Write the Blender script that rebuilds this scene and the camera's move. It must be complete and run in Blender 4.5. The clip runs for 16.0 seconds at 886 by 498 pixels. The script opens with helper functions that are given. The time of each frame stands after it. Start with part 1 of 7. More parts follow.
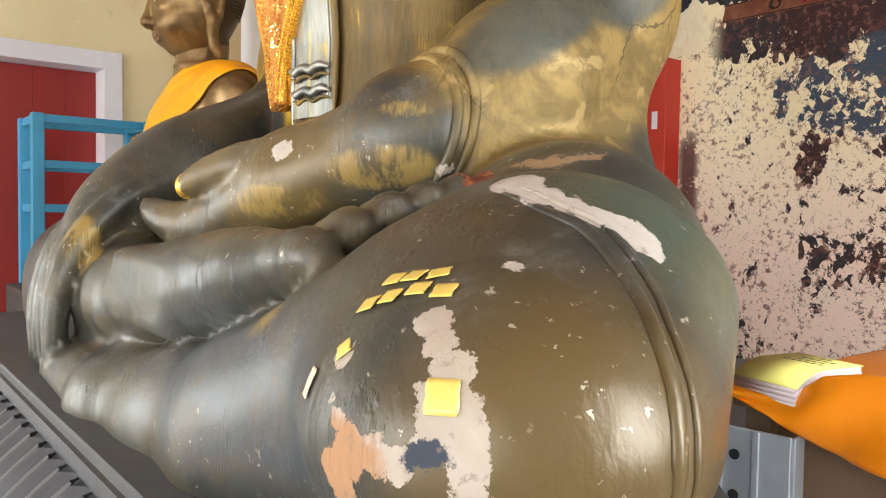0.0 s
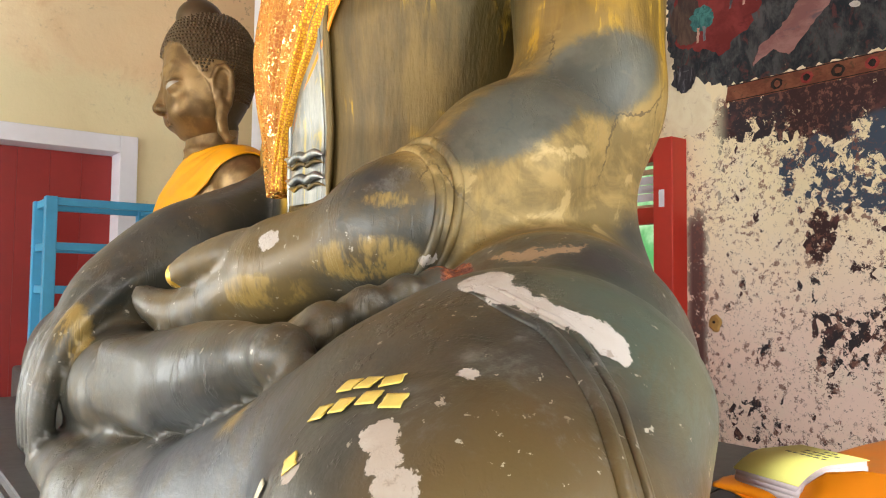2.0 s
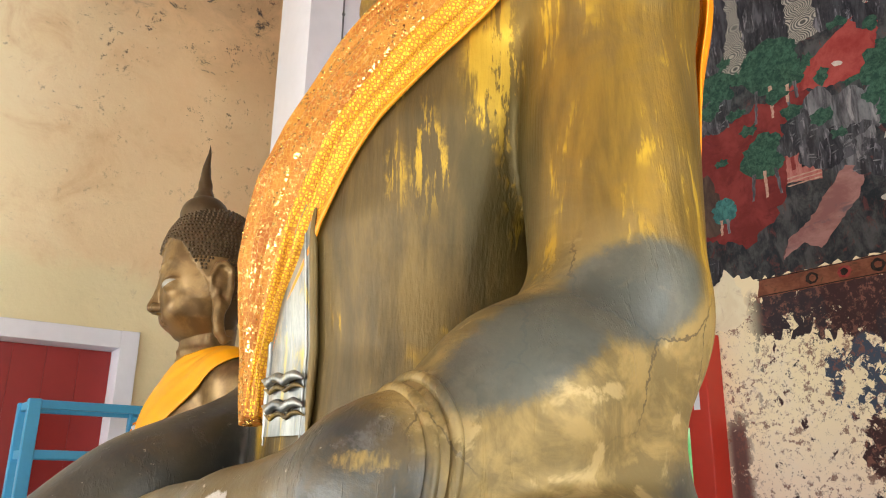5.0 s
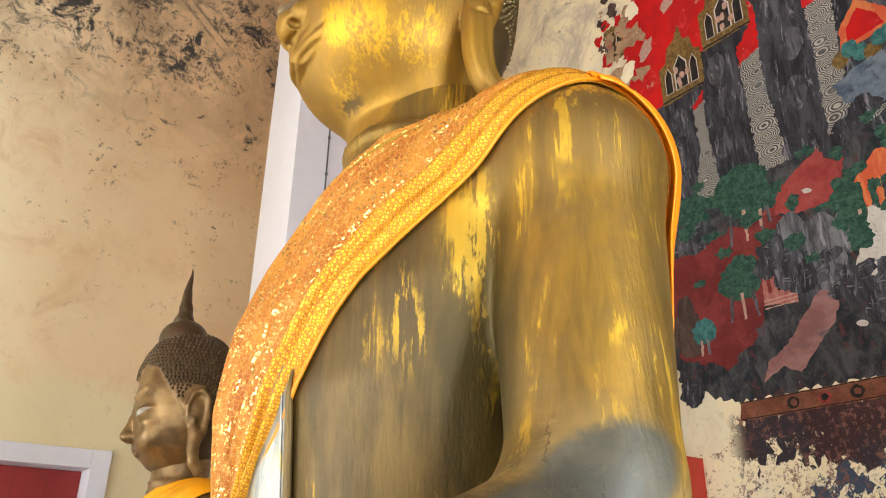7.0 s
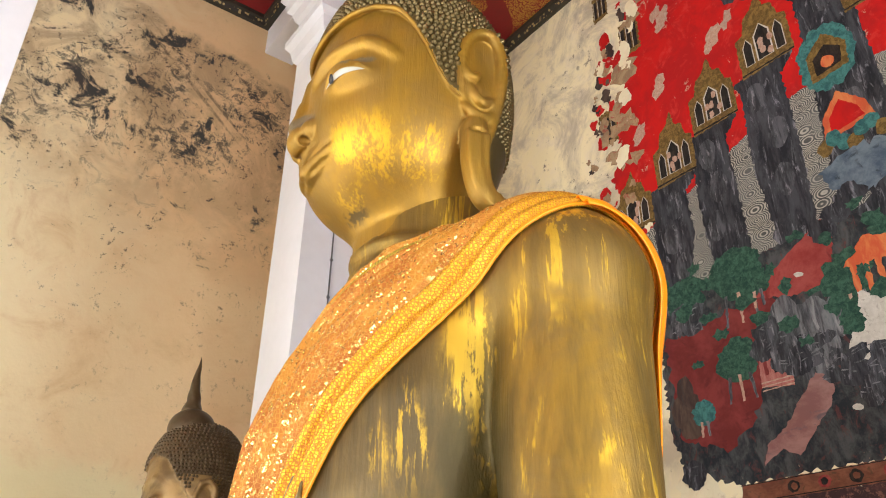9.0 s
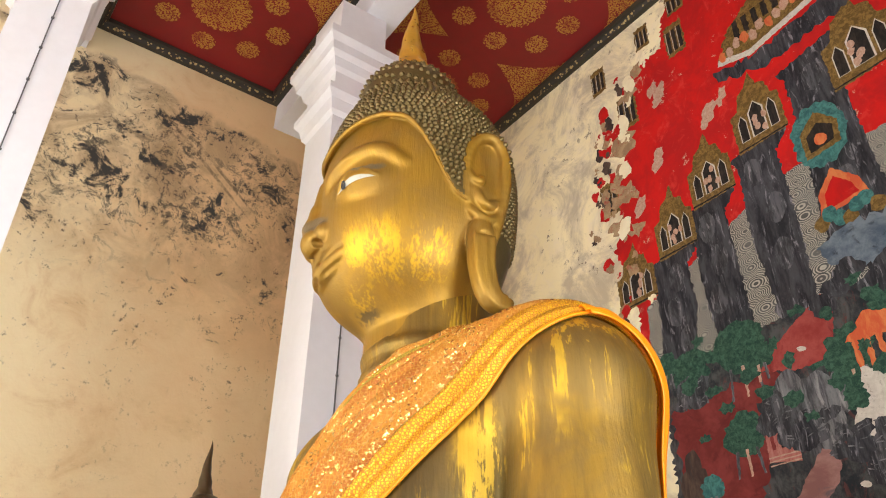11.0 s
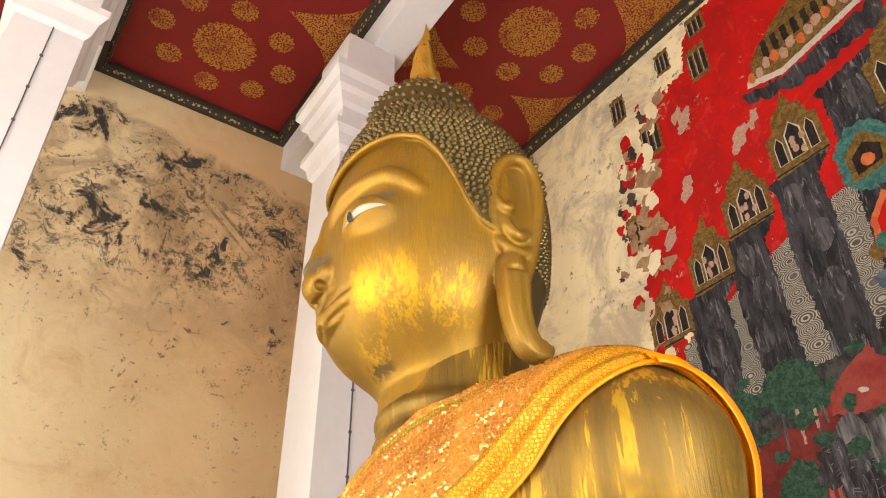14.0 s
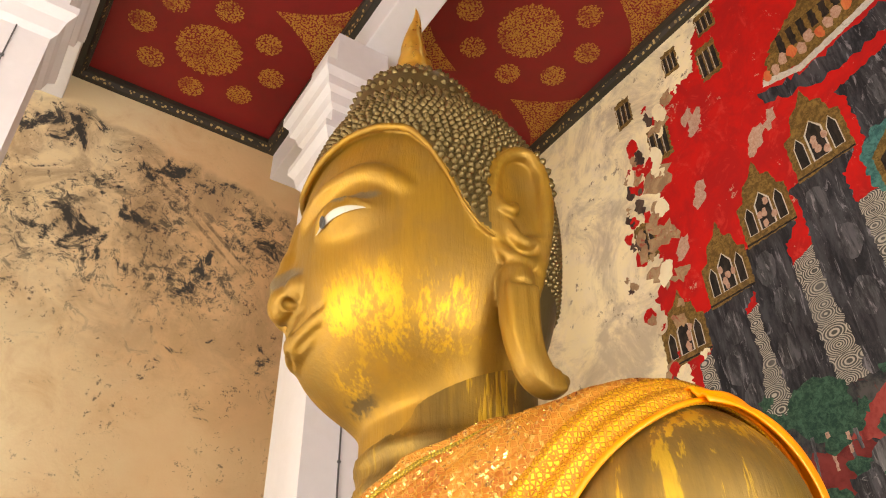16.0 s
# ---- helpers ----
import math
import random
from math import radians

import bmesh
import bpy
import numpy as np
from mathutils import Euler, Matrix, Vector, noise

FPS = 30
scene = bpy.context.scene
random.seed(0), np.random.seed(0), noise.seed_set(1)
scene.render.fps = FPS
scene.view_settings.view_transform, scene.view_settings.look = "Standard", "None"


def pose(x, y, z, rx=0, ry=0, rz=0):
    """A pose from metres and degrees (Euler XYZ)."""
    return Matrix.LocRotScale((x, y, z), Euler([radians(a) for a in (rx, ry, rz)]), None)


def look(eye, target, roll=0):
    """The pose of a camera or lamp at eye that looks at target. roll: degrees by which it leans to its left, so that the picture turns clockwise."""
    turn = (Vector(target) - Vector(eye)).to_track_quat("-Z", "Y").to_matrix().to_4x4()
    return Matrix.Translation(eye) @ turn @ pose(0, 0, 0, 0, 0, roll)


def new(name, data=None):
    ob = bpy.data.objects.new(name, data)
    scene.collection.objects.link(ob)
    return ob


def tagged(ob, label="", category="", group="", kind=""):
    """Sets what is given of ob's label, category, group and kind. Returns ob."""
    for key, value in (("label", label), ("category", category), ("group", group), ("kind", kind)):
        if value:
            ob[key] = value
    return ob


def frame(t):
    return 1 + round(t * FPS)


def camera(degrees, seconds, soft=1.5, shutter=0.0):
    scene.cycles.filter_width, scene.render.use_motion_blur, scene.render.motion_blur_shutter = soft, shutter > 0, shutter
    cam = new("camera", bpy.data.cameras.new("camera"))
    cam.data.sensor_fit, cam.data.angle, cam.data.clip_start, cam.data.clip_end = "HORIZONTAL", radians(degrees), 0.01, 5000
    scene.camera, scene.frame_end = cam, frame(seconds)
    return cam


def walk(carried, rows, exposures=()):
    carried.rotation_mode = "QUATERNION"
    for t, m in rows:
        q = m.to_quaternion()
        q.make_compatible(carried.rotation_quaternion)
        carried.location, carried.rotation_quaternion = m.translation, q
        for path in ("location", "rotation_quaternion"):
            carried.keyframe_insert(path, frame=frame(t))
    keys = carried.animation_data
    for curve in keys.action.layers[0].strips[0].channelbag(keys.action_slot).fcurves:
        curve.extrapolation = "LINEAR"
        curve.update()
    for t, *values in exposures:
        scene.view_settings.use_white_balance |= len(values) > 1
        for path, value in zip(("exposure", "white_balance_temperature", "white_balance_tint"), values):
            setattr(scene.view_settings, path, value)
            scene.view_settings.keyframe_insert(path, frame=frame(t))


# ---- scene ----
cam = camera(60.1, 16.0, soft=1.1)
PATH = [
    (0, (0.077, 0.127, 1.425), (1.32, 1.692, 1.341), 0.9),
    (0.5, (0.074, 0.126, 1.432), (1.316, 1.692, 1.39), 0.9),
    (1, (0.068, 0.119, 1.441), (1.307, 1.689, 1.448), 0.8),
    (1.5, (0.086, 0.11, 1.453), (1.312, 1.689, 1.509), 0.6),
    (2, (0.14, 0.101, 1.458), (1.344, 1.694, 1.567), 0.6),
    (2.5, (0.189, 0.112, 1.47), (1.364, 1.721, 1.636), 0.6),
    (3, (0.225, 0.156, 1.487), (1.374, 1.776, 1.721), 0.6),
    (3.5, (0.269, 0.215, 1.514), (1.4, 1.835, 1.829), 0.6),
    (4, (0.308, 0.27, 1.539), (1.428, 1.876, 1.946), 0.6),
    (4.5, (0.341, 0.31, 1.576), (1.455, 1.896, 2.073), 0.7),
    (5, (0.361, 0.327, 1.608), (1.468, 1.889, 2.184), 0.9),
    (7.5, (0.31, 0.225, 1.788), (1.387, 1.68, 2.638), 0.7),
    (8, (0.287, 0.19, 1.806), (1.349, 1.631, 2.697), 0.6),
    (8.5, (0.265, 0.153, 1.821), (1.312, 1.584, 2.746), 0.6),
    (9, (0.225, 0.107, 1.831), (1.262, 1.527, 2.784), 0.6),
    (11.5, (0.099, -0.029, 1.926), (1.067, 1.329, 3.031), 0.1),
    (12, (0.091, -0.022, 1.923), (1.04, 1.328, 3.053), 0.0),
    (12.5, (0.150, 0.082, 1.993), (1.086, 1.430, 3.136), -0.2),
    (13, (0.203, 0.171, 2.045), (1.131, 1.520, 3.195), -0.4),
    (13.5, (0.250, 0.233, 2.088), (1.173, 1.579, 3.244), -0.6),
    (14, (0.289, 0.283, 2.132), (1.211, 1.621, 3.298), -0.8),
    (14.5, (0.357, 0.380, 2.212), (1.280, 1.707, 3.390), -1.0),
    (15, (0.428, 0.446, 2.278), (1.342, 1.773, 3.463), -1.0),
    (15.5, (0.459, 0.492, 2.319), (1.371, 1.816, 3.509), -1.1),
    (16, (0.491, 0.532, 2.355), (1.402, 1.855, 3.547), -1.3),
]
walk(cam, [(t, look(eye, target, roll)) for t, eye, target, roll in PATH], exposures=[(0.0, 0.0, 6500, 10), (9.0, 0.0, 6500, 10), (12.0, 0.0, 7000, 11), (16.0, 0.0, 7800, 14)])

# ---- world and light ----
WALL_X, WALL_Y, WALL_S, WALL_W, CEIL = 4.657, 6.266, -1.966, -9.0, 7.98
world = bpy.data.worlds.new("sky")
scene.world = world
world.use_nodes = True
sky = world.node_tree.nodes.new("ShaderNodeTexSky")
sky.sky_type, sky.sun_disc, sky.sun_elevation, sky.sun_rotation = "NISHITA", False, radians(50), radians(200)
world.node_tree.links.new(sky.outputs[0], world.node_tree.nodes["Background"].inputs[0])
world.node_tree.nodes["Background"].inputs[1].default_value = 0.12


def area_lamp(name, eye, target, w, h, power, colour):
    data = bpy.data.lights.new(name, "AREA")
    data.shape, data.size, data.size_y, data.energy, data.color = "RECTANGLE", w, h, power, colour
    ob = new(name, data)
    ob.matrix_world = look(eye, target)
    return ob


sun = new("sun", bpy.data.lights.new("sun", "SUN"))
sun.data.energy, sun.data.angle, sun.data.color = 3.0, radians(0.6), (1.0, 0.95, 0.87)
sun.matrix_world = look((20, -14, 28), (0, 0, 0))
# daylight in the openings of the walls behind and beside the visitor
SOUTH_WINDOWS = [(-6.3, 1.2), (-3.6, 1.2), (-0.9, 1.2), (1.8, 1.2)]
for wx, ww in SOUTH_WINDOWS:
    area_lamp("window_daylight", (wx, WALL_S - 0.1, 2.0), (wx, 3, 2.0), ww, 2.0, 170, (0.93, 0.97, 1.0))
for wy in (0.2, 4.1):
    area_lamp("door_daylight", (WALL_W - 0.1, wy, 1.6), (0, wy, 1.6), 1.9, 3.0, 420, (0.96, 0.98, 1.0))
area_lamp("porch_daylight", (-2.9, WALL_Y + 0.12, 1.5), (-2.9, 0, 1.5), 1.5, 2.4, 150, (0.95, 0.98, 1.0))

# ---- materials ----
class Nodes:
    """A small builder for node materials."""

    def __init__(self, name):
        self.mat = bpy.data.materials.new(name)
        self.mat.use_nodes = True
        self.tree = self.mat.node_tree
        self.bsdf = self.tree.nodes["Principled BSDF"]
        self.coord = self.tree.nodes.new("ShaderNodeTexCoord")
        self.pos = self.coord.outputs["Object"]

    def add(self, kind, **sockets):
        node = self.tree.nodes.new(kind)
        for key, value in sockets.items():
            self.put(node.inputs[key], value)
        return node

    def put(self, socket, value):
        if isinstance(value, bpy.types.NodeSocket):
            self.tree.links.new(value, socket)
        elif isinstance(value, (tuple, list)) and len(value) == 3 and socket.type == "RGBA":
            socket.default_value = (*value, 1)
        else:
            socket.default_value = value

    def world_pos(self):
        return self.add("ShaderNodeNewGeometry").outputs["Position"]

    def scaled(self, vec, s, loc=(0, 0, 0), rot=(0, 0, 0)):
        node = self.add("ShaderNodeMapping")
        self.put(node.inputs["Vector"], vec)
        node.inputs["Scale"].default_value = s if isinstance(s, tuple) else (s, s, s)
        node.inputs["Location"].default_value = loc
        node.inputs["Rotation"].default_value = rot
        return node.outputs[0]

    def noise(self, scale, detail=4.0, rough=0.55, vec=None, distort=0.0, colour=False):
        node = self.add("ShaderNodeTexNoise")
        self.put(node.inputs["Vector"], vec if vec is not None else self.pos)
        node.inputs["Scale"].default_value, node.inputs["Detail"].default_value = scale, detail
        node.inputs["Roughness"].default_value, node.inputs["Distortion"].default_value = rough, distort
        return node.outputs["Color" if colour else "Fac"]

    def voronoi(self, scale, vec=None, feature="F1", out="Distance", rand=1.0):
        node = self.add("ShaderNodeTexVoronoi")
        node.feature = feature
        self.put(node.inputs["Vector"], vec if vec is not None else self.pos)
        node.inputs["Scale"].default_value = scale
        node.inputs["Randomness"].default_value = rand
        return node.outputs[out]

    def step(self, value, lo, hi):
        """0 below lo, 1 above hi, smooth between."""
        node = self.add("ShaderNodeMapRange")
        node.interpolation_type = "SMOOTHSTEP"
        self.put(node.inputs["Value"], value)
        flip = hi < lo
        node.inputs["From Min"].default_value, node.inputs["From Max"].default_value = min(lo, hi), max(lo, hi)
        node.inputs["To Min"].default_value, node.inputs["To Max"].default_value = (1, 0) if flip else (0, 1)
        return node.outputs[0]

    def op(self, kind, a, b=0.0, c=0.0):
        node = self.add("ShaderNodeMath")
        node.operation = kind
        for socket, value in zip(node.inputs, (a, b, c)):
            self.put(socket, value)
        return node.outputs[0]

    def mul(self, *values):
        out = values[0]
        for v in values[1:]:
            out = self.op("MULTIPLY", out, v)
        return out

    def top(self, *values):
        out = values[0]
        for v in values[1:]:
            out = self.op("MAXIMUM", out, v)
        return out

    def mix(self, fac, a, b):
        node = self.add("ShaderNodeMix")
        node.data_type = "RGBA"
        self.put(node.inputs[0], fac)
        self.put(node.inputs[6], a)
        self.put(node.inputs[7], b)
        return node.outputs[2]

    def shade(self, colour, fac):
        """colour times a grey factor."""
        node = self.add("ShaderNodeMix")
        node.data_type, node.blend_type = "RGBA", "MULTIPLY"
        node.inputs[0].default_value = 1.0
        self.put(node.inputs[6], colour)
        self.put(node.inputs[7], fac)
        return node.outputs[2]

    def axes(self, vec=None):
        node = self.add("ShaderNodeSeparateXYZ")
        self.put(node.inputs[0], vec if vec is not None else self.pos)
        return node.outputs

    def blob(self, vec, centre, radii, rot=(0, 0, 0)):
        """Distance from a centre, 1 at the given radii."""
        node = self.add("ShaderNodeMapping")
        node.vector_type = "TEXTURE"
        self.put(node.inputs["Vector"], vec)
        node.inputs["Location"].default_value, node.inputs["Scale"].default_value, node.inputs["Rotation"].default_value = centre, radii, rot
        length = self.add("ShaderNodeVectorMath")
        length.operation = "LENGTH"
        self.put(length.inputs[0], node.outputs[0])
        return length.outputs["Value"]

    def bump(self, height, strength=0.3, distance=0.01, normal=None):
        node = self.add("ShaderNodeBump")
        node.inputs["Strength"].default_value, node.inputs["Distance"].default_value = strength, distance
        self.put(node.inputs["Height"], height)
        if normal is not None:
            self.put(node.inputs["Normal"], normal)
        return node.outputs[0]

    def done(self, colour, rough=0.6, metal=0.0, normal=None, spec=None, coat=None):
        self.put(self.bsdf.inputs["Base Color"], colour)
        self.put(self.bsdf.inputs["Roughness"], rough)
        self.put(self.bsdf.inputs["Metallic"], metal)
        if normal is not None:
            self.put(self.bsdf.inputs["Normal"], normal)
        if spec is not None:
            self.put(self.bsdf.inputs["Specular IOR Level"], spec)
        if coat is not None:
            self.put(self.bsdf.inputs["Coat Weight"], coat)
        return self.mat


def painted(name, colour, rough=0.5, grain=25.0, vary=0.12, bump=0.15, metal=0.0, dirt=0.0):
    n = Nodes(name)
    fine, broad = n.noise(grain, 5), n.noise(grain / 9, 4)
    tone = n.op("ADD", n.op("MULTIPLY", n.op("SUBTRACT", n.op("ADD", fine, broad), 1.0), vary * 1.6), 1.0)
    grey = n.add("ShaderNodeCombineColor")
    for s in grey.inputs[:3]:
        n.put(s, tone)
    col = n.shade(colour, grey.outputs[0])
    if dirt:
        spots = n.mul(n.step(n.noise(grain / 3, 6, 0.7), 0.6, 0.75), dirt)
        col = n.mix(spots, col, tuple(c * 0.35 for c in colour))
    return n.done(col, n.op("ADD", n.op("MULTIPLY", fine, 0.2), rough - 0.1), metal, n.bump(fine, bump, 0.004))

# ---- building helpers ----
def as_mesh(name, verts, faces, mats, index=None, smooth=True):
    me = bpy.data.meshes.new(name)
    me.from_pydata([tuple(v) for v in np.asarray(verts, float).tolist()], [], [list(f) for f in faces])
    for m in mats:
        me.materials.append(m)
    if index is not None:
        me.polygons.foreach_set("material_index", np.asarray(index, np.int32))
    me.polygons.foreach_set("use_smooth", np.full(len(me.polygons), smooth))
    me.update()
    return me


def part(name, bm, material, parent=None, label="", smooth=False):
    me = bpy.data.meshes.new(name)
    bmesh.ops.recalc_face_normals(bm, faces=bm.faces)
    bm.to_mesh(me)
    bm.free()
    for m in material if isinstance(material, (list, tuple)) else (material,):
        me.materials.append(m)
    me.polygons.foreach_set("use_smooth", np.full(len(me.polygons), smooth))
    ob = new(name, me)
    ob.parent = parent
    if label:
        ob["label"] = label
    return ob


def piece(name, me, parent, m=None, label=""):
    ob = new(name, me)
    ob.parent = parent
    if m is not None:
        ob.matrix_local = m
    if label:
        ob["label"] = label
    return ob


def thing(name, label, category, m=None, group="", kind=""):
    ob = new(name)
    ob.empty_display_size = 0.1
    if m is not None:
        ob.matrix_world = m
    return tagged(ob, label, category, group, kind)


def add_box(bm, lo, hi, bevel=0.0, mat=0, m=None):
    geo = bmesh.ops.create_cube(bm, size=1.0)["verts"]
    size, mid = [b - a for a, b in zip(lo, hi)], [(a + b) / 2 for a, b in zip(lo, hi)]
    for v in geo:
        v.co = Vector([c * s + o for c, s, o in zip(v.co, size, mid)])
    if bevel:
        edges = list({e for v in geo for e in v.link_edges})
        out = bmesh.ops.bevel(bm, geom=edges, offset=bevel, segments=2, affect="EDGES", profile=0.5)
        geo = list({v for f in out["faces"] for v in f.verts} | {v for v in geo if v.is_valid})
    if mat or m:
        for f in {f for v in geo for f in v.link_faces}:
            f.material_index = mat
    if m:
        bmesh.ops.transform(bm, matrix=m, verts=geo)
    return geo


def box(lo, hi, bevel=0.0):
    bm = bmesh.new()
    add_box(bm, lo, hi, bevel)
    return bm


def swept(profile, path, closed=True):
    """A profile of (out, up) carried along a level closed or open path of (x, y, outward x, outward y, z)."""
    bm = bmesh.new()
    rings = [[bm.verts.new((x + ox * o, y + oy * o, z + u)) for o, u in profile] for x, y, ox, oy, z in path]
    pairs = list(zip(rings, rings[1:] + rings[:1])) if closed else list(zip(rings, rings[1:]))
    for a, b in pairs:
        for i in range(len(profile) - 1):
            bm.faces.new((a[i], b[i], b[i + 1], a[i + 1]))
    return bm


def square_rings(cx, cy, rx, ry, rows, bm=None):
    """A square post of stacked rings: rows of z and how far the ring stands out."""
    bm = bm or bmesh.new()
    rings = []
    for z, o in rows:
        rings.append([bm.verts.new((cx + sx * (rx + o), cy + sy * (ry + o), z)) for sx, sy in ((-1, -1), (1, -1), (1, 1), (-1, 1))])
    for a, b in zip(rings, rings[1:]):
        for i in range(4):
            bm.faces.new((a[i], a[(i + 1) % 4], b[(i + 1) % 4], b[i]))
    bm.faces.new(rings[0][::-1])
    bm.faces.new(rings[-1])
    return bm


def wall_panels(name, axis, at, thick, span, height, holes, material, label, outward):
    """A wall of boxes round its openings: holes of (a0, a1, z0, z1) along the wall."""
    bm = bmesh.new()
    cuts = sorted({span[0], span[1], *[h[0] for h in holes], *[h[1] for h in holes]})
    lo, hi = (at, at + thick) if outward > 0 else (at - thick, at)
    for a, b in zip(cuts, cuts[1:]):
        free = sorted([(h[2], h[3]) for h in holes if h[0] <= a and h[1] >= b])
        z = 0.0
        for z0, z1 in free + [(height, height)]:
            if z0 > z + 1e-4:
                if axis == "x":
                    add_box(bm, (lo, a, z), (hi, b, z0))
                else:
                    add_box(bm, (a, lo, z), (b, hi, z0))
            z = z1
    bmesh.ops.remove_doubles(bm, verts=bm.verts, dist=1e-5)
    return tagged(part(name, bm, material), label, "wall", kind="structure")

# ---- the seated figure: a solid field, meshed on a grid ----
MID = 2.15  # the figure's middle plane
HEAD_TURN, HEAD_SIZE = 12.0, 0.88  # the head looks a little past the front


def set_head(v, back=False):
    """Carries places from the head's own frame to the figure, or back."""
    v = np.asarray(v, np.float64)
    a = math.radians(-HEAD_TURN)
    turn = np.array([[math.cos(a), -math.sin(a), 0], [math.sin(a), math.cos(a), 0], [0, 0, 1]])
    hub, to = np.array((1.60, MID, 3.55)), np.array((1.592, MID + 0.01, 3.545))
    return (v - to) @ turn / HEAD_SIZE + hub if back else (v - hub) * HEAD_SIZE @ turn.T + to


def smooth_line(pts, n):
    """A smooth curve of n + 1 places through a few."""
    pts = np.array(pts, float)
    ext = np.concatenate([2 * pts[:1] - pts[1:2], pts, 2 * pts[-1:] - pts[-2:-1]])
    out = []
    for u in np.linspace(0, len(pts) - 1, n + 1):
        i = min(int(u), len(pts) - 2)
        t = u - i
        a, b, c, d = ext[i : i + 4]
        out.append(0.5 * (2 * b + (c - a) * t + (2 * a - 5 * b + 4 * c - d) * t * t + (3 * b - a - 3 * c + d) * t ** 3))
    return np.array(out)


def lerp_rows(z, rows):
    rows = np.array(rows, dtype=np.float32)
    return [np.interp(z, rows[:, 0], rows[:, k]).astype(np.float32) for k in range(1, rows.shape[1])]


class Field:
    def __init__(self, lo, hi, h):
        self.lo, self.h = np.array(lo, np.float32), h
        self.n = np.ceil((np.array(hi) - lo) / h).astype(int) + 1
        self.f = np.full(self.n, 0.6, np.float32)

    def cut(self, lo, hi):
        a = np.clip(np.floor((np.array(lo) - self.lo) / self.h).astype(int), 0, self.n)
        b = np.clip(np.ceil((np.array(hi) - self.lo) / self.h).astype(int) + 1, 0, self.n)
        sl = tuple(slice(i, j) for i, j in zip(a, b))
        axes = [self.lo[k] + self.h * np.arange(a[k], b[k], dtype=np.float32) for k in range(3)]
        return sl, axes[0][:, None, None], axes[1][None, :, None], axes[2][None, None, :]

    def join(self, fn, lo, hi, k=0.05, pad=0.12, carve=False):
        sl, x, y, z = self.cut(np.array(lo) - pad - k, np.array(hi) + pad + k)
        a = self.f[sl]
        if a.size == 0:
            return
        b = fn(x, y, z)
        if carve:
            b = -b
            h = np.maximum(k - np.abs(a - b), 0) / k
            self.f[sl] = np.maximum(a, b) + h * h * k / 4
        else:
            h = np.maximum(k - np.abs(a - b), 0) / k
            self.f[sl] = np.minimum(a, b) - h * h * k / 4

    def bone(self, p, q, r1, r2, k=0.05, squash=1.0, carve=False):
        """A round-ended limb from p to q, tapering from r1 to r2; squash flattens it in z."""
        p, q = np.array(p, np.float32), np.array(q, np.float32)
        d = q - p
        dd = float(d @ d) + 1e-9

        def fn(x, y, z):
            t = np.clip(((x - p[0]) * d[0] + (y - p[1]) * d[1] + (z - p[2]) * d[2]) / dd, 0, 1)
            ex, ey, ez = x - p[0] - t * d[0], y - p[1] - t * d[1], (z - p[2] - t * d[2]) / squash
            return np.sqrt(ex * ex + ey * ey + ez * ez) - (r1 + (r2 - r1) * t)

        r = max(r1, r2)
        self.join(fn, np.minimum(p, q) - r, np.maximum(p, q) + r, k, carve=carve)

    def chain(self, pts, radii, k=0.03, squash=1.0, carve=False):
        for (p, q), (a, b) in zip(zip(pts, pts[1:]), zip(radii, radii[1:])):
            self.bone(p, q, a, b, k, squash, carve)

    def ball(self, c, r, k=0.05, power=2.0, carve=False):
        c, r = np.array(c, np.float32), np.array(r, np.float32)
        s = float(r.min())

        def fn(x, y, z):
            e = (np.abs((x - c[0]) / r[0]) ** power + np.abs((y - c[1]) / r[1]) ** power + np.abs((z - c[2]) / r[2]) ** power) ** (1 / power)
            return (e - 1) * s

        self.join(fn, c - r, c + r, k, carve=carve)

    def loft(self, rows, k=0.05, power=2.0, grow=0.0, bound=None):
        """Stacked ovals: rows of z, x centre, x radius, y radius."""
        rows = np.array(rows, np.float32)

        def fn(x, y, z):
            cx, rx, ry = lerp_rows(z, rows)
            e = (np.abs((x - cx) / rx) ** power + np.abs((y - MID) / ry) ** power) ** (1 / power)
            d = (e - 1) * np.minimum(rx, ry) * 0.9
            d = np.maximum(d, np.maximum(rows[0, 0] - z, z - rows[-1, 0])) - grow
            return np.maximum(d, bound(x, y, z)) if bound else d

        reach = max(rows[:, 2].max(), rows[:, 3].max())
        self.join(fn, (rows[:, 1].min() - reach, MID - reach, rows[0, 0]), (rows[:, 1].max() + reach, MID + reach, rows[-1, 0]), k)

    def at(self, p):
        """The field at places (n, 3), between the grid's knots."""
        g = (np.asarray(p, np.float32) - self.lo) / self.h
        g = np.clip(g, 0, self.n - 1.001)
        i = g.astype(int)
        w = g - i
        out = 0
        for a in (0, 1):
            for b in (0, 1):
                for c in (0, 1):
                    out = out + self.f[i[:, 0] + a, i[:, 1] + b, i[:, 2] + c] * np.abs(1 - a - w[:, 0]) * np.abs(1 - b - w[:, 1]) * np.abs(1 - c - w[:, 2])
        return out

    def normal(self, p, e=0.012):
        p = np.asarray(p, np.float32)
        g = np.stack([self.at(p + e * np.eye(3)[k]) - self.at(p - e * np.eye(3)[k]) for k in range(3)], -1)
        return g / (np.linalg.norm(g, axis=1, keepdims=True) + 1e-9)

    def march(self, start, way, steps=160):
        """Where rays meet the surface."""
        p, way = np.array(start, np.float32), np.asarray(way, np.float32)
        for _ in range(steps):
            p = p + way * np.clip(self.at(p), -0.05, 0.08)[:, None] * 0.7
        return p

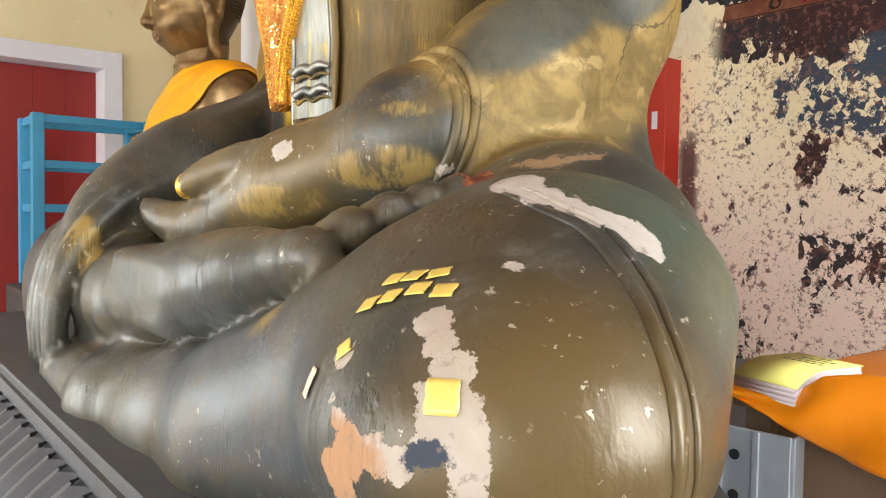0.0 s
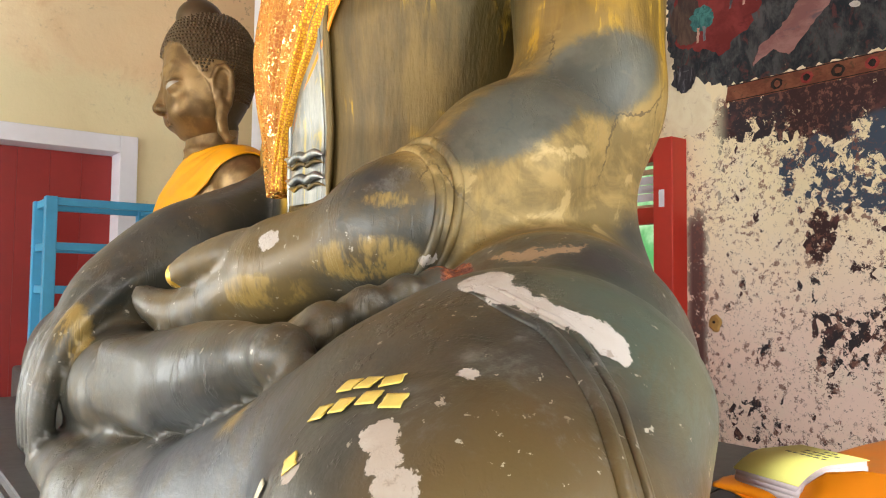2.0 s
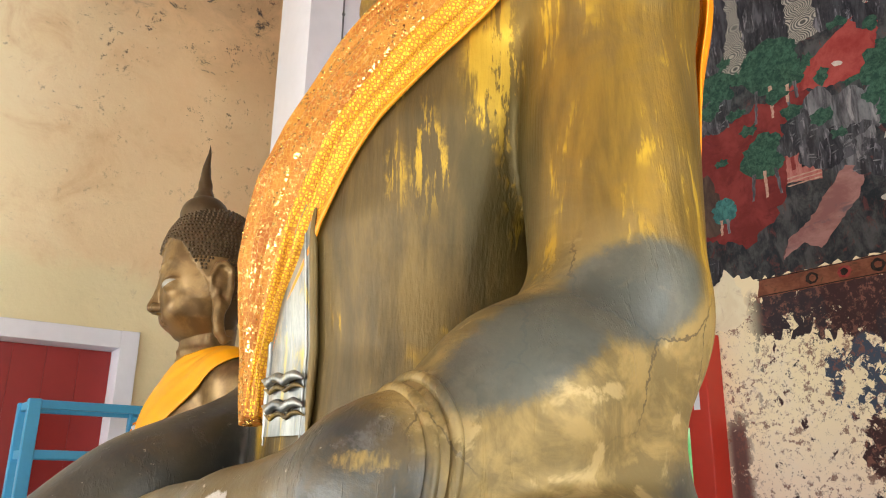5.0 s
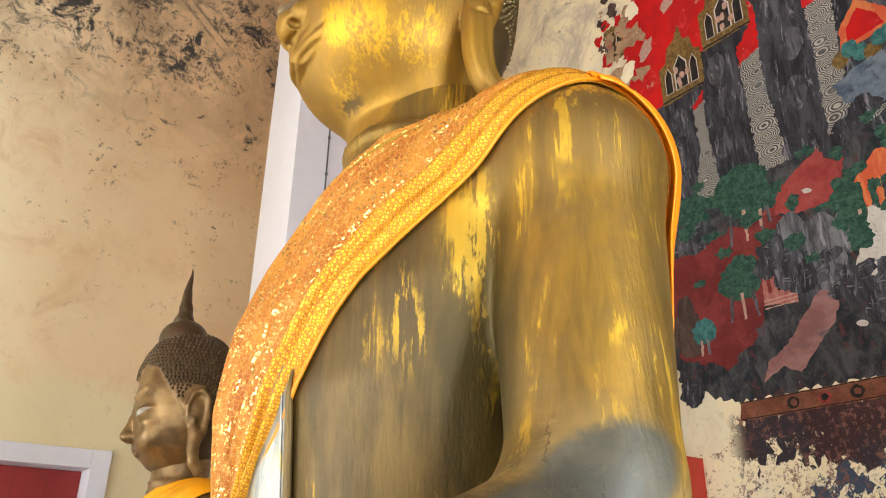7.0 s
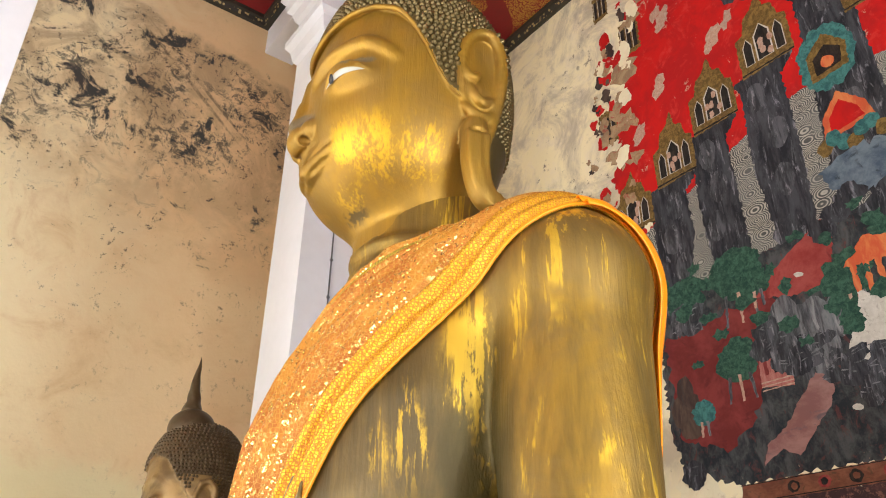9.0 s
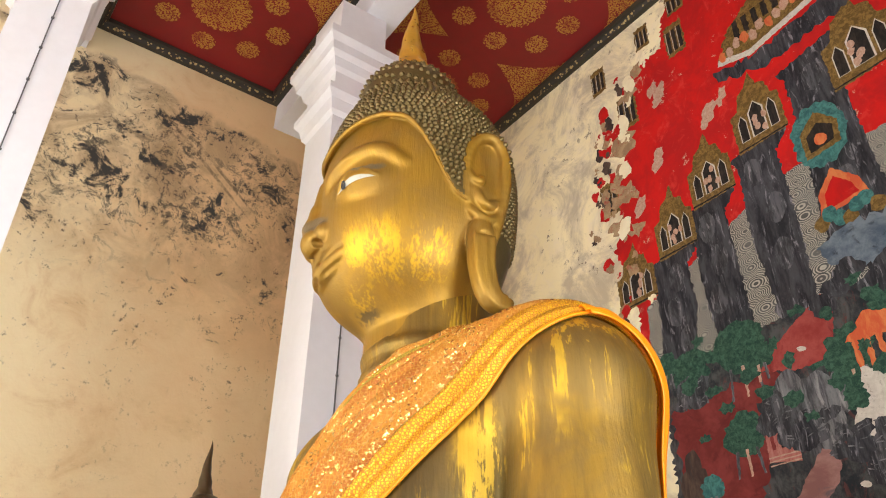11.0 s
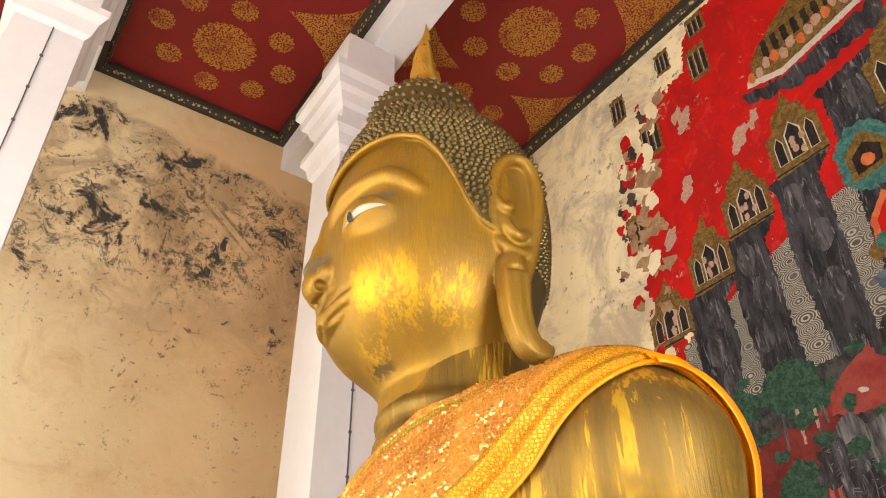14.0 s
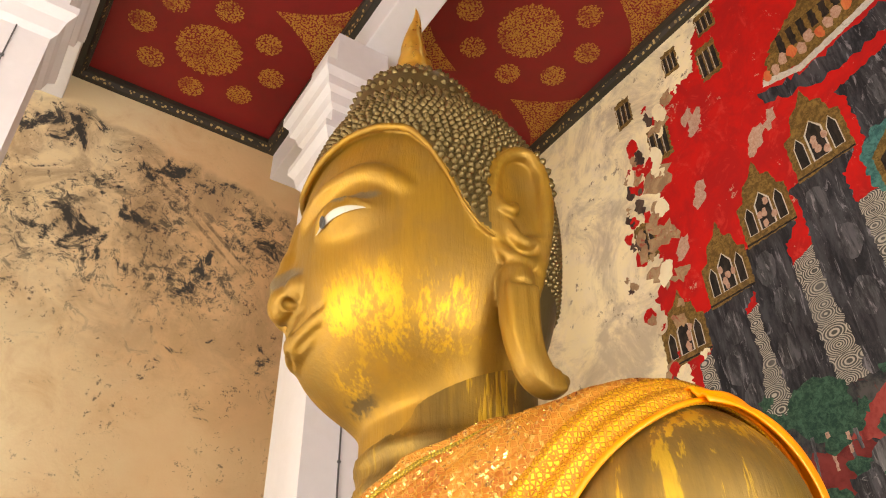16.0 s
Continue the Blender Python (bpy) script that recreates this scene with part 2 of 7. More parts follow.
    def mesh(self):
        """Surface nets: one vertex a cell that the surface crosses."""
        f = self.f
        s = f < 0
        shape = np.array(f.shape) - 1
        corner = [(a, b, c) for a in (0, 1) for b in (0, 1) for c in (0, 1)]
        view = lambda arr, o: arr[o[0] : o[0] + shape[0], o[1] : o[1] + shape[1], o[2] : o[2] + shape[2]]
        count = sum(view(s, o).astype(np.int8) for o in corner)
        cells = np.argwhere((count > 0) & (count < 8))
        value = np.stack([f[cells[:, 0] + a, cells[:, 1] + b, cells[:, 2] + c] for a, b, c in corner], 1)
        total, number = np.zeros((len(cells), 3), np.float32), np.zeros(len(cells), np.float32)
        off = np.array(corner, np.float32)
        for i in range(8):
            for j in range(i + 1, 8):
                if abs(off[i] - off[j]).sum() == 1:
                    va, vb = value[:, i], value[:, j]
                    hit = (va < 0) != (vb < 0)
                    t = np.where(hit, va / np.where(hit, va - vb, 1), 0)
                    total += hit[:, None] * (off[i] + t[:, None] * (off[j] - off[i]))
                    number += hit
        verts = self.lo + self.h * (cells + total / number[:, None])
        ident = np.full(shape, -1, np.int32)
        ident[tuple(cells.T)] = np.arange(len(cells))
        faces = []
        for ax in range(3):
            u, v = (ax + 1) % 3, (ax + 2) % 3
            lo = [slice(None)] * 3
            hi = [slice(None)] * 3
            lo[ax], hi[ax] = slice(0, -1), slice(1, None)
            a, b = s[tuple(lo)], s[tuple(hi)]
            edge = np.argwhere(a != b)
            ok = (edge[:, u] > 0) & (edge[:, v] > 0) & (edge[:, u] < shape[u]) & (edge[:, v] < shape[v])
            edge = edge[ok]
            inside = a[tuple(edge.T)]
            quad = []
            for du, dv in ((0, 0), (1, 0), (1, 1), (0, 1)):
                c = edge.copy()
                c[:, u] -= du
                c[:, v] -= dv
                quad.append(ident[tuple(c.T)])
            quad = np.stack(quad, 1)
            quad[~inside] = quad[~inside][:, ::-1]
            faces.append(quad)
        return verts, np.concatenate(faces)


# where the curls begin: degrees from the front, height
BRONZE_HAIR = (1.58, [0, 12, 25, 46, 60, 76, 90, 100, 112, 180], [3.98, 4.06, 4.12, 4.07, 3.93, 3.74, 3.53, 3.40, 3.26, 3.12])
GILT_HAIR = (1.54, [0, 12, 34, 51, 64, 73, 80, 85, 91, 99, 108, 122, 180], [3.97, 4.00, 4.03, 4.03, 3.99, 3.90, 3.79, 3.69, 3.62, 3.585, 3.46, 3.28, 3.14])


def hairline(x, y, z, hair):
    """Below zero where the curls grow."""
    cx, turn, height = hair
    phi = np.degrees(np.arctan2(np.abs(y - MID), -(x - cx)))
    edge = np.interp(phi, turn, height).astype(np.float32)
    return (edge - z) * 0.75


GILT_HEAD = smooth_line([
    (3.06, 1.548, 0.03, 0.03), (3.12, 1.535, 0.15, 0.145), (3.20, 1.530, 0.262, 0.255), (3.32, 1.515, 0.363, 0.363), (3.48, 1.517, 0.425, 0.425), (3.66, 1.529, 0.446, 0.446),
    (3.84, 1.542, 0.447, 0.447), (4.02, 1.555, 0.422, 0.422), (4.18, 1.551, 0.374, 0.374), (4.32, 1.532, 0.292, 0.292), (4.42, 1.516, 0.215, 0.215), (4.52, 1.500, 0.12, 0.12),
], 66)
HEAD = [
    (3.12, 1.50, 0.05, 0.06), (3.15, 1.49, 0.18, 0.17), (3.22, 1.51, 0.265, 0.29), (3.32, 1.525, 0.335, 0.37), (3.50, 1.54, 0.415, 0.445), (3.70, 1.56, 0.455, 0.475),
    (3.90, 1.58, 0.475, 0.48), (4.10, 1.585, 0.465, 0.45), (4.25, 1.59, 0.42, 0.40), (4.37, 1.59, 0.35, 0.33), (4.46, 1.58, 0.25, 0.24), (4.52, 1.57, 0.12, 0.11),
]
TORSO = [
    (1.00, 1.60, 0.58, 0.75), (1.40, 1.58, 0.46, 0.56), (1.65, 1.565, 0.42, 0.50), (1.90, 1.56, 0.41, 0.47), (2.20, 1.555, 0.43, 0.53), (2.45, 1.57, 0.41, 0.61),
    (2.65, 1.59, 0.36, 0.66), (2.80, 1.61, 0.31, 0.62), (2.92, 1.63, 0.25, 0.45), (3.02, 1.64, 0.20, 0.26),
]


def on_surface(field, pts, lift=0.0, rounds=6):
    """Draws places onto the surface, or lift above it."""
    pts = np.array(pts, np.float64)
    lift = np.broadcast_to(np.asarray(lift, float), (len(pts),))
    for _ in range(rounds):
        pts = pts - field.normal(pts) * (field.at(pts) - lift)[:, None] * 0.9
    return pts


def seated_body(h):
    """Crossed legs, trunk, arms and hands; the base lies at z = 1."""
    b = Field((0.30, 0.42, 0.90), (2.35, 3.95, 3.30), h)
    b.loft(TORSO, k=0.05, power=2.3)
    for s in (-1, 1):  # shoulders and upper arms on both sides
        b.bone((1.675, MID + s * 0.645, 2.735), (1.56, MID + s * 0.765, 2.00), 0.232, 0.182, k=0.02)
        b.ball((1.65, MID + s * 0.58, 2.79), (0.23, 0.28, 0.19), k=0.12)
        b.ball((1.68, MID + s * 0.36, 2.92), (0.20, 0.30, 0.15), k=0.14)
        b.bone((1.621, MID + s * 0.584, 1.405), (1.129, MID + s * 1.066, 1.311), 0.252, 0.256, k=0.10)
    b.bone((0.891, 0.900, 1.290), (0.685, 0.766, 1.197), 0.259, 0.239, k=0.08, squash=0.787)
    b.ball((1.08, 2 * MID - 1.05, 1.12), (0.46, 0.46, 0.34), k=0.10, power=2.5)
    # left shin below, right shin and foot above it
    b.chain([(0.739, 0.932, 1.204), (0.682, 1.308, 1.051), (0.651, 1.609, 1.011), (0.575, 1.893, 1.00), (0.58, 2.34, 0.99)], [0.222, 0.188, 0.153, 0.108, 0.09], k=0.06)
    b.chain([(0.98, 3.15, 1.12), (0.82, 2.75, 1.14), (0.73, 2.30, 1.19), (0.71, 1.92, 1.21)], [0.27, 0.22, 0.155, 0.140], k=0.06)
    # the upturned sole, cut flat on top, and the toes that lean on the thigh
    b.chain(smooth_line([(0.675, 2.20, 1.195), (0.665, 2.06, 1.215), (0.662, 1.84, 1.246), (0.660, 1.60, 1.280), (0.660, 1.42, 1.312), (0.660, 1.30, 1.338)], 20), list(np.interp(np.linspace(0, 1, 21), [0, 0.2, 0.45, 0.7, 0.88, 1], [0.118, 0.116, 0.110, 0.100, 0.080, 0.060])), k=0.008)
    b.ball((0.705, 1.76, 1.262), (0.150, 0.20, 0.088), k=0.008, power=8)
    b.chain([(0.662, 1.36, 1.325), (0.660, 1.26, 1.348), (0.655, 1.185, 1.358)], [0.068, 0.053, 0.046], k=0.008)
    b.ball((0.650, 1.180, 1.360), (0.050, 0.062, 0.050), k=0.006)
    for x, y, z, r in ((0.735, 1.195, 1.398, 0.045), (0.805, 1.180, 1.430, 0.040), (0.868, 1.165, 1.455, 0.035), (0.925, 1.150, 1.474, 0.030)):
        b.bone((x + 0.020, y + 0.14, z - 0.035), (x, y, z), r * 0.95, r, k=0.008)
    for y in (2.02, 2.065, 2.11):  # anklet rings
        b.bone((0.668, y, 1.215), (0.668, y + 0.008, 1.215), 0.127, 0.127, k=0.005)
    for y in (1.86, 1.90):
        b.bone((0.578, y - 0.02, 1.003), (0.578, y - 0.014, 1.003), 0.117, 0.117, k=0.006)
    # left forearm, bracelet, hand in the lap
    b.ball((1.555, 1.385, 1.93), (0.178, 0.17, 0.178), k=0.06)
    b.chain([(1.535, 1.385, 1.885), (1.29, 1.38, 1.73), (1.05, 1.42, 1.585)], [0.178, 0.178, 0.135], k=0.06)
    b.bone((1.53, 1.39, 1.80), (1.47, 1.37, 1.52), 0.13, 0.17, k=0.08)
    b.bone((1.055, 1.42, 1.60), (1.030, 1.44, 1.585), 0.150, 0.150, k=0.012)
    b.chain([(1.04, 1.43, 1.585), (0.91, 1.72, 1.500), (0.835, 1.93, 1.418)], [0.128, 0.116, 0.078], k=0.04)
    b.chain(smooth_line([(0.845, 1.90, 1.420), (0.790, 2.04, 1.396), (0.748, 2.14, 1.412), (0.730, 2.205, 1.440)], 12), list(np.linspace(0.078, 0.026, 13)), k=0.012)
    b.chain(smooth_line([(0.905, 1.66, 1.555), (0.842, 1.80, 1.545), (0.790, 1.91, 1.520), (0.758, 1.985, 1.493)], 10), [0.056, 0.055, 0.054, 0.053, 0.052, 0.050, 0.047, 0.044, 0.041, 0.038, 0.034], k=0.006)
    # right forearm, hand laid over the shin with the fingers down
    b.chain(smooth_line([(1.56, 2.92, 1.90), (1.30, 2.66, 1.725), (0.99, 2.47, 1.600), (0.86, 2.44, 1.530), (0.73, 2.42, 1.425), (0.65, 2.41, 1.330)], 20), list(np.interp(np.linspace(0, 1, 21), [0, 0.4, 0.8, 1], [0.15, 0.13, 0.115, 0.085])), k=0.05)
    for i in range(4):
        y = 2.285 + 0.060 * i
        b.chain(smooth_line([(0.80, y + 0.05, 1.515), (0.665, y + 0.025, 1.430), (0.565, y + 0.01, 1.315), (0.520, y + 0.005, 1.17), (0.520, y + 0.010, 1.03)], 16), list(np.linspace(0.050, 0.030, 17)), k=0.006)
    # neck with two rings
    b.loft([(2.86, 1.64, 0.32, 0.34), (2.98, 1.62, 0.25, 0.26), (3.12, 1.61, 0.235, 0.24), (3.30, 1.62, 0.24, 0.25)], k=0.06)
    for z in (3.00, 3.08):
        b.loft([(z - 0.012, 1.61, 0.252, 0.257), (z + 0.012, 1.61, 0.252, 0.257)], k=0.02)
    return b


def seated_head(h):
    """Face, ears and the cap of hair; the curls and the finial are set on later."""
    b = Field((0.95, 1.50, 2.98), (2.20, 2.80, 4.60), h)
    b.loft(HEAD, k=0.02, power=2.15)
    b.ball((1.62, MID, 4.33), (0.30, 0.28, 0.20), k=0.10)
    b.loft([(2.98, 1.62, 0.25, 0.26), (3.30, 1.64, 0.26, 0.28)], k=0.10)
    # nose
    b.chain([(1.135, MID, 3.74), (1.115, MID, 3.60), (1.075, MID, 3.47)], [0.035, 0.042, 0.055], k=0.03)
    b.ball((1.072, MID, 3.440), (0.058, 0.058, 0.052), k=0.025)
    for s in (-1, 1):
        b.ball((1.105, MID + s * 0.075, 3.432), (0.060, 0.045, 0.048), k=0.015)
        b.ball((1.082, MID + s * 0.062, 3.392), (0.026, 0.022, 0.024), k=0.010, carve=True)
        brow = [(1.118, MID + s * 0.035, 3.73), (1.120, MID + s * 0.13, 3.85), (1.175, MID + s * 0.25, 3.885), (1.265, MID + s * 0.34, 3.83), (1.33, MID + s * 0.39, 3.74)]
        b.chain(brow, [0.012, 0.020, 0.02, 0.014, 0.006], k=0.03)
        b.ball((1.205, MID + s * 0.29, 3.63), (0.09, 0.09, 0.075), k=0.05)
        lid = [(1.105, MID + s * 0.265, 3.60), (1.125, MID + s * 0.31, 3.662), (1.18, MID + s * 0.348, 3.688), (1.265, MID + s * 0.385, 3.684)]
        b.chain(lid, [0.007, 0.013, 0.012, 0.006], k=0.012)
        up = [(1.176, MID, 3.325), (1.184, MID + s * 0.10, 3.340), (1.212, MID + s * 0.22, 3.368)]
        b.chain(up, [0.016, 0.015, 0.008], k=0.020)
        low = [(1.194, MID, 3.275), (1.202, MID + s * 0.09, 3.287), (1.222, MID + s * 0.19, 3.338)]
        b.chain(low, [0.018, 0.016, 0.008], k=0.020)
        b.ball((1.27, MID + s * 0.22, 3.42), (0.12, 0.14, 0.15), k=0.10)
        # ear: rim, inner fold and long lobe
        ye = MID + s * 0.50
        b.ball((1.650, ye - s * 0.01, 3.62), (0.105, 0.035, 0.22), k=0.02)
        rim = [(1.560, ye, 3.56), (1.545, ye + s * 0.01, 3.70), (1.590, ye + s * 0.02, 3.82), (1.665, ye + s * 0.025, 3.85), (1.735, ye + s * 0.02, 3.78), (1.745, ye + s * 0.02, 3.62), (1.720, ye + s * 0.015, 3.46), (1.690, ye + s * 0.01, 3.38)]
        b.chain(rim, [0.018, 0.022, 0.025, 0.027, 0.028, 0.028, 0.03, 0.03], k=0.012)
        b.chain([(1.590, ye, 3.60), (1.625, ye + s * 0.02, 3.57), (1.620, ye + s * 0.02, 3.50), (1.650, ye + s * 0.015, 3.44)], [0.016, 0.02, 0.022, 0.02], k=0.01)
        b.chain([(1.650, ye, 3.45), (1.645, ye, 3.30), (1.665, ye - s * 0.005, 3.18), (1.720, ye - s * 0.01, 3.10), (1.790, ye - s * 0.01, 3.12)], [0.062, 0.055, 0.052, 0.042, 0.018], k=0.02)
        b.chain([(1.610, ye + s * 0.035, 3.42), (1.610, ye + s * 0.035, 3.28), (1.640, ye + s * 0.03, 3.17), (1.710, ye + s * 0.02, 3.10)], [0.016, 0.018, 0.018, 0.012], k=0.01)
        b.chain([(1.690, ye + s * 0.03, 3.42), (1.685, ye + s * 0.03, 3.28), (1.710, ye + s * 0.025, 3.18)], [0.016, 0.018, 0.01], k=0.01)
    # cap of hair, a finger proud of the skin, with a raised edge
    b.loft(HEAD, k=0.008, power=2.15, grow=0.022, bound=lambda x, y, z: hairline(x, y, z, BRONZE_HAIR))
    return b


def gilt_head(h):
    """An egg-smooth face with a small round nose, incised lips and long curling ears."""
    b = Field((0.92, 1.52, 2.98), (2.16, 2.78, 4.80), h)
    b.loft(GILT_HEAD, k=0.02, power=2.15)
    b.ball((1.50, MID, 4.44), (0.235, 0.235, 0.20), k=0.06)
    b.loft([(2.98, 1.60, 0.25, 0.26), (3.30, 1.62, 0.27, 0.28)], k=0.06)
    # nose: a low bridge that swells into a round tip with two wings
    b.chain([(1.098, MID, 3.80), (1.082, MID, 3.66), (1.062, MID, 3.56)], [0.016, 0.026, 0.040], k=0.03)
    b.ball((1.084, MID - 0.006, 3.497), (0.061, 0.082, 0.064), k=0.016)
    b.ball((1.112, MID, 3.565), (0.050, 0.080, 0.060), k=0.03)
    for s in (-1, 1):
        b.ball((1.114, MID + s * 0.088, 3.512), (0.055, 0.047, 0.053), k=0.008)
        b.ball((1.082, MID + s * 0.066, 3.466), (0.026, 0.022, 0.020), k=0.008, carve=True)
        groove = [(1.140, MID + s * 0.128, 3.565), (1.140, MID + s * 0.132, 3.510), (1.128, MID + s * 0.105, 3.465)]
        b.chain(groove, [0.006, 0.009, 0.006], k=0.012, carve=True)
        # brow: a low arched fold over the socket
        brow = on_surface(b, smooth_line([(1.089, MID + s * 0.10, 3.735), (1.10, MID + s * 0.17, 3.79), (1.143, MID + s * 0.246, 3.825), (1.238, MID + s * 0.345, 3.825), (1.331, MID + s * 0.411, 3.740)], 14), -0.004)
        b.chain(brow, list(0.007 * np.sin(np.linspace(0.25, 2.9, 15))), k=0.05)
        socket = on_surface(b, smooth_line([(1.105, MID + s * 0.16, 3.735), (1.15, MID + s * 0.23, 3.752), (1.235, MID + s * 0.33, 3.735)], 8), 0.030)
        b.chain(socket, [0.020] * 9, k=0.04, carve=True)
        b.ball((1.205, MID + s * 0.275, 3.665), (0.085, 0.085, 0.055), k=0.06)
        lid = on_surface(b, smooth_line([(1.118, MID + s * 0.198, 3.632), (1.139, MID + s * 0.242, 3.662), (1.174, MID + s * 0.292, 3.678), (1.239, MID + s * 0.365, 3.662)], 12), 0.0)
        b.chain(lid, list(0.008 * np.sin(np.linspace(0.5, 2.8, 13))), k=0.010)
        # lips: a soft swelling between two incised lines
        b.chain(on_surface(b, smooth_line([(1.108, MID, 3.352), (1.125, MID + s * 0.08, 3.355), (1.158, MID + s * 0.17, 3.378)], 8), -0.020), [0.034] * 5 + [0.03, 0.026, 0.022, 0.018], k=0.03)
        for line, r in (([(1.09, MID, 3.388), (1.10, MID + s * 0.06, 3.386), (1.128, MID + s * 0.13, 3.393), (1.167, MID + s * 0.195, 3.404)], 0.010), ([(1.10, MID, 3.318), (1.12, MID + s * 0.06, 3.320), (1.135, MID + s * 0.11, 3.330), (1.168, MID + s * 0.165, 3.352)], 0.008), ([(1.08, MID, 3.425), (1.095, MID + s * 0.06, 3.432), (1.13, MID + s * 0.12, 3.428)], 0.006)):
            line = on_surface(b, smooth_line(line, 14), 0.0)
            b.chain(line, list(r * np.sin(np.linspace(0.9, 2.75, 15))), k=0.008, carve=True)
        # ear: a tall shell with a rolled rim, two folds below it, and a lobe of three strands that curls back
        ye = MID + s * 0.435
        b.ball((1.700, ye, 3.72), (0.100, 0.030, 0.255), k=0.015)
        b.ball((1.712, ye + s * 0.035, 3.80), (0.062, 0.030, 0.135), k=0.020, carve=True)
        rim = smooth_line([(1.622, ye + s * 0.01, 3.56), (1.606, ye + s * 0.018, 3.69), (1.612, ye + s * 0.022, 3.81), (1.640, ye + s * 0.025, 3.900), (1.695, ye + s * 0.026, 3.950), (1.750, ye + s * 0.024, 3.945), (1.784, ye + s * 0.02, 3.885), (1.790, ye + s * 0.018, 3.77), (1.776, ye + s * 0.014, 3.65), (1.748, ye + s * 0.010, 3.53), (1.715, ye + s * 0.006, 3.41)], 30)
        b.chain(rim, list(np.interp(np.linspace(0, 1, 31), [0, 0.25, 0.5, 0.75, 1], [0.013, 0.018, 0.024, 0.026, 0.024])), k=0.010)
        b.chain(smooth_line([(1.618, ye + s * 0.022, 3.73), (1.632, ye + s * 0.034, 3.695), (1.660, ye + s * 0.034, 3.690), (1.672, ye + s * 0.03, 3.715)], 10), [0.014] * 11, k=0.008)
        b.chain(smooth_line([(1.640, ye + s * 0.012, 3.66), (1.66, ye + s * 0.03, 3.60), (1.69, ye + s * 0.03, 3.575), (1.735, ye + s * 0.018, 3.60)], 10), [0.018] * 11, k=0.010)
        b.chain(smooth_line([(1.628, ye + s * 0.010, 3.55), (1.655, ye + s * 0.026, 3.515), (1.70, ye + s * 0.026, 3.505), (1.745, ye + s * 0.012, 3.53)], 10), [0.018] * 11, k=0.010)
        lobe = smooth_line([(1.668, ye, 3.46), (1.664, ye, 3.36), (1.668, ye, 3.27), (1.692, ye - s * 0.004, 3.18), (1.738, ye - s * 0.008, 3.135), (1.800, ye - s * 0.010, 3.158)], 20)
        b.chain(lobe, list(np.interp(np.linspace(0, 1, 21), [0, 0.3, 0.7, 0.9, 1], [0.052, 0.050, 0.044, 0.032, 0.014])), k=0.012)
        for off, r in ((-0.038, 0.016), (0.0, 0.015), (0.036, 0.016)):
            strand = np.array(lobe[2:19])
            turn = np.gradient(strand, axis=0)
            turn /= np.linalg.norm(turn, axis=1, keepdims=True)
            fade = np.linspace(1, 0.55, len(strand))[:, None]
            strand = strand + np.stack([-turn[:, 2], 0 * turn[:, 0], turn[:, 0]], 1) * -off * fade + np.array((0, s * 0.040, 0)) * fade
            b.chain(strand, [r] * len(strand), k=0.006)
        b.chain([(1.615, ye + s * 0.052, 3.415), (1.725, ye + s * 0.046, 3.425)], [0.007, 0.007], k=0.008, carve=True)
    # cap of hair, a finger proud of the skin
    b.loft(GILT_HEAD, k=0.008, power=2.15, grow=0.020, bound=lambda x, y, z: hairline(x, y, z, GILT_HAIR))
    b.ball((1.50, MID, 4.44), (0.25, 0.25, 0.215), k=0.04)
    return b

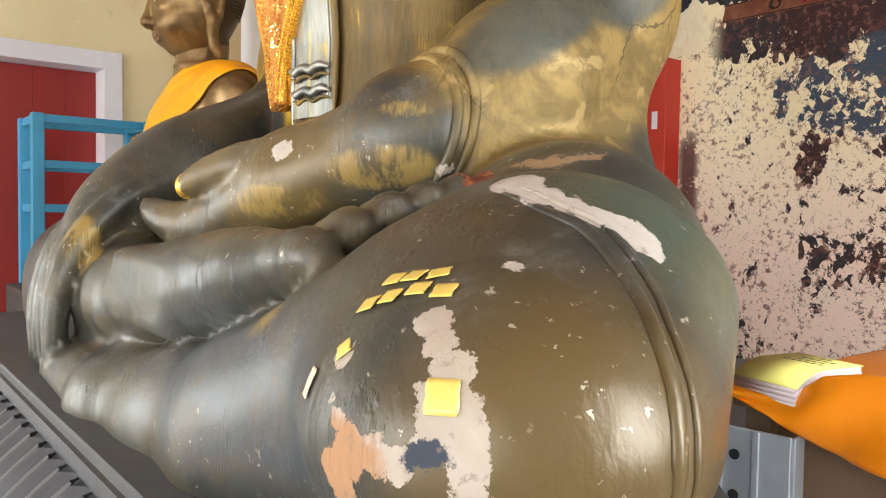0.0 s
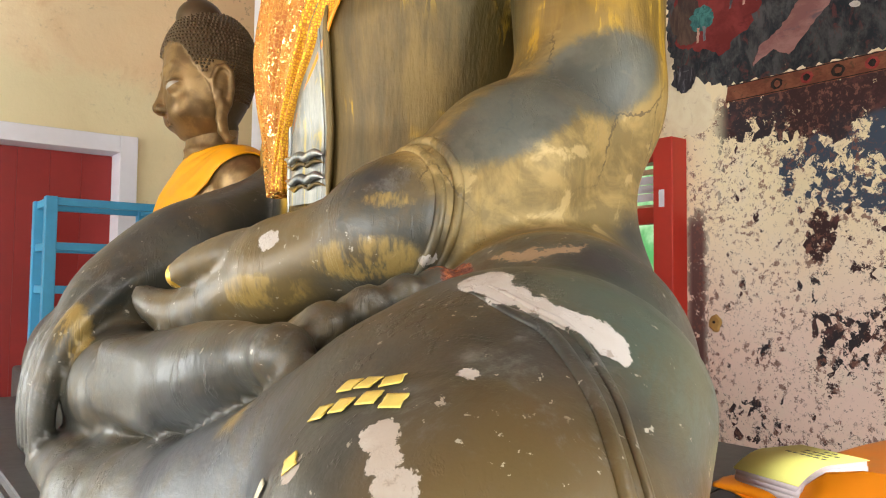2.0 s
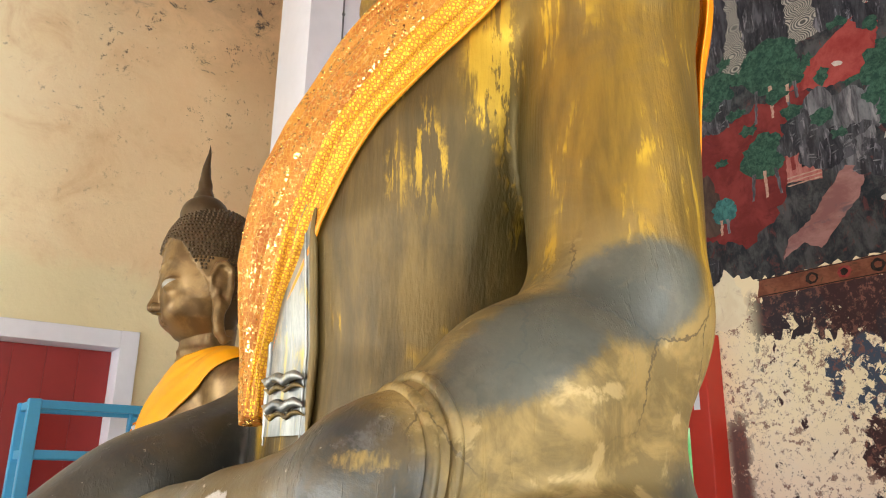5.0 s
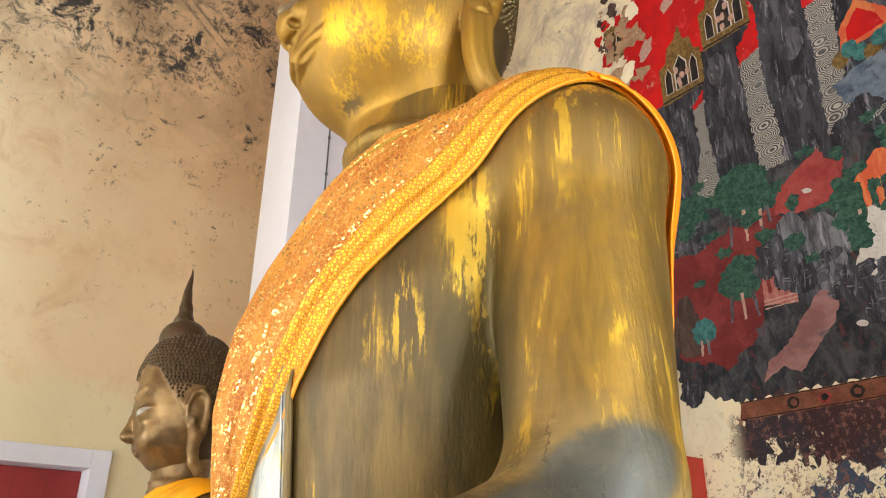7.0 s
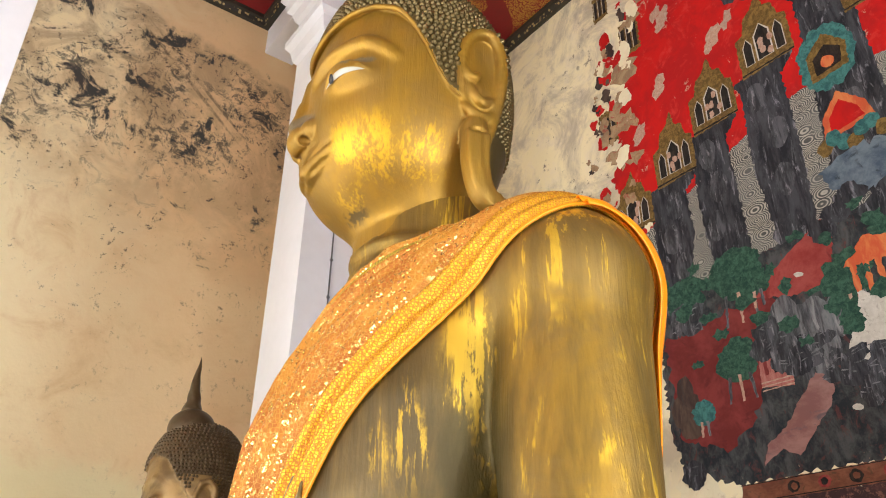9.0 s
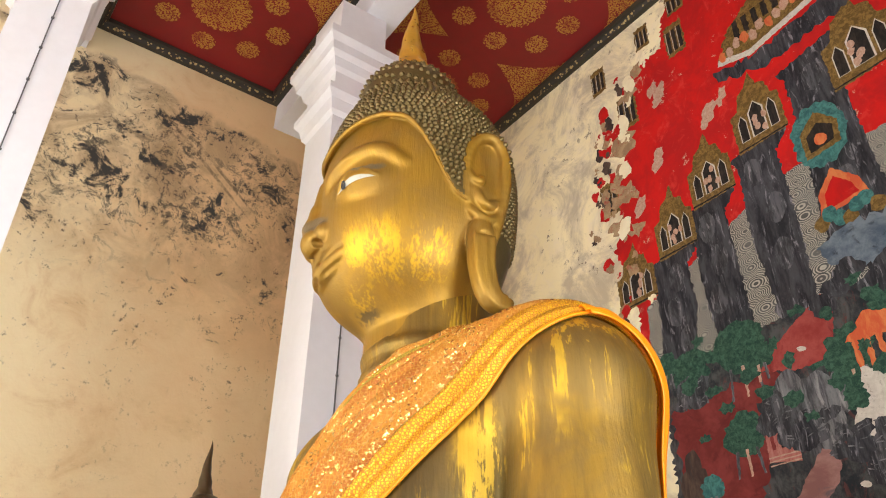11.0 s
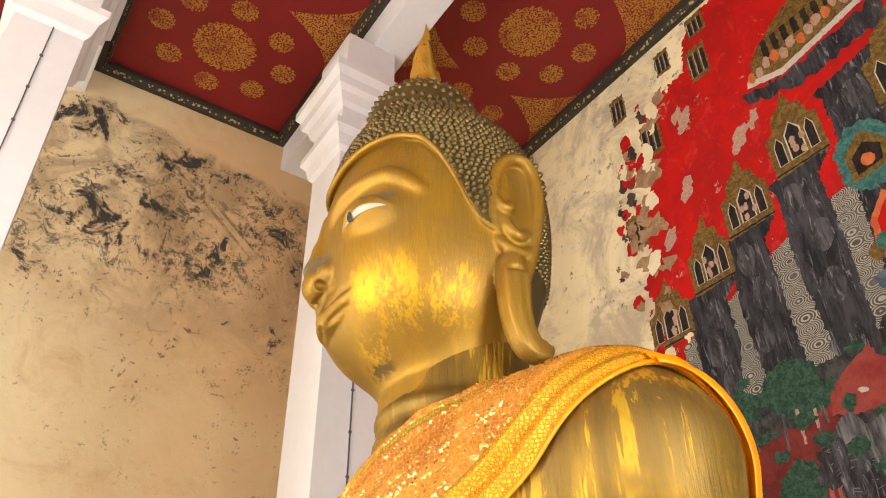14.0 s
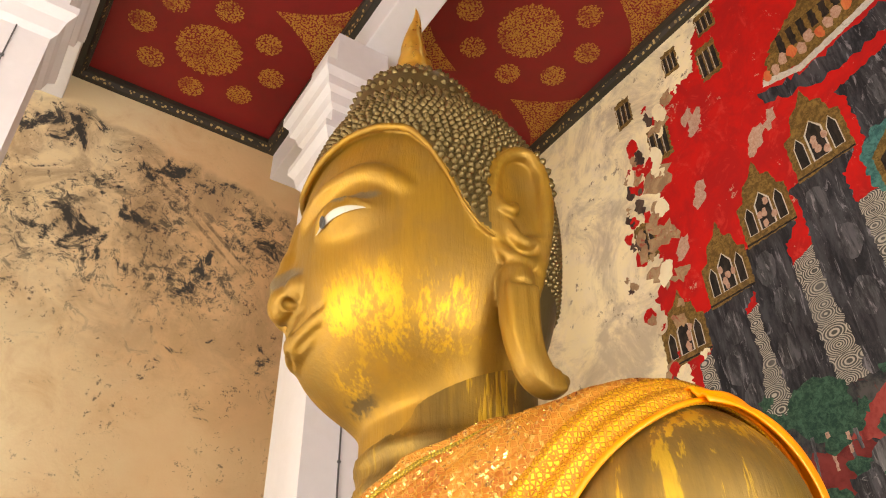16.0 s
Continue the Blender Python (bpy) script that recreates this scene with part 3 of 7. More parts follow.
# ---- surfaces of the hall ----
def plaster_ochre():
    n = Nodes("stained_ochre_plaster")
    p = n.world_pos()
    x, y, z = n.axes(p)
    big, mid, fine = n.noise(0.7, 5, 0.6, p), n.noise(2.6, 6, 0.65, p, 0.6), n.noise(28, 5, 0.6, p)
    side = n.step(n.op("ADD", x, n.mul(n.op("SUBTRACT", mid, 0.5), 1.6)), 0.3, 1.9)
    col = n.mix(side, (0.92, 0.81, 0.55), (0.78, 0.55, 0.31))
    col = n.mix(n.mul(n.step(big, 0.42, 0.68), 0.55), col, (0.86, 0.71, 0.44))
    col = n.mix(n.mul(n.step(mid, 0.50, 0.75), 0.5), col, (0.66, 0.46, 0.24))
    low = n.mul(n.step(n.op("ADD", z, n.mul(mid, 0.3)), 3.35, 3.1), 0.75)
    col = n.mix(low, col, (0.80, 0.74, 0.46))
    # damp: streaked and mouldy high up, thinning out below, clean new plaster under the ceiling
    edge = n.op("ADD", z, n.op("ADD", n.mul(x, 0.13), n.mul(n.op("SUBTRACT", n.noise(1.3, 4, 0.6, p), 0.5), 0.7)))
    zone = n.mul(n.step(edge, 4.9, 6.6), n.step(edge, 7.62, 7.50))
    wide = n.mul(n.step(edge, 3.4, 5.6), n.step(edge, 7.62, 7.50))
    col = n.mix(n.mul(zone, n.step(n.noise(2.0, 7, 0.7, p, 0.8), 0.36, 0.62), 0.75), col, (0.40, 0.28, 0.16))
    veins = n.step(n.noise(4.2, 10, 0.78, p, 1.6), 0.555, 0.60)
    col = n.mix(n.mul(veins, zone, n.step(n.noise(1.1, 3, 0.5, p), 0.38, 0.55)), col, (0.10, 0.09, 0.075))
    dark = n.step(n.op("ADD", n.noise(2.6, 8, 0.75, p, 0.5), n.mul(zone, 0.12)), 0.66, 0.72)
    col = n.mix(n.mul(dark, wide), col, (0.05, 0.05, 0.05))
    mould = n.noise(10.0, 10, 0.8, p, 0.7)
    for centre, radii, turn in (((0.72, 6.266, 6.68), (0.50, 1.0, 0.17), -48), ((1.42, 6.266, 6.72), (0.30, 1.0, 0.50), 20), ((2.35, 6.266, 6.85), (0.50, 1.0, 0.42), 30), ((1.75, 6.266, 6.15), (0.60, 1.0, 0.40), 0), ((0.30, 6.266, 6.05), (0.35, 1.0, 0.45), 0)):
        there = n.step(n.blob(p, centre, radii, (0, radians(turn), 0)), 1.25, 0.4)
        col = n.mix(n.mul(n.step(n.op("ADD", mould, n.mul(there, 0.10)), 0.585, 0.66), n.step(there, 0.02, 0.3), 0.8), col, (0.060, 0.058, 0.055))
    for centre in ((1.66, 6.266, 6.79), (1.72, 6.266, 6.86)):
        crease = n.mul(n.step(n.blob(p, centre, (0.72, 1.0, 0.020), (0, radians(40.6), 0)), 1.2, 0.7), n.step(mould, 0.40, 0.56))
        col = n.mix(n.mul(crease, 0.7), col, (0.13, 0.09, 0.06))
    specks = n.mul(n.step(n.noise(17, 8, 0.75, p), 0.585, 0.625), n.step(n.noise(1.9, 4, 0.6, p), 0.42, 0.56))
    col = n.mix(n.mul(specks, n.op("ADD", n.mul(wide, 0.8), 0.15)), col, (0.09, 0.06, 0.045))
    return n.done(col, 0.85, 0, n.bump(n.op("ADD", fine, n.op("MULTIPLY", mid, 2.0)), 0.25, 0.01))


def plaster_peeling():
    """Cream plaster with remnants of a dark painted skin that thins out towards the ground."""
    n = Nodes("peeling_cream_plaster")
    p = n.world_pos()
    x, y, z = n.axes(p)
    big, mid, fine = n.noise(1.3, 4, 0.6, p), n.noise(5.0, 9, 0.72, p, 0.5), n.noise(24, 7, 0.72, p)
    base = n.mix(n.step(z, 1.0, 2.3), (0.90, 0.70, 0.60), (0.90, 0.79, 0.52))
    base = n.mix(n.mul(n.step(mid, 0.45, 0.65), 0.45), base, (0.84, 0.74, 0.60))
    below = n.step(z, 2.80, 2.72)
    right = n.step(y, 3.12, 2.95)
    left = n.op("ADD", n.mul(n.step(z, 2.15, 2.72), 0.11), n.mul(n.op("SUBTRACT", big, 0.5), 0.22))
    def patch(*spots):
        return n.top(*[n.step(n.blob(p, (4.657, a, b), (1.0, c, d)), 1.3, 0.55) for a, b, c, d in spots])

    blues = patch((2.54, 2.16, 0.09, 0.24), (2.37, 2.20, 0.12, 0.22), (2.25, 2.10, 0.10, 0.16), (2.0, 2.2, 0.25, 0.30))
    browns = patch((2.37, 1.76, 0.09, 0.22), (2.34, 1.25, 0.12, 0.14), (2.50, 2.58, 0.75, 0.16), (2.15, 2.5, 0.35, 0.16), (2.1, 1.2, 0.2, 0.2))
    strip = n.mul(n.step(n.op("ABSOLUTE", n.op("SUBTRACT", y, 3.21)), 0.13, 0.03), n.step(z, 2.15, 1.9))
    left = n.op("ADD", left, n.op("ADD", n.mul(n.top(blues, browns), 0.085), n.mul(strip, 0.13)))
    skin = n.mul(n.step(n.op("ADD", n.op("ADD", n.mul(mid, 0.45), left), n.op("ADD", n.mul(n.noise(11, 9, 0.78, p), 0.40), n.mul(n.voronoi(24, n.scaled(p, (1, 1, 0.8)), "F1", "Color"), 0.15))), 0.570, 0.582), below, n.top(right, strip))
    blue = n.step(n.noise(1.7, 3, 0.5, n.scaled(p, (1, 1.6, 0.8))), 0.50, 0.54)
    paint = n.mix(blue, (0.055, 0.028, 0.028), (0.040, 0.032, 0.036))
    paint = n.mix(n.mul(n.step(n.noise(7, 5, 0.7, p), 0.5, 0.7), 0.6), paint, (0.15, 0.06, 0.055))
    paint = n.mix(n.step(blues, 0.2, 0.5), paint, (0.060, 0.080, 0.115))
    paint = n.mix(n.mul(strip, 0.8), paint, (0.16, 0.085, 0.075))
    col = n.mix(skin, base, paint)
    # reddish flakes and pits
    flake = n.mul(n.step(fine, 0.54, 0.57), n.step(n.noise(4.3, 6, 0.7, p), 0.44, 0.54), below)
    col = n.mix(n.mul(flake, 0.85), col, (0.22, 0.10, 0.075))
    pits = n.mul(n.step(n.noise(42, 5, 0.7, p), 0.60, 0.63), below)
    col = n.mix(n.mul(pits, 0.7), col, (0.16, 0.09, 0.07))
    # upper wall: bare cream with grey bloom
    above = n.step(z, 2.85, 3.1)
    bloom = n.mul(n.step(n.noise(1.6, 8, 0.72, p, 0.6), 0.42, 0.62), above)
    col = n.mix(n.mul(bloom, 0.75), col, (0.42, 0.35, 0.27))
    col = n.mix(n.mul(n.step(n.noise(9, 8, 0.75, p), 0.58, 0.64), above, n.step(n.noise(1.5, 3, 0.5, p), 0.45, 0.6), 0.85), col, (0.14, 0.10, 0.08))
    h = n.op("ADD", n.op("MULTIPLY", skin, 1.4), n.op("ADD", fine, mid))
    return n.done(col, 0.85, 0, n.bump(h, 0.35, 0.008), spec=0.25)


M_OCHRE, M_PEEL = plaster_ochre(), plaster_peeling()
M_PLAIN = painted("aged_cream_plaster", (0.72, 0.62, 0.45), 0.85, 9, 0.2, 0.3)
M_WHITE = painted("white_limewash", (0.77, 0.78, 0.84), 0.75, 14, 0.06, 0.2)
M_FLOOR = painted("worn_floor_tile", (0.42, 0.36, 0.31), 0.45, 7, 0.2, 0.1)
M_DOOR = painted("dark_red_door_paint", (0.30, 0.018, 0.015), 0.5, 12, 0.18, 0.15)
M_RED = painted("red_window_paint", (0.52, 0.035, 0.02), 0.4, 18, 0.12, 0.12)
M_CEIL = painted("crimson_ceiling_paint", (0.23, 0.010, 0.012), 0.55, 9, 0.25, 0.08)
M_BLUE = painted("sky_blue_enamel", (0.06, 0.36, 0.62), 0.4, 22, 0.12, 0.1)
M_WIRE = painted("grey_cable", (0.10, 0.10, 0.11), 0.5)
M_DARKMOLD = painted("black_gilt_moulding", (0.035, 0.030, 0.022), 0.45, 30, 0.3, 0.3)


def gilt_speckle(name, scale, cover, red=(0.23, 0.010, 0.012), gold=(0.50, 0.26, 0.05)):
    n = Nodes(name)
    p = n.world_pos()
    d = n.voronoi(scale, p)
    dots = n.step(n.op("ADD", d, n.mul(n.op("SUBTRACT", n.noise(8, 3, 0.5, p), 0.5), 0.25)), cover, cover - 0.08)
    wear = n.step(n.noise(5, 5, 0.65, p), 0.36, 0.5)
    col = n.mix(n.mul(dots, n.op("ADD", n.mul(wear, 0.6), 0.4)), red, gold)
    return n.done(col, 0.5, n.mul(dots, 0.25), n.bump(dots, 0.3, 0.004))


M_GILT = gilt_speckle("gilt_stencil_on_crimson", 58, 0.60)
M_GILT_EDGE = gilt_speckle("gilt_beading_on_black", 26, 0.40, (0.03, 0.025, 0.02), (0.50, 0.38, 0.16))

# ---- floor, ceiling, walls ----
tagged(part("floor", box((WALL_W - 0.3, WALL_S - 0.3, -0.3), (WALL_X + 0.3, WALL_Y + 0.3, 0.0)), M_FLOOR), "worn brown tiled hall floor", "floor", kind="structure")
tagged(part("ground", box((-70, -70, -0.6), (80, 80, -0.32)), painted("garden_grass", (0.09, 0.20, 0.05), 0.9, 3, 0.3)), "green grass outside the hall", "ground", kind="structure")
ceiling = tagged(part("ceiling", box((WALL_W - 0.3, WALL_S - 0.3, CEIL), (WALL_X + 0.3, WALL_Y + 0.3, CEIL + 0.25)), M_CEIL), "crimson ceiling with gilt stencilled rosettes", "ceiling", kind="structure")

WIN = (3.45, 4.45, 0.95, 2.50)  # window in the painted wall: y0, y1, z0, z1
DOOR = (-0.10, 1.671, 0.0, 2.495)
wall_panels("wall_east", "x", WALL_X, 0.45, (WALL_S, WALL_Y), CEIL, [WIN], M_PEEL, "cream plaster wall with peeling dark paint", 1)
wall_panels("wall_north", "y", WALL_Y, 0.45, (WALL_W, WALL_X), CEIL, [DOOR, (-3.7, -2.1, 0.3, 2.8)], M_OCHRE, "ochre plaster wall with dark damp stains", 1)
wall_panels("wall_south", "y", WALL_S, 0.45, (WALL_W, WALL_X), CEIL, [(x - w / 2, x + w / 2, 0.95, 3.1) for x, w in SOUTH_WINDOWS], M_PLAIN, "aged cream plaster wall", -1)
wall_panels("wall_west", "x", WALL_W, 0.45, (WALL_S, WALL_Y), CEIL, [(-0.8, 1.2, 0.0, 3.1), (3.1, 5.1, 0.0, 3.1)], M_PLAIN, "aged cream plaster wall", -1)


def door():
    d = thing("door_1", "closed dark red double door in a white plastered frame", "door", kind="structure")
    x0, x1, z1 = DOOR[0], DOOR[1], DOOR[3]
    f = 0.125
    bm = bmesh.new()
    add_box(bm, (x1 - 0.006, WALL_Y - 0.045, 0), (x1 + f, WALL_Y + 0.30, z1 + f), 0.004)
    add_box(bm, (x0 - f, WALL_Y - 0.045, 0), (x0 + 0.006, WALL_Y + 0.30, z1 + f), 0.004)
    add_box(bm, (x0 + 0.006, WALL_Y - 0.045, z1 - 0.006), (x1 - 0.006, WALL_Y + 0.30, z1 + f - 0.002), 0.004)
    part("door_frame", bm, M_WHITE, d, "white plastered door surround")
    mid = (x0 + x1) / 2
    for a, b in ((x0 + 0.008, mid - 0.002), (mid + 0.002, x1 - 0.008)):
        leaf = part("door_leaf", box((a, WALL_Y + 0.20, 0.02), (b, WALL_Y + 0.25, z1), 0.004), M_DOOR, d)
        w = (b - a) / 4
        for i in range(4):
            part("plank", box((a + i * w + 0.0006, WALL_Y + 0.185, 0.03), (a + (i + 1) * w - 0.0006, WALL_Y + 0.202, z1 - 0.01), 0.0012), M_DOOR, leaf)
    return d


door()


def window():
    w = thing("window_1", "open red painted window with louvred top light", "window", kind="structure")
    y0, y1, z0, z1 = WIN
    for a, b, c, e in ((y0 - 0.16, y0, z0 - 0.1, z1 + 0.03), (y1, y1 + 0.16, z0 - 0.1, z1 + 0.03)):
        part("window_jamb", box((WALL_X - 0.16, a, c), (WALL_X + 0.10, b, e), 0.008), M_RED, w)
    part("window_head", box((WALL_X - 0.02, y0, z1 - 0.10), (WALL_X + 0.12, y1, z1 + 0.02), 0.006), M_RED, w)
    part("window_sill", box((WALL_X - 0.1, y0, z0 - 0.08), (WALL_X + 0.2, y1, z0), 0.006), M_RED, w)
    part("transom", box((WALL_X + 0.02, y0, z1 - 0.54), (WALL_X + 0.10, y1, z1 - 0.42), 0.005), M_RED, w)
    pale = painted("pale_weathered_wood", (0.62, 0.42, 0.26), 0.6)
    for i, z in enumerate((z1 - 0.14, z1 - 0.40)):
        part("louvre_rail", box((WALL_X + 0.03, y0 + 0.01, z - 0.035), (WALL_X + 0.075, y1 - 0.01, z), 0.004), pale, w, "weathered wooden rail")
    for i in range(3):
        z = z1 - 0.22 - 0.062 * i
        part("slat", box((WALL_X + 0.035, y0 + 0.01, z - 0.028), (WALL_X + 0.05, y1 - 0.01, z + 0.028), 0.003), M_WHITE, w, "white top light slat")
    part("notice", box((WALL_X - 0.163, y0 - 0.095, 2.05), (WALL_X - 0.160, y0 - 0.05, 2.17)), M_WHITE, w, "small white paper notice")
    return w


window()
backdrop = Nodes("garden_light")
gp = backdrop.world_pos()
gcol = backdrop.mix(backdrop.step(backdrop.noise(1.3, 5, 0.6, gp), 0.35, 0.65), (0.10, 0.38, 0.12), (0.75, 0.95, 0.62))
backdrop.put(backdrop.bsdf.inputs["Base Color"], (0.1, 0.3, 0.08))
backdrop.put(backdrop.bsdf.inputs["Emission Color"], gcol)
backdrop.bsdf.inputs["Emission Strength"].default_value = 1.1
tagged(part("backdrop", box((12.0, -4, -0.3), (12.2, 20, 7)), backdrop.mat), "sunlit green garden beyond the window", "backdrop", kind="structure")

# ---- pillars, beams and ceiling mouldings ----
CAPITAL = [(0.0, 0.0), (6.20, 0.0), (6.24, 0.03), (6.34, 0.05), (6.40, 0.09), (6.46, 0.09), (6.48, 0.02), (6.66, 0.02), (6.70, 0.05), (6.78, 0.07), (6.82, 0.11), (6.90, 0.12), (6.96, 0.16), (7.04, 0.16), (7.06, 0.02), (7.56, 0.02)]


def pillar(x0, x1, y0, y1):
    p = thing("pillar", "square white limewashed pillar with a stepped capital", "pillar", group="pillars of the hall")
    bm = square_rings((x0 + x1) / 2, (y0 + y1) / 2, (x1 - x0) / 2, (y1 - y0) / 2, [CAPITAL[0], CAPITAL[1]])
    part("shaft", bm, M_WHITE, p)
    part("capital", square_rings((x0 + x1) / 2, (y0 + y1) / 2, (x1 - x0) / 2, (y1 - y0) / 2, CAPITAL[1:]), M_WHITE, p)
    wire = bmesh.new()
    xm = x0 + (x1 - x0) * 0.55
    add_box(wire, (xm - 0.004, y0 - 0.010, 0.2), (xm + 0.004, y0 - 0.002, 6.2))
    part("cable", wire, M_WIRE, p, "thin grey cable run up the face")
    for i in range(20):
        part("cable_clip", box((xm - 0.010, y0 - 0.013, 0.6 + 0.28 * i), (xm + 0.010, y0 - 0.001, 0.612 + 0.28 * i)), M_WIRE, p)
    return p


PX = [-4.82, -2.51, -0.20, 2.11]
for px in PX:
    for y0, y1 in ((4.30, 4.78), (2 * MID - 4.78 - 0.2, 2 * MID - 4.30 - 0.2)):
        pillar(px, px + 0.42, y0, y1)
    tagged(part("beam", box((px + 0.22, WALL_S, 7.56), (px + 0.55, WALL_Y, CEIL), 0.01), M_WHITE), "white plastered ceiling beam", "beam", kind="structure")


def moulding(x0, x1, y0, y1):
    """A dark moulding with a row of gilt beads round one ceiling panel."""
    t = tagged(new("trim"), "black moulding with gilt beading round a ceiling panel", "trim", kind="structure")
    prof = [(0.0, -0.10), (0.055, -0.10), (0.075, -0.06), (0.10, -0.05), (0.105, -0.004)]
    corners = [(x0, y0, 1, 1), (x1, y0, -1, 1), (x1, y1, -1, -1), (x0, y1, 1, -1)]
    part("moulding", swept(prof, [(x, y, ox, oy, CEIL) for x, y, ox, oy in corners]), M_DARKMOLD, t)
    part("bead_row", swept([(0.058, -0.102), (0.078, -0.062)], [(x, y, ox * 1.04, oy * 1.04, CEIL - 0.006) for x, y, ox, oy in corners]), M_GILT_EDGE, t, "row of gilt beads")
    return t


def rosette(x, y, r, petals=18):
    """A scalloped gilt disc stencilled on the ceiling."""
    bm = bmesh.new()
    ring = [bm.verts.new((x + r * (1 + 0.06 * math.cos(petals * a)) * math.cos(a), y + r * (1 + 0.06 * math.cos(petals * a)) * math.sin(a), CEIL - 0.004)) for a in [2 * math.pi * i / 72 for i in range(72)]]
    bm.faces.new(ring[::-1])
    return tagged(part("rosette", bm, M_GILT), "gilt stencilled rosette on the crimson ceiling", "rosette", group="ceiling rosettes", kind="structure")


def coffer(cx, cy, rx, ry, phase=0.0, big=0.29, small=0.118):
    rosette(cx, cy, big, 26)
    for i in range(8):
        a = 2 * math.pi * i / 8 + phase
        rosette(cx + rx * math.cos(a), cy + ry * math.sin(a), small, 14)


def fan(x, y, sx, r=0.46):
    """A gilt corner piece with hollow sides, its straight side on the moulding."""
    bm = bmesh.new()
    pts = []
    for i in range(13):
        u = i / 12
        pts.append((x + sx * r * 1.25 * (1 - abs(2 * u - 1)) ** 1.9, y + r * (2 * u - 1)))
    bm.faces.new([bm.verts.new((px, py, CEIL - 0.005)) for px, py in pts])
    return tagged(part("corner_ornament", bm, M_GILT), "gilt stencilled corner piece with hollow sides", "ceiling ornament", group="ceiling corner pieces", kind="structure")


BAYS = [(-1.96, 0.02), (0.35, 2.33), (2.66, WALL_X)]
for x0, x1 in BAYS:
    moulding(x0, x1, WALL_S, WALL_Y)
    for k in range(5):
        cy = (5.40 if x1 < 3 else 5.10) - 1.45 * k
        coffer((x0 + x1) / 2 - 0.02, cy, 0.60, 0.50, 0.0 if x1 < 3 else -0.2)
        for s, xe in ((1, x0 + 0.105), (-1, x1 - 0.105)):
            fan(xe, cy - 0.725, s)

from mathutils.geometry import delaunay_2d_cdt

# ---- the painted wall behind the statue: flat shapes of paint, a hair proud of the plaster ----
def brushed(name, a, b, c=None, scale=7.0, stretch=(1, 1, 0.35), rough=0.8, wear=0.0):
    """Two or three tones laid on with a brush; wear lets the cream plaster show."""
    n = Nodes(name)
    p = n.world_pos()
    s = n.noise(scale, 6, 0.65, n.scaled(p, stretch), 0.6)
    f = n.noise(scale * 5, 5, 0.7, n.scaled(p, stretch))
    col = n.mix(n.step(n.op("ADD", n.mul(s, 0.75), n.mul(f, 0.25)), 0.40, 0.62), a, b)
    if c:
        col = n.mix(n.mul(n.step(n.noise(scale * 1.7, 5, 0.7, n.scaled(p, stretch, (3, 1, 2)), 0.8), 0.55, 0.68), 0.8), col, c)
    if wear:
        col = n.mix(n.mul(n.step(n.noise(5.5, 8, 0.75, p, 0.4), 0.66 - 0.12 * wear, 0.69 - 0.12 * wear), 0.9), col, (0.50, 0.34, 0.24))
    return n.done(col, rough, 0, n.bump(f, 0.15, 0.003), spec=0.18)


def wave_paint():
    n = Nodes("painted_waves")
    p = n.world_pos()
    d = n.voronoi(6.5, n.scaled(p, (0.2, 1, 1.5), (0, 0.3, 0)), "F1", "Distance", 0.45)
    rings = n.op("SINE", n.mul(d, 62.0))
    k = n.step(n.op("ADD", rings, n.mul(n.op("SUBTRACT", n.noise(30, 4, 0.6, p), 0.5), 1.6)), -0.2, 0.6)
    col = n.mix(k, (0.075, 0.075, 0.07), (0.44, 0.41, 0.35))
    col = n.mix(n.mul(n.step(n.noise(4, 5, 0.6, p), 0.45, 0.7), 0.45), col, (0.20, 0.20, 0.19))
    return n.done(col, 0.8, spec=0.18)


P_GROUND = brushed("mural_dark_ground", (0.022, 0.026, 0.030), (0.085, 0.085, 0.085), (0.13, 0.045, 0.04), 9.0, (1, 1, 0.6), wear=0.1)
P_RED = brushed("mural_vermilion_sky", (0.56, 0.012, 0.010), (0.40, 0.012, 0.012), (0.60, 0.04, 0.03), 3.0, (1, 1, 0.8), wear=0.35)
P_WAVE = wave_paint()
P_ROCK = brushed("mural_black_rock", (0.020, 0.020, 0.024), (0.065, 0.065, 0.074), (0.27, 0.26, 0.29), 9.0, (1, 1.4, 0.3))
P_GREYROCK = brushed("mural_grey_rock", (0.05, 0.05, 0.055), (0.20, 0.20, 0.21), (0.33, 0.32, 0.32), 9.0, (1, 1.6, 0.3))
P_BROWNROCK = brushed("mural_brown_rock", (0.055, 0.035, 0.03), (0.12, 0.08, 0.06), (0.05, 0.05, 0.05), 7.0)
P_FLAKE = brushed("mural_flaked_brown", (0.30, 0.19, 0.11), (0.44, 0.30, 0.17), (0.36, 0.05, 0.04), 9.0, (1, 1, 1), wear=0.5)
P_BOULDER = brushed("mural_rounded_rock", (0.030, 0.030, 0.034), (0.10, 0.10, 0.11), (0.26, 0.25, 0.27), 12.0, (1, 1.6, 0.3))
P_REDROCK = brushed("mural_red_rock", (0.26, 0.035, 0.03), (0.36, 0.075, 0.065), (0.15, 0.02, 0.02), 6.0, (1, 0.6, 0.6))
P_PINKROCK = brushed("mural_pink_rock", (0.24, 0.11, 0.10), (0.36, 0.19, 0.17), (0.13, 0.10, 0.11), 7.0, (1, 0.5, 0.8))
P_REDLAND = brushed("mural_red_earth", (0.15, 0.024, 0.022), (0.22, 0.040, 0.036), (0.12, 0.02, 0.02), 4.0, (1, 1, 1))
P_GREEN = brushed("mural_green_leaves", (0.020, 0.055, 0.040), (0.055, 0.13, 0.085), (0.012, 0.03, 0.025), 26.0, (1, 1, 1))
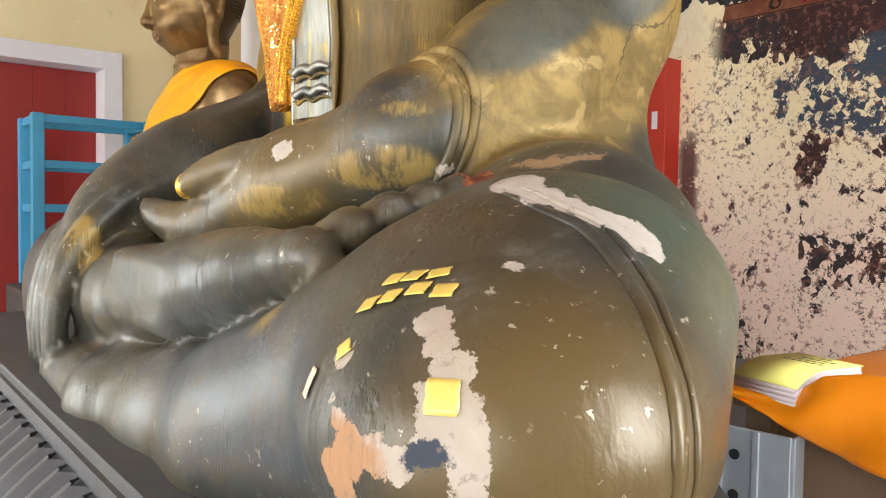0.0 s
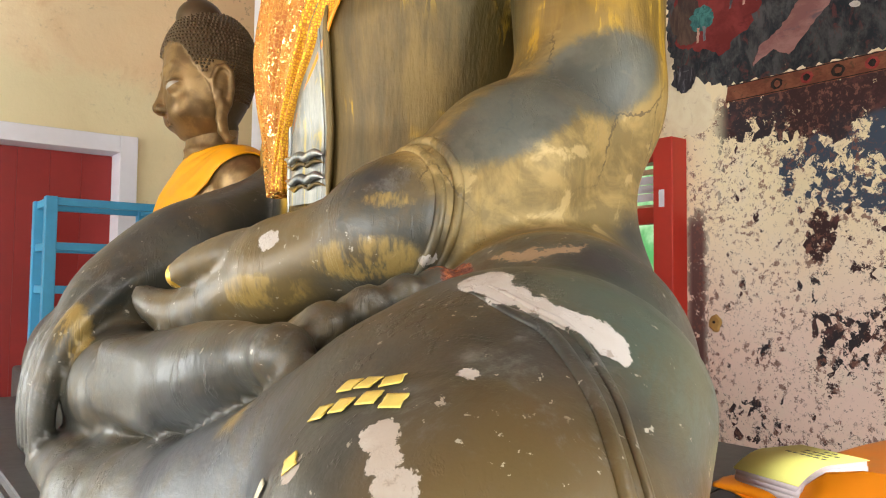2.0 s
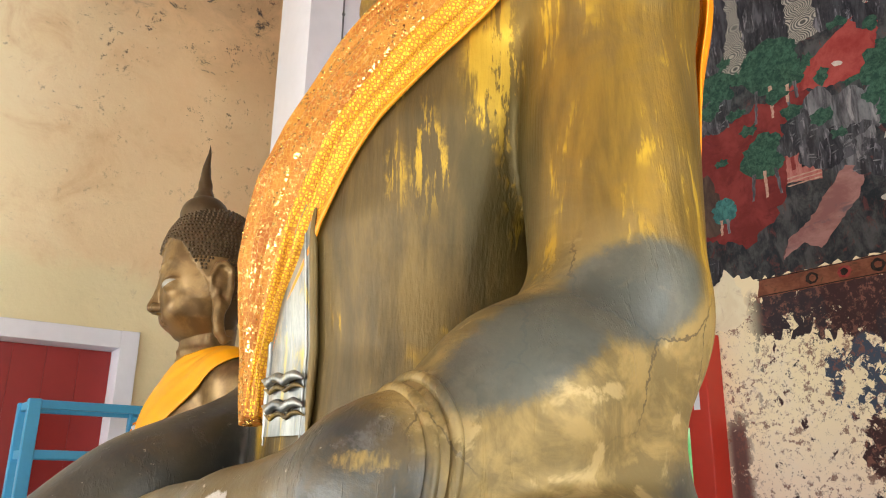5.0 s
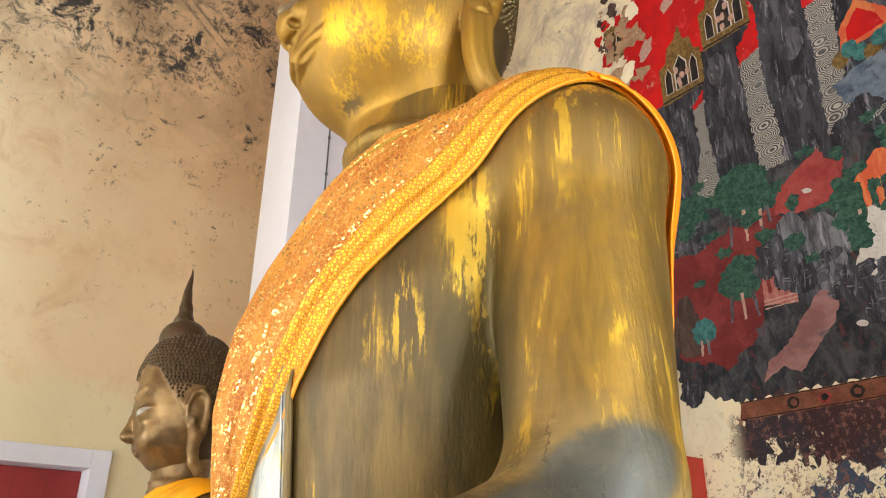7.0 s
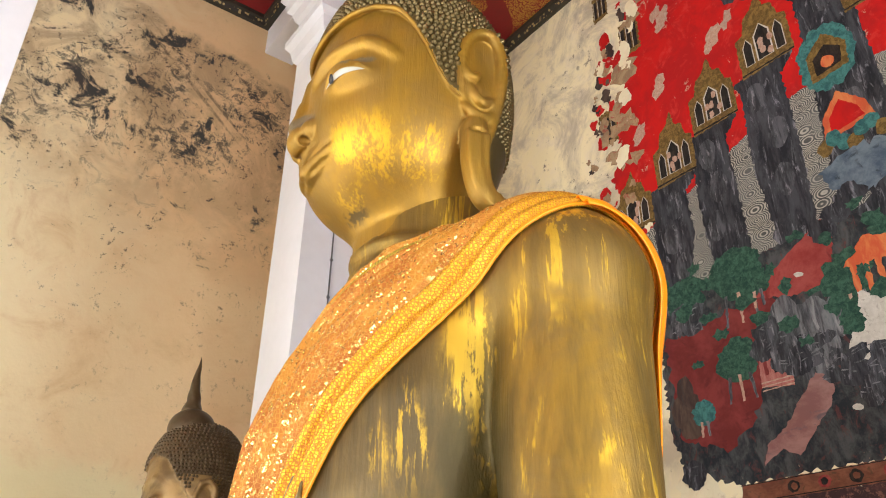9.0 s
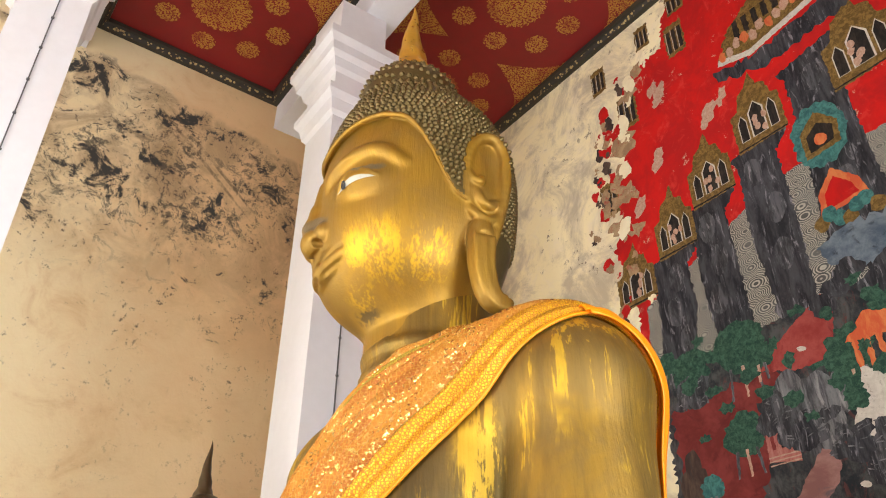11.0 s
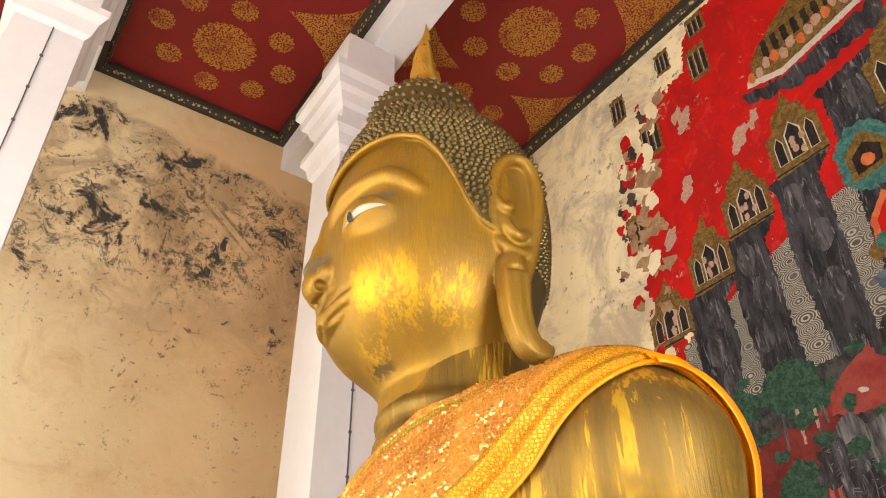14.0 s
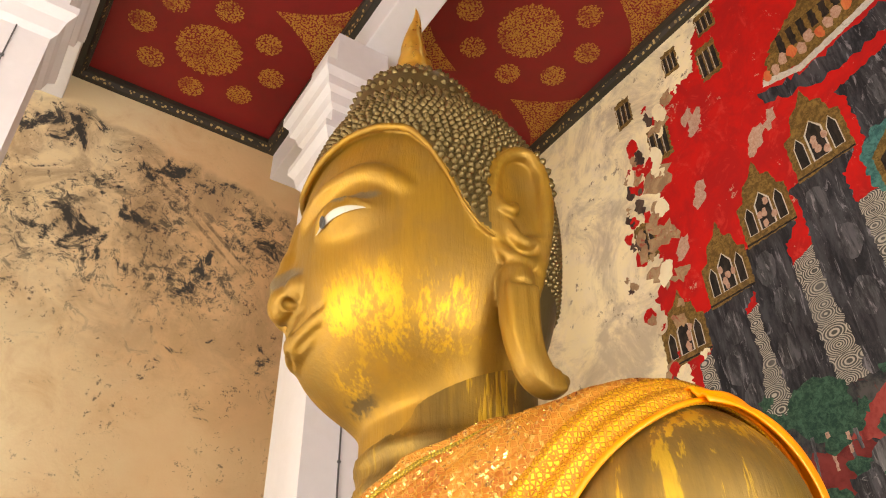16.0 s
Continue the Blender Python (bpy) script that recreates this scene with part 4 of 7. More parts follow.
P_TEAL = brushed("mural_teal", (0.03, 0.11, 0.11), (0.07, 0.22, 0.20), (0.02, 0.05, 0.06), 22.0, (1, 1, 1))
P_GOLD = brushed("mural_gilt_brown", (0.11, 0.065, 0.018), (0.25, 0.155, 0.045), (0.06, 0.035, 0.012), 30.0, (1, 1, 1), 0.6)
P_DARK = brushed("mural_window_black", (0.015, 0.013, 0.012), (0.04, 0.03, 0.025), None, 20.0)
P_PALE = brushed("mural_pale_flesh", (0.42, 0.24, 0.17), (0.52, 0.36, 0.28), (0.24, 0.10, 0.07), 40.0, (1, 1, 1))
P_WHITE = brushed("mural_white_line", (0.52, 0.48, 0.42), (0.62, 0.58, 0.52), (0.30, 0.27, 0.23), 18.0, (1, 1, 1))
P_PINK = brushed("mural_pink_wood", (0.34, 0.10, 0.085), (0.45, 0.19, 0.16), (0.20, 0.04, 0.035), 20.0, (1, 2, 0.3))
P_ORANGE = brushed("mural_orange", (0.55, 0.10, 0.04), (0.62, 0.20, 0.07), None, 16.0)
P_BLUE = brushed("mural_dull_blue", (0.07, 0.10, 0.14), (0.17, 0.21, 0.25), (0.03, 0.04, 0.05), 7.0, (1, 0.6, 0.7))
P_CREAM = brushed("bare_cream_plaster", (0.86, 0.78, 0.56), (0.80, 0.70, 0.48), (0.66, 0.55, 0.38), 6.0, (1, 1, 1))
P_BAND = brushed("mural_border_red_brown", (0.16, 0.055, 0.032), (0.25, 0.10, 0.055), (0.10, 0.055, 0.03), 14.0, (1, 0.6, 1), wear=0.1)

mural = thing("mural", "old flaking wall painting of palaces, cliffs and trees on red", "wall painting", kind="structure")
rag = random.Random(11)
serial = iter(range(100000))


def shape(name, pts, mat, coat, ragged=0.0, parent=None, label=""):
    """A flat patch of paint with outline (y, z); its edge is broken up by ragged metres."""
    out = []
    for (a, b), (c, d) in zip(pts, pts[1:] + pts[:1]):
        steps = max(1, int(math.hypot(c - a, d - b) / max(0.02, ragged * 1.1))) if ragged else 1
        for i in range(steps):
            t = i / steps
            length = math.hypot(c - a, d - b) + 1e-9
            off, along = rag.uniform(-1, 1) * ragged * (1 if i or steps == 1 else 0.3), rag.uniform(-0.35, 0.35) * ragged * (1 if i else 0)
            out.append((a + (c - a) * (t + along / length) - (d - b) / length * off, b + (d - b) * (t + along / length) + (c - a) / length * off))
    depth = WALL_X - 0.002 - 1.6e-5 * next(serial)  # later coats lie over earlier ones
    flat, _, tris, _, _, _ = delaunay_2d_cdt([Vector(q) for q in out], [], [list(range(len(out)))], 1, 1e-5)
    bm = bmesh.new()
    corners = [bm.verts.new((depth, q.x, q.y)) for q in flat]
    for tri in tris:
        bm.faces.new([corners[k] for k in tri])
    ob = part(name, bm, mat, parent or mural, label)
    return ob


def oval(y, z, ry, rz, n=16, tilt=0.0, pointed=0.0):
    c, s = math.cos(tilt), math.sin(tilt)
    pts = []
    for i in range(n):
        a = 2 * math.pi * i / n
        u, v = ry * math.cos(a), rz * math.sin(a) * (1 + pointed * max(0, math.sin(a)))
        pts.append((y + u * c - v * s, z + u * s + v * c))
    return pts


def rect(y0, z0, y1, z1):
    return [(y0, z0), (y1, z0), (y1, z1), (y0, z1)]


# grounds
shape("dark_ground", [(3.36, 2.95), (3.45, 3.3), (3.42, 4.5), (-1.9, 4.8), (-1.9, 2.84), (2.98, 2.84)], P_GROUND, 0, 0.018, label="dark painted ground")
shape("red_sky", [(3.52, 4.4), (3.58, 5.2), (3.72, 5.5), (3.55, 5.75), (3.66, 6.1), (3.42, 6.3), (3.58, 6.75), (3.30, 6.95), (3.38, 7.2), (3.10, 7.3), (2.85, 7.3), (2.80, 7.6), (2.62, 7.84), (-1.9, 7.84), (-1.9, 4.4)], P_RED, 0, 0.022, label="vermilion painted sky with flaked edge")
shape("bare_patch", [(3.47, 2.52), (3.44, 2.92), (3.22, 2.95), (3.10, 2.80), (3.05, 2.60), (3.2, 2.55)], P_CREAM, 1, 0.03, label="bare cream plaster over the window")
shape("wave_field", [(3.50, 4.25), (3.46, 4.85), (3.0, 5.02), (2.5, 5.22), (2.0, 5.36), (1.5, 5.30), (1.0, 5.30), (-1.9, 5.3), (-1.9, 4.3), (1.5, 4.35)], P_WAVE, 1, 0.008, label="pale field of painted waves")
# cliffs that carry the palaces
for a, b, top, c, d, low in ((3.33, 3.01, 5.16, 3.40, 3.12, 4.15), (2.90, 2.60, 5.44, 2.88, 2.58, 4.30), (2.42, 2.09, 5.68, 2.38, 2.10, 4.30), (1.88, 1.50, 6.18, 1.95, 1.45, 4.4), (1.20, 0.80, 5.9, 1.2, 0.8, 4.4)):
    cliff = shape("cliff", [(a, top), (b, top + 0.02), (b - 0.01, (top + low) / 2), (d, low), (c, low), (a + 0.02, (top + low) / 2)], P_ROCK, 2, 0.012)
    shape("ledge", [(a + 0.06, top + 0.02), (b - 0.10, top + 0.12), (b - 0.12, top + 0.02), (b - 0.02, top - 0.10), (a, top - 0.08)], P_ROCK, 3, 0.012, cliff)
    for k in range(3):
        yy, zz = (a + b) / 2 + rag.uniform(-0.06, 0.06), top - 0.18 - (top - low) * 0.27 * k
        shape("boulder", oval(yy, zz, 0.075, 0.13, 14, 0.1), P_BOULDER, 3, 0.008, cliff)


def palace(y, z, w, h, lean=0.0):
    """A gabled gilt hall with three dark arched openings and pale blots inside."""
    top = z + h
    p = shape("palace", [(y + w / 2, z), (y - w / 2, z + 0.05 * w), (y - w / 2, z + h * 0.52), (y - w * 0.36, z + h * 0.56), (y - w * 0.30, z + h * 0.74), (y - w * 0.14, z + h * 0.78), (y - w * 0.06, top), (y + w * 0.10, z + h * 0.82), (y + w * 0.26, z + h * 0.76), (y + w * 0.34, z + h * 0.56), (y + w / 2, z + h * 0.52)], P_GOLD, 4, 0.006)
    for dy, ww, hh in ((0.30, 0.075, 0.34), (0.0, 0.13, 0.44), (-0.30, 0.075, 0.36)):
        yy, z0 = y + dy * w, z + h * 0.13
        arch = [(yy + ww * w, z0), (yy - ww * w, z0), (yy - ww * w, z0 + hh * h * 0.72), (yy, z0 + hh * h), (yy + ww * w, z0 + hh * h * 0.72)]
        shape("arch_outline", [(a + (a - yy) * 0.22, b + (b - z0) * 0.05 - 0.004) for a, b in arch], P_WHITE, 5, 0, p)
        shape("arch", arch, P_DARK, 6, 0, p)
    for k in range(5):
        shape("pale_blot", oval(y + rag.uniform(-0.16, 0.13) * w, z + h * (0.18 + 0.06 * k * rag.uniform(0.6, 1.1)), 0.055 * w, 0.05 * h, 9), P_PALE, 7, 0.006, p)
    shape("base_line", rect(y + w / 2, z + 0.02, y - w / 2, z + 0.035), P_DARK, 5, 0.003, p)
    return p


for y, z, w, h in ((3.53, 4.90, 0.40, 0.60), (3.07, 5.18, 0.38, 0.66), (2.66, 5.46, 0.40, 0.66), (2.16, 5.70, 0.42, 0.72), (1.32, 5.74, 0.50, 0.78)):
    palace(y, z, w, h)


def barred_window(y, z, w=0.17, h=0.30):
    b = shape("barred_window", rect(y + w / 2, z - h / 2, y - w / 2, z + h / 2 + 0.02), P_GOLD, 4, 0.012)
    for k in range(3):
        c = y + w * (0.30 - 0.30 * k)
        shape("opening", rect(c + w * 0.09, z - h * 0.36, c - w * 0.09, z + h * 0.36), P_DARK, 5, 0.003, b)
        shape("bar", rect(c + w * 0.14, z - h * 0.36, c + w * 0.11, z + h * 0.40), P_WHITE, 6, 0.002, b)


for y, z, w, h in ((3.03, 7.60, 0.16, 0.26), (2.69, 7.28, 0.20, 0.36), (3.62, 7.48, 0.18, 0.30), (3.33, 6.87, 0.22, 0.38), (3.68, 6.05, 0.20, 0.34), (2.62, 7.70, 0.18, 0.22)):
    barred_window(y, z, w, h)
for y, z, r in ((3.46, 6.55, 0.16), (3.50, 6.0, 0.14), (3.62, 5.72, 0.10), (3.30, 7.05, 0.10), (3.44, 5.6, 0.07)):
    shape("flaked_patch", oval(y, z, r, r * 0.8, 18), P_FLAKE, 1, 0.045, label="brown flaked patch")
for y, z, r in ((2.97, 6.80, 0.09), (3.02, 6.92, 0.06), (2.55, 6.26, 0.09), (3.36, 5.80, 0.07), (3.10, 6.15, 0.08), (2.40, 6.35, 0.06)):
    shape("pale_blot", oval(y, z, r * 0.7, r * 1.5, 14, 0.5), P_PALE, 3, 0.022)
edge = smooth_line([(3.52, 4.75), (3.60, 5.3), (3.66, 5.7), (3.60, 6.1), (3.50, 6.5), (3.42, 6.9), (3.22, 7.2), (2.95, 7.4)], 60)
for k in range(64):
    y, z = edge[rag.randrange(61)]
    out = rag.uniform(-0.16, 0.30)
    r = rag.uniform(0.018, 0.060) * (1.2 if out < 0 else 1.0)
    shape("flake", oval(y + out, z + rag.uniform(-0.06, 0.06), r, r * rag.uniform(0.8, 2.0), 12, rag.uniform(-0.5, 0.5)), (P_FLAKE, P_CREAM)[k % 2] if out < 0.02 else (P_FLAKE, P_RED, P_BROWNROCK)[k % 3], 2, 0.020)
# terrace with a white railing high up
terrace = shape("terrace", [(2.36, 6.66), (2.05, 6.60), (1.30, 6.72), (1.25, 7.2), (1.9, 7.15), (2.2, 6.95)], P_GOLD, 4, 0.02)
shape("terrace_floor", [(2.42, 6.62), (2.02, 6.52), (1.28, 6.62), (1.30, 6.40), (1.95, 6.34), (2.35, 6.48)], P_ROCK, 3, 0.03, terrace)
shape("railing", [(2.08, 6.60), (1.30, 6.74), (1.30, 6.68), (2.08, 6.54)], P_WHITE, 6, 0.004, terrace)
shape("railing", [(2.34, 6.70), (2.06, 6.60), (2.06, 6.54), (2.36, 6.64)], P_WHITE, 6, 0.004, terrace)
for k in range(9):
    shape("post_opening", rect(2.15 - 0.09 * k, 6.78 + 0.012 * k, 2.10 - 0.09 * k, 6.98), P_DARK, 5, 0.006, terrace)
for k in range(14):
    shape("pale_blot", oval(2.30 - 0.075 * k, 6.64 + 0.010 * k + rag.uniform(0, 0.12), 0.035, 0.06, 9), P_PALE if k % 3 else P_ORANGE, 7, 0.010, terrace)
# leafy frame with a dark opening, and the flower below it
leafy = shape("leafy_frame", oval(1.77, 5.50, 0.20, 0.27, 22), P_TEAL, 4, 0.022)
shape("niche", [(1.90, 5.34), (1.64, 5.36), (1.62, 5.54), (1.76, 5.70), (1.90, 5.56)], P_GOLD, 5, 0.006, leafy)
shape("niche_dark", [(1.86, 5.38), (1.68, 5.40), (1.66, 5.52), (1.76, 5.60), (1.86, 5.52)], P_DARK, 6, 0.003, leafy)
shape("orange_blot", oval(1.77, 5.46, 0.05, 0.05, 10), P_ORANGE, 7, 0.008, leafy)
flower = shape("red_gable", [(1.92, 4.86), (1.58, 4.90), (1.62, 5.04), (1.77, 5.20), (1.90, 5.04)], P_ORANGE, 4, 0.005)
shape("gable_inside", [(1.87, 4.90), (1.64, 4.93), (1.67, 5.02), (1.77, 5.13), (1.86, 5.02)], P_RED, 5, 0.003, flower)
for k in range(7):
    shape("teal_curl", oval(1.93 - 0.062 * k, 4.82 + 0.05 * math.sin(1.7 * k), 0.055, 0.06, 12), P_TEAL if k % 3 else P_GOLD, 6, 0.008, flower)
shape("blue_cloud", [(2.02, 4.66), (1.80, 4.74), (1.3, 4.70), (1.2, 4.45), (1.6, 4.36), (1.9, 4.46)], P_BLUE, 2, 0.03)
# land, rocks and trees above the border
shape("red_earth", [(3.36, 3.2), (3.40, 3.92), (3.0, 3.96), (2.62, 4.02), (2.46, 3.94), (2.7, 3.8), (2.66, 3.45), (2.8, 3.2), (3.0, 3.05)], P_REDLAND, 2, 0.025)
shape("red_rock", [(2.62, 4.00), (2.50, 4.12), (2.30, 4.24), (2.08, 4.36), (2.02, 4.28), (2.06, 4.10), (2.14, 3.93), (2.38, 3.92)], P_REDROCK, 4, 0.008)
for y, z, ry, rz in ((2.46, 3.80, 0.10, 0.15), (2.27, 3.74, 0.10, 0.14), (2.36, 3.70, 0.07, 0.16), (2.10, 3.72, 0.09, 0.15), (2.33, 3.46, 0.09, 0.14), (2.22, 3.56, 0.08, 0.14)):
    shape("grey_rock", oval(y, z, ry, rz, 16, 0.15), P_GREYROCK, 3, 0.012)
for y, z, ry, rz in ((3.28, 3.50, 0.07, 0.13), (3.33, 3.38, 0.08, 0.12), (3.26, 3.26, 0.10, 0.08), (3.22, 3.40, 0.05, 0.09)):
    shape("brown_rock", oval(y, z, ry, rz, 14), P_BROWNROCK, 3, 0.008)
shape("pink_rock", [(2.78, 2.92), (2.74, 3.04), (2.60, 3.12), (2.48, 3.26), (2.34, 3.40), (2.22, 3.36), (2.28, 3.20), (2.44, 3.04), (2.54, 2.94), (2.64, 3.0)], P_PINKROCK, 4, 0.008)
pav = shape("pavilion", [(2.70, 3.40), (2.48, 3.36), (2.46, 3.66), (2.56, 3.72), (2.68, 3.70)], P_PINK, 5, 0.004)
for k in range(3):
    shape("pavilion_bay", rect(2.66 - 0.065 * k, 3.47, 2.635 - 0.065 * k, 3.65), P_DARK if k == 1 else P_REDLAND, 6, 0.003, pav)
for k in range(3):
    shape("step", rect(2.70, 3.37 + 0.025 * k, 2.48, 3.378 + 0.025 * k), P_PALE, 6, 0.002, pav)


def painted_tree(y, z, r, mat=P_GREEN, trunks=3):
    t = shape("painted_tree", oval(y, z, r, r * 0.95, 26), mat, 5, r * 0.16)
    for k in range(7):
        a = rag.uniform(0, 6.28)
        shape("leaf_clump", oval(y + r * 0.75 * math.cos(a), z + r * 0.7 * math.sin(a), r * 0.42, r * 0.36, 14), mat, 6, r * 0.09, t)
    for k in range(trunks):
        o = (k - (trunks - 1) / 2) * r * 0.5
        shape("trunk", [(y + o + 0.012, z - r * 0.7), (y + o - 0.012, z - r * 0.7), (y + o * 1.3 - 0.008, z - r * 1.9), (y + o * 1.3 + 0.010, z - r * 1.9)], P_PALE if k % 2 else P_GREYROCK, 4, 0.004, t)


for y, z, r in ((2.74, 4.22, 0.19), (3.16, 4.20, 0.15), (2.84, 3.63, 0.15), (3.16, 3.34, 0.085), (2.60, 4.12, 0.10), (2.02, 3.92, 0.16), (1.95, 3.62, 0.16), (1.60, 4.1, 0.2), (3.36, 4.30, 0.10)):
    painted_tree(y, z, r, P_TEAL if r < 0.09 else P_GREEN, 3 if r > 0.12 else 2)
for k in range(12):
    shape("dark_leaves", oval(2.30 - 0.11 * k, 4.36 + 0.09 * math.sin(2.1 * k), 0.10, 0.075, 16), P_ROCK, 4, 0.022)
# white wall with a red gatehouse at the far end of the scene
gate = shape("white_wall", [(2.12, 3.45), (1.86, 3.30), (1.2, 3.25), (1.2, 3.38), (1.84, 3.44), (2.06, 3.58)], P_WHITE, 5, 0.006)
for k in range(7):
    shape("battlement", rect(2.06 - 0.10 * k, 3.49 - 0.02 * k, 2.00 - 0.10 * k, 3.56 - 0.02 * k), P_WHITE, 6, 0.003, gate)
for k in range(5):
    shape("gate_post", rect(1.98 - 0.075 * k, 3.62, 1.945 - 0.075 * k, 4.02), P_ORANGE, 6, 0.005, gate)
shape("gate_roof", [(2.02, 3.98), (1.86, 4.14), (1.55, 4.02), (1.56, 3.94)], P_ORANGE, 7, 0.008, gate)
shape("gate_court", [(2.0, 3.5), (1.6, 3.4), (1.6, 3.7), (1.98, 3.8)], P_WHITE, 4, 0.015, gate)
for y, z in ((2.14, 3.14), (2.05, 3.17), (1.95, 3.13), (2.30, 4.05), (2.42, 4.0)):
    shape("pale_blot", oval(y, z, 0.035, 0.018, 10, 0.3), P_WHITE, 6, 0.006)
# the border under the scene, with its medallions
band = shape("border_band", [(2.98, 2.717), (-1.9, 2.717), (-1.9, 2.832), (2.96, 2.832)], P_BAND, 3, 0.003, label="red-brown painted border with medallions")
for z in (2.722, 2.824):
    shape("border_line", rect(2.97, z, -1.9, z + 0.006), P_DARK, 4, 0, band)
for k in range(20):
    y = 2.62 - 0.19 * k
    med = shape("medallion", oval(y, 2.775, 0.040, 0.036, 16), P_DARK if k % 2 == 0 else P_REDROCK, 5, 0.005, band)
    shape("medallion_ring", oval(y, 2.775, 0.022, 0.020, 12), P_BAND if k % 2 == 0 else P_DARK, 6, 0.004, med)
# sea-dark rocks, leaf sprays and pale strokes between the trees
for k in range(46):
    y, z = 3.30 - 2.2 * ((k * 0.618) % 1), 2.95 + 1.25 * ((k * 0.377) % 1)
    if 2.7 < y and 3.1 < z < 3.95:
        continue
    rock = shape("rock_fold", oval(y, z, rag.uniform(0.05, 0.11), rag.uniform(0.04, 0.10), 14, rag.uniform(-0.6, 0.6)), P_BOULDER if k % 3 else P_ROCK, 3, 0.014)
    for q in range(3):
        a = rag.uniform(-0.5, 0.5)
        shape("pale_stroke", oval(y + rag.uniform(-0.05, 0.05), z + rag.uniform(-0.02, 0.06), 0.028, 0.004, 8, a), P_GREYROCK, 4, 0.002, rock)
for k in range(26):
    y, z = 3.20 - 1.5 * ((k * 0.618 + 0.3) % 1), 3.55 + 0.85 * ((k * 0.271) % 1)
    shape("leaf_spray", oval(y, z, rag.uniform(0.04, 0.08), rag.uniform(0.03, 0.06), 16), P_GREEN, 5, 0.018)

# ---- the great seated figure ----
CHIPS = [
    (0.826, 1.631, 1.563, 0.026), (0.787, 0.864, 1.468, 0.038), (0.776, 0.812, 1.452, 0.030), (0.787, 0.772, 1.442, 0.026), (0.798, 0.736, 1.428, 0.025), (0.812, 0.710, 1.415, 0.030), (0.820, 0.687, 1.400, 0.031),
    (0.816, 0.664, 1.383, 0.011), (0.525, 0.701, 1.325, 0.020), (0.512, 0.680, 1.307, 0.017), (0.509, 0.655, 1.285, 0.023), (0.495, 0.646, 1.258, 0.032), (0.496, 0.630, 1.237, 0.028), (0.480, 0.650, 1.225, 0.022),
    (0.500, 0.619, 1.209, 0.019), (0.450, 0.731, 1.205, 0.026), (0.448, 0.758, 1.182, 0.021), (0.452, 0.754, 1.231, 0.012), (0.457, 0.774, 1.246, 0.006), (0.456, 0.702, 1.206, 0.020), (0.452, 0.744, 1.163, 0.020),
    (0.500, 0.618, 1.188, 0.016), (0.478, 0.789, 1.286, 0.017), (0.634, 0.709, 1.374, 0.013), (1.010, 1.298, 1.523, 0.015), (0.464, 0.678, 1.206, 0.017),
]


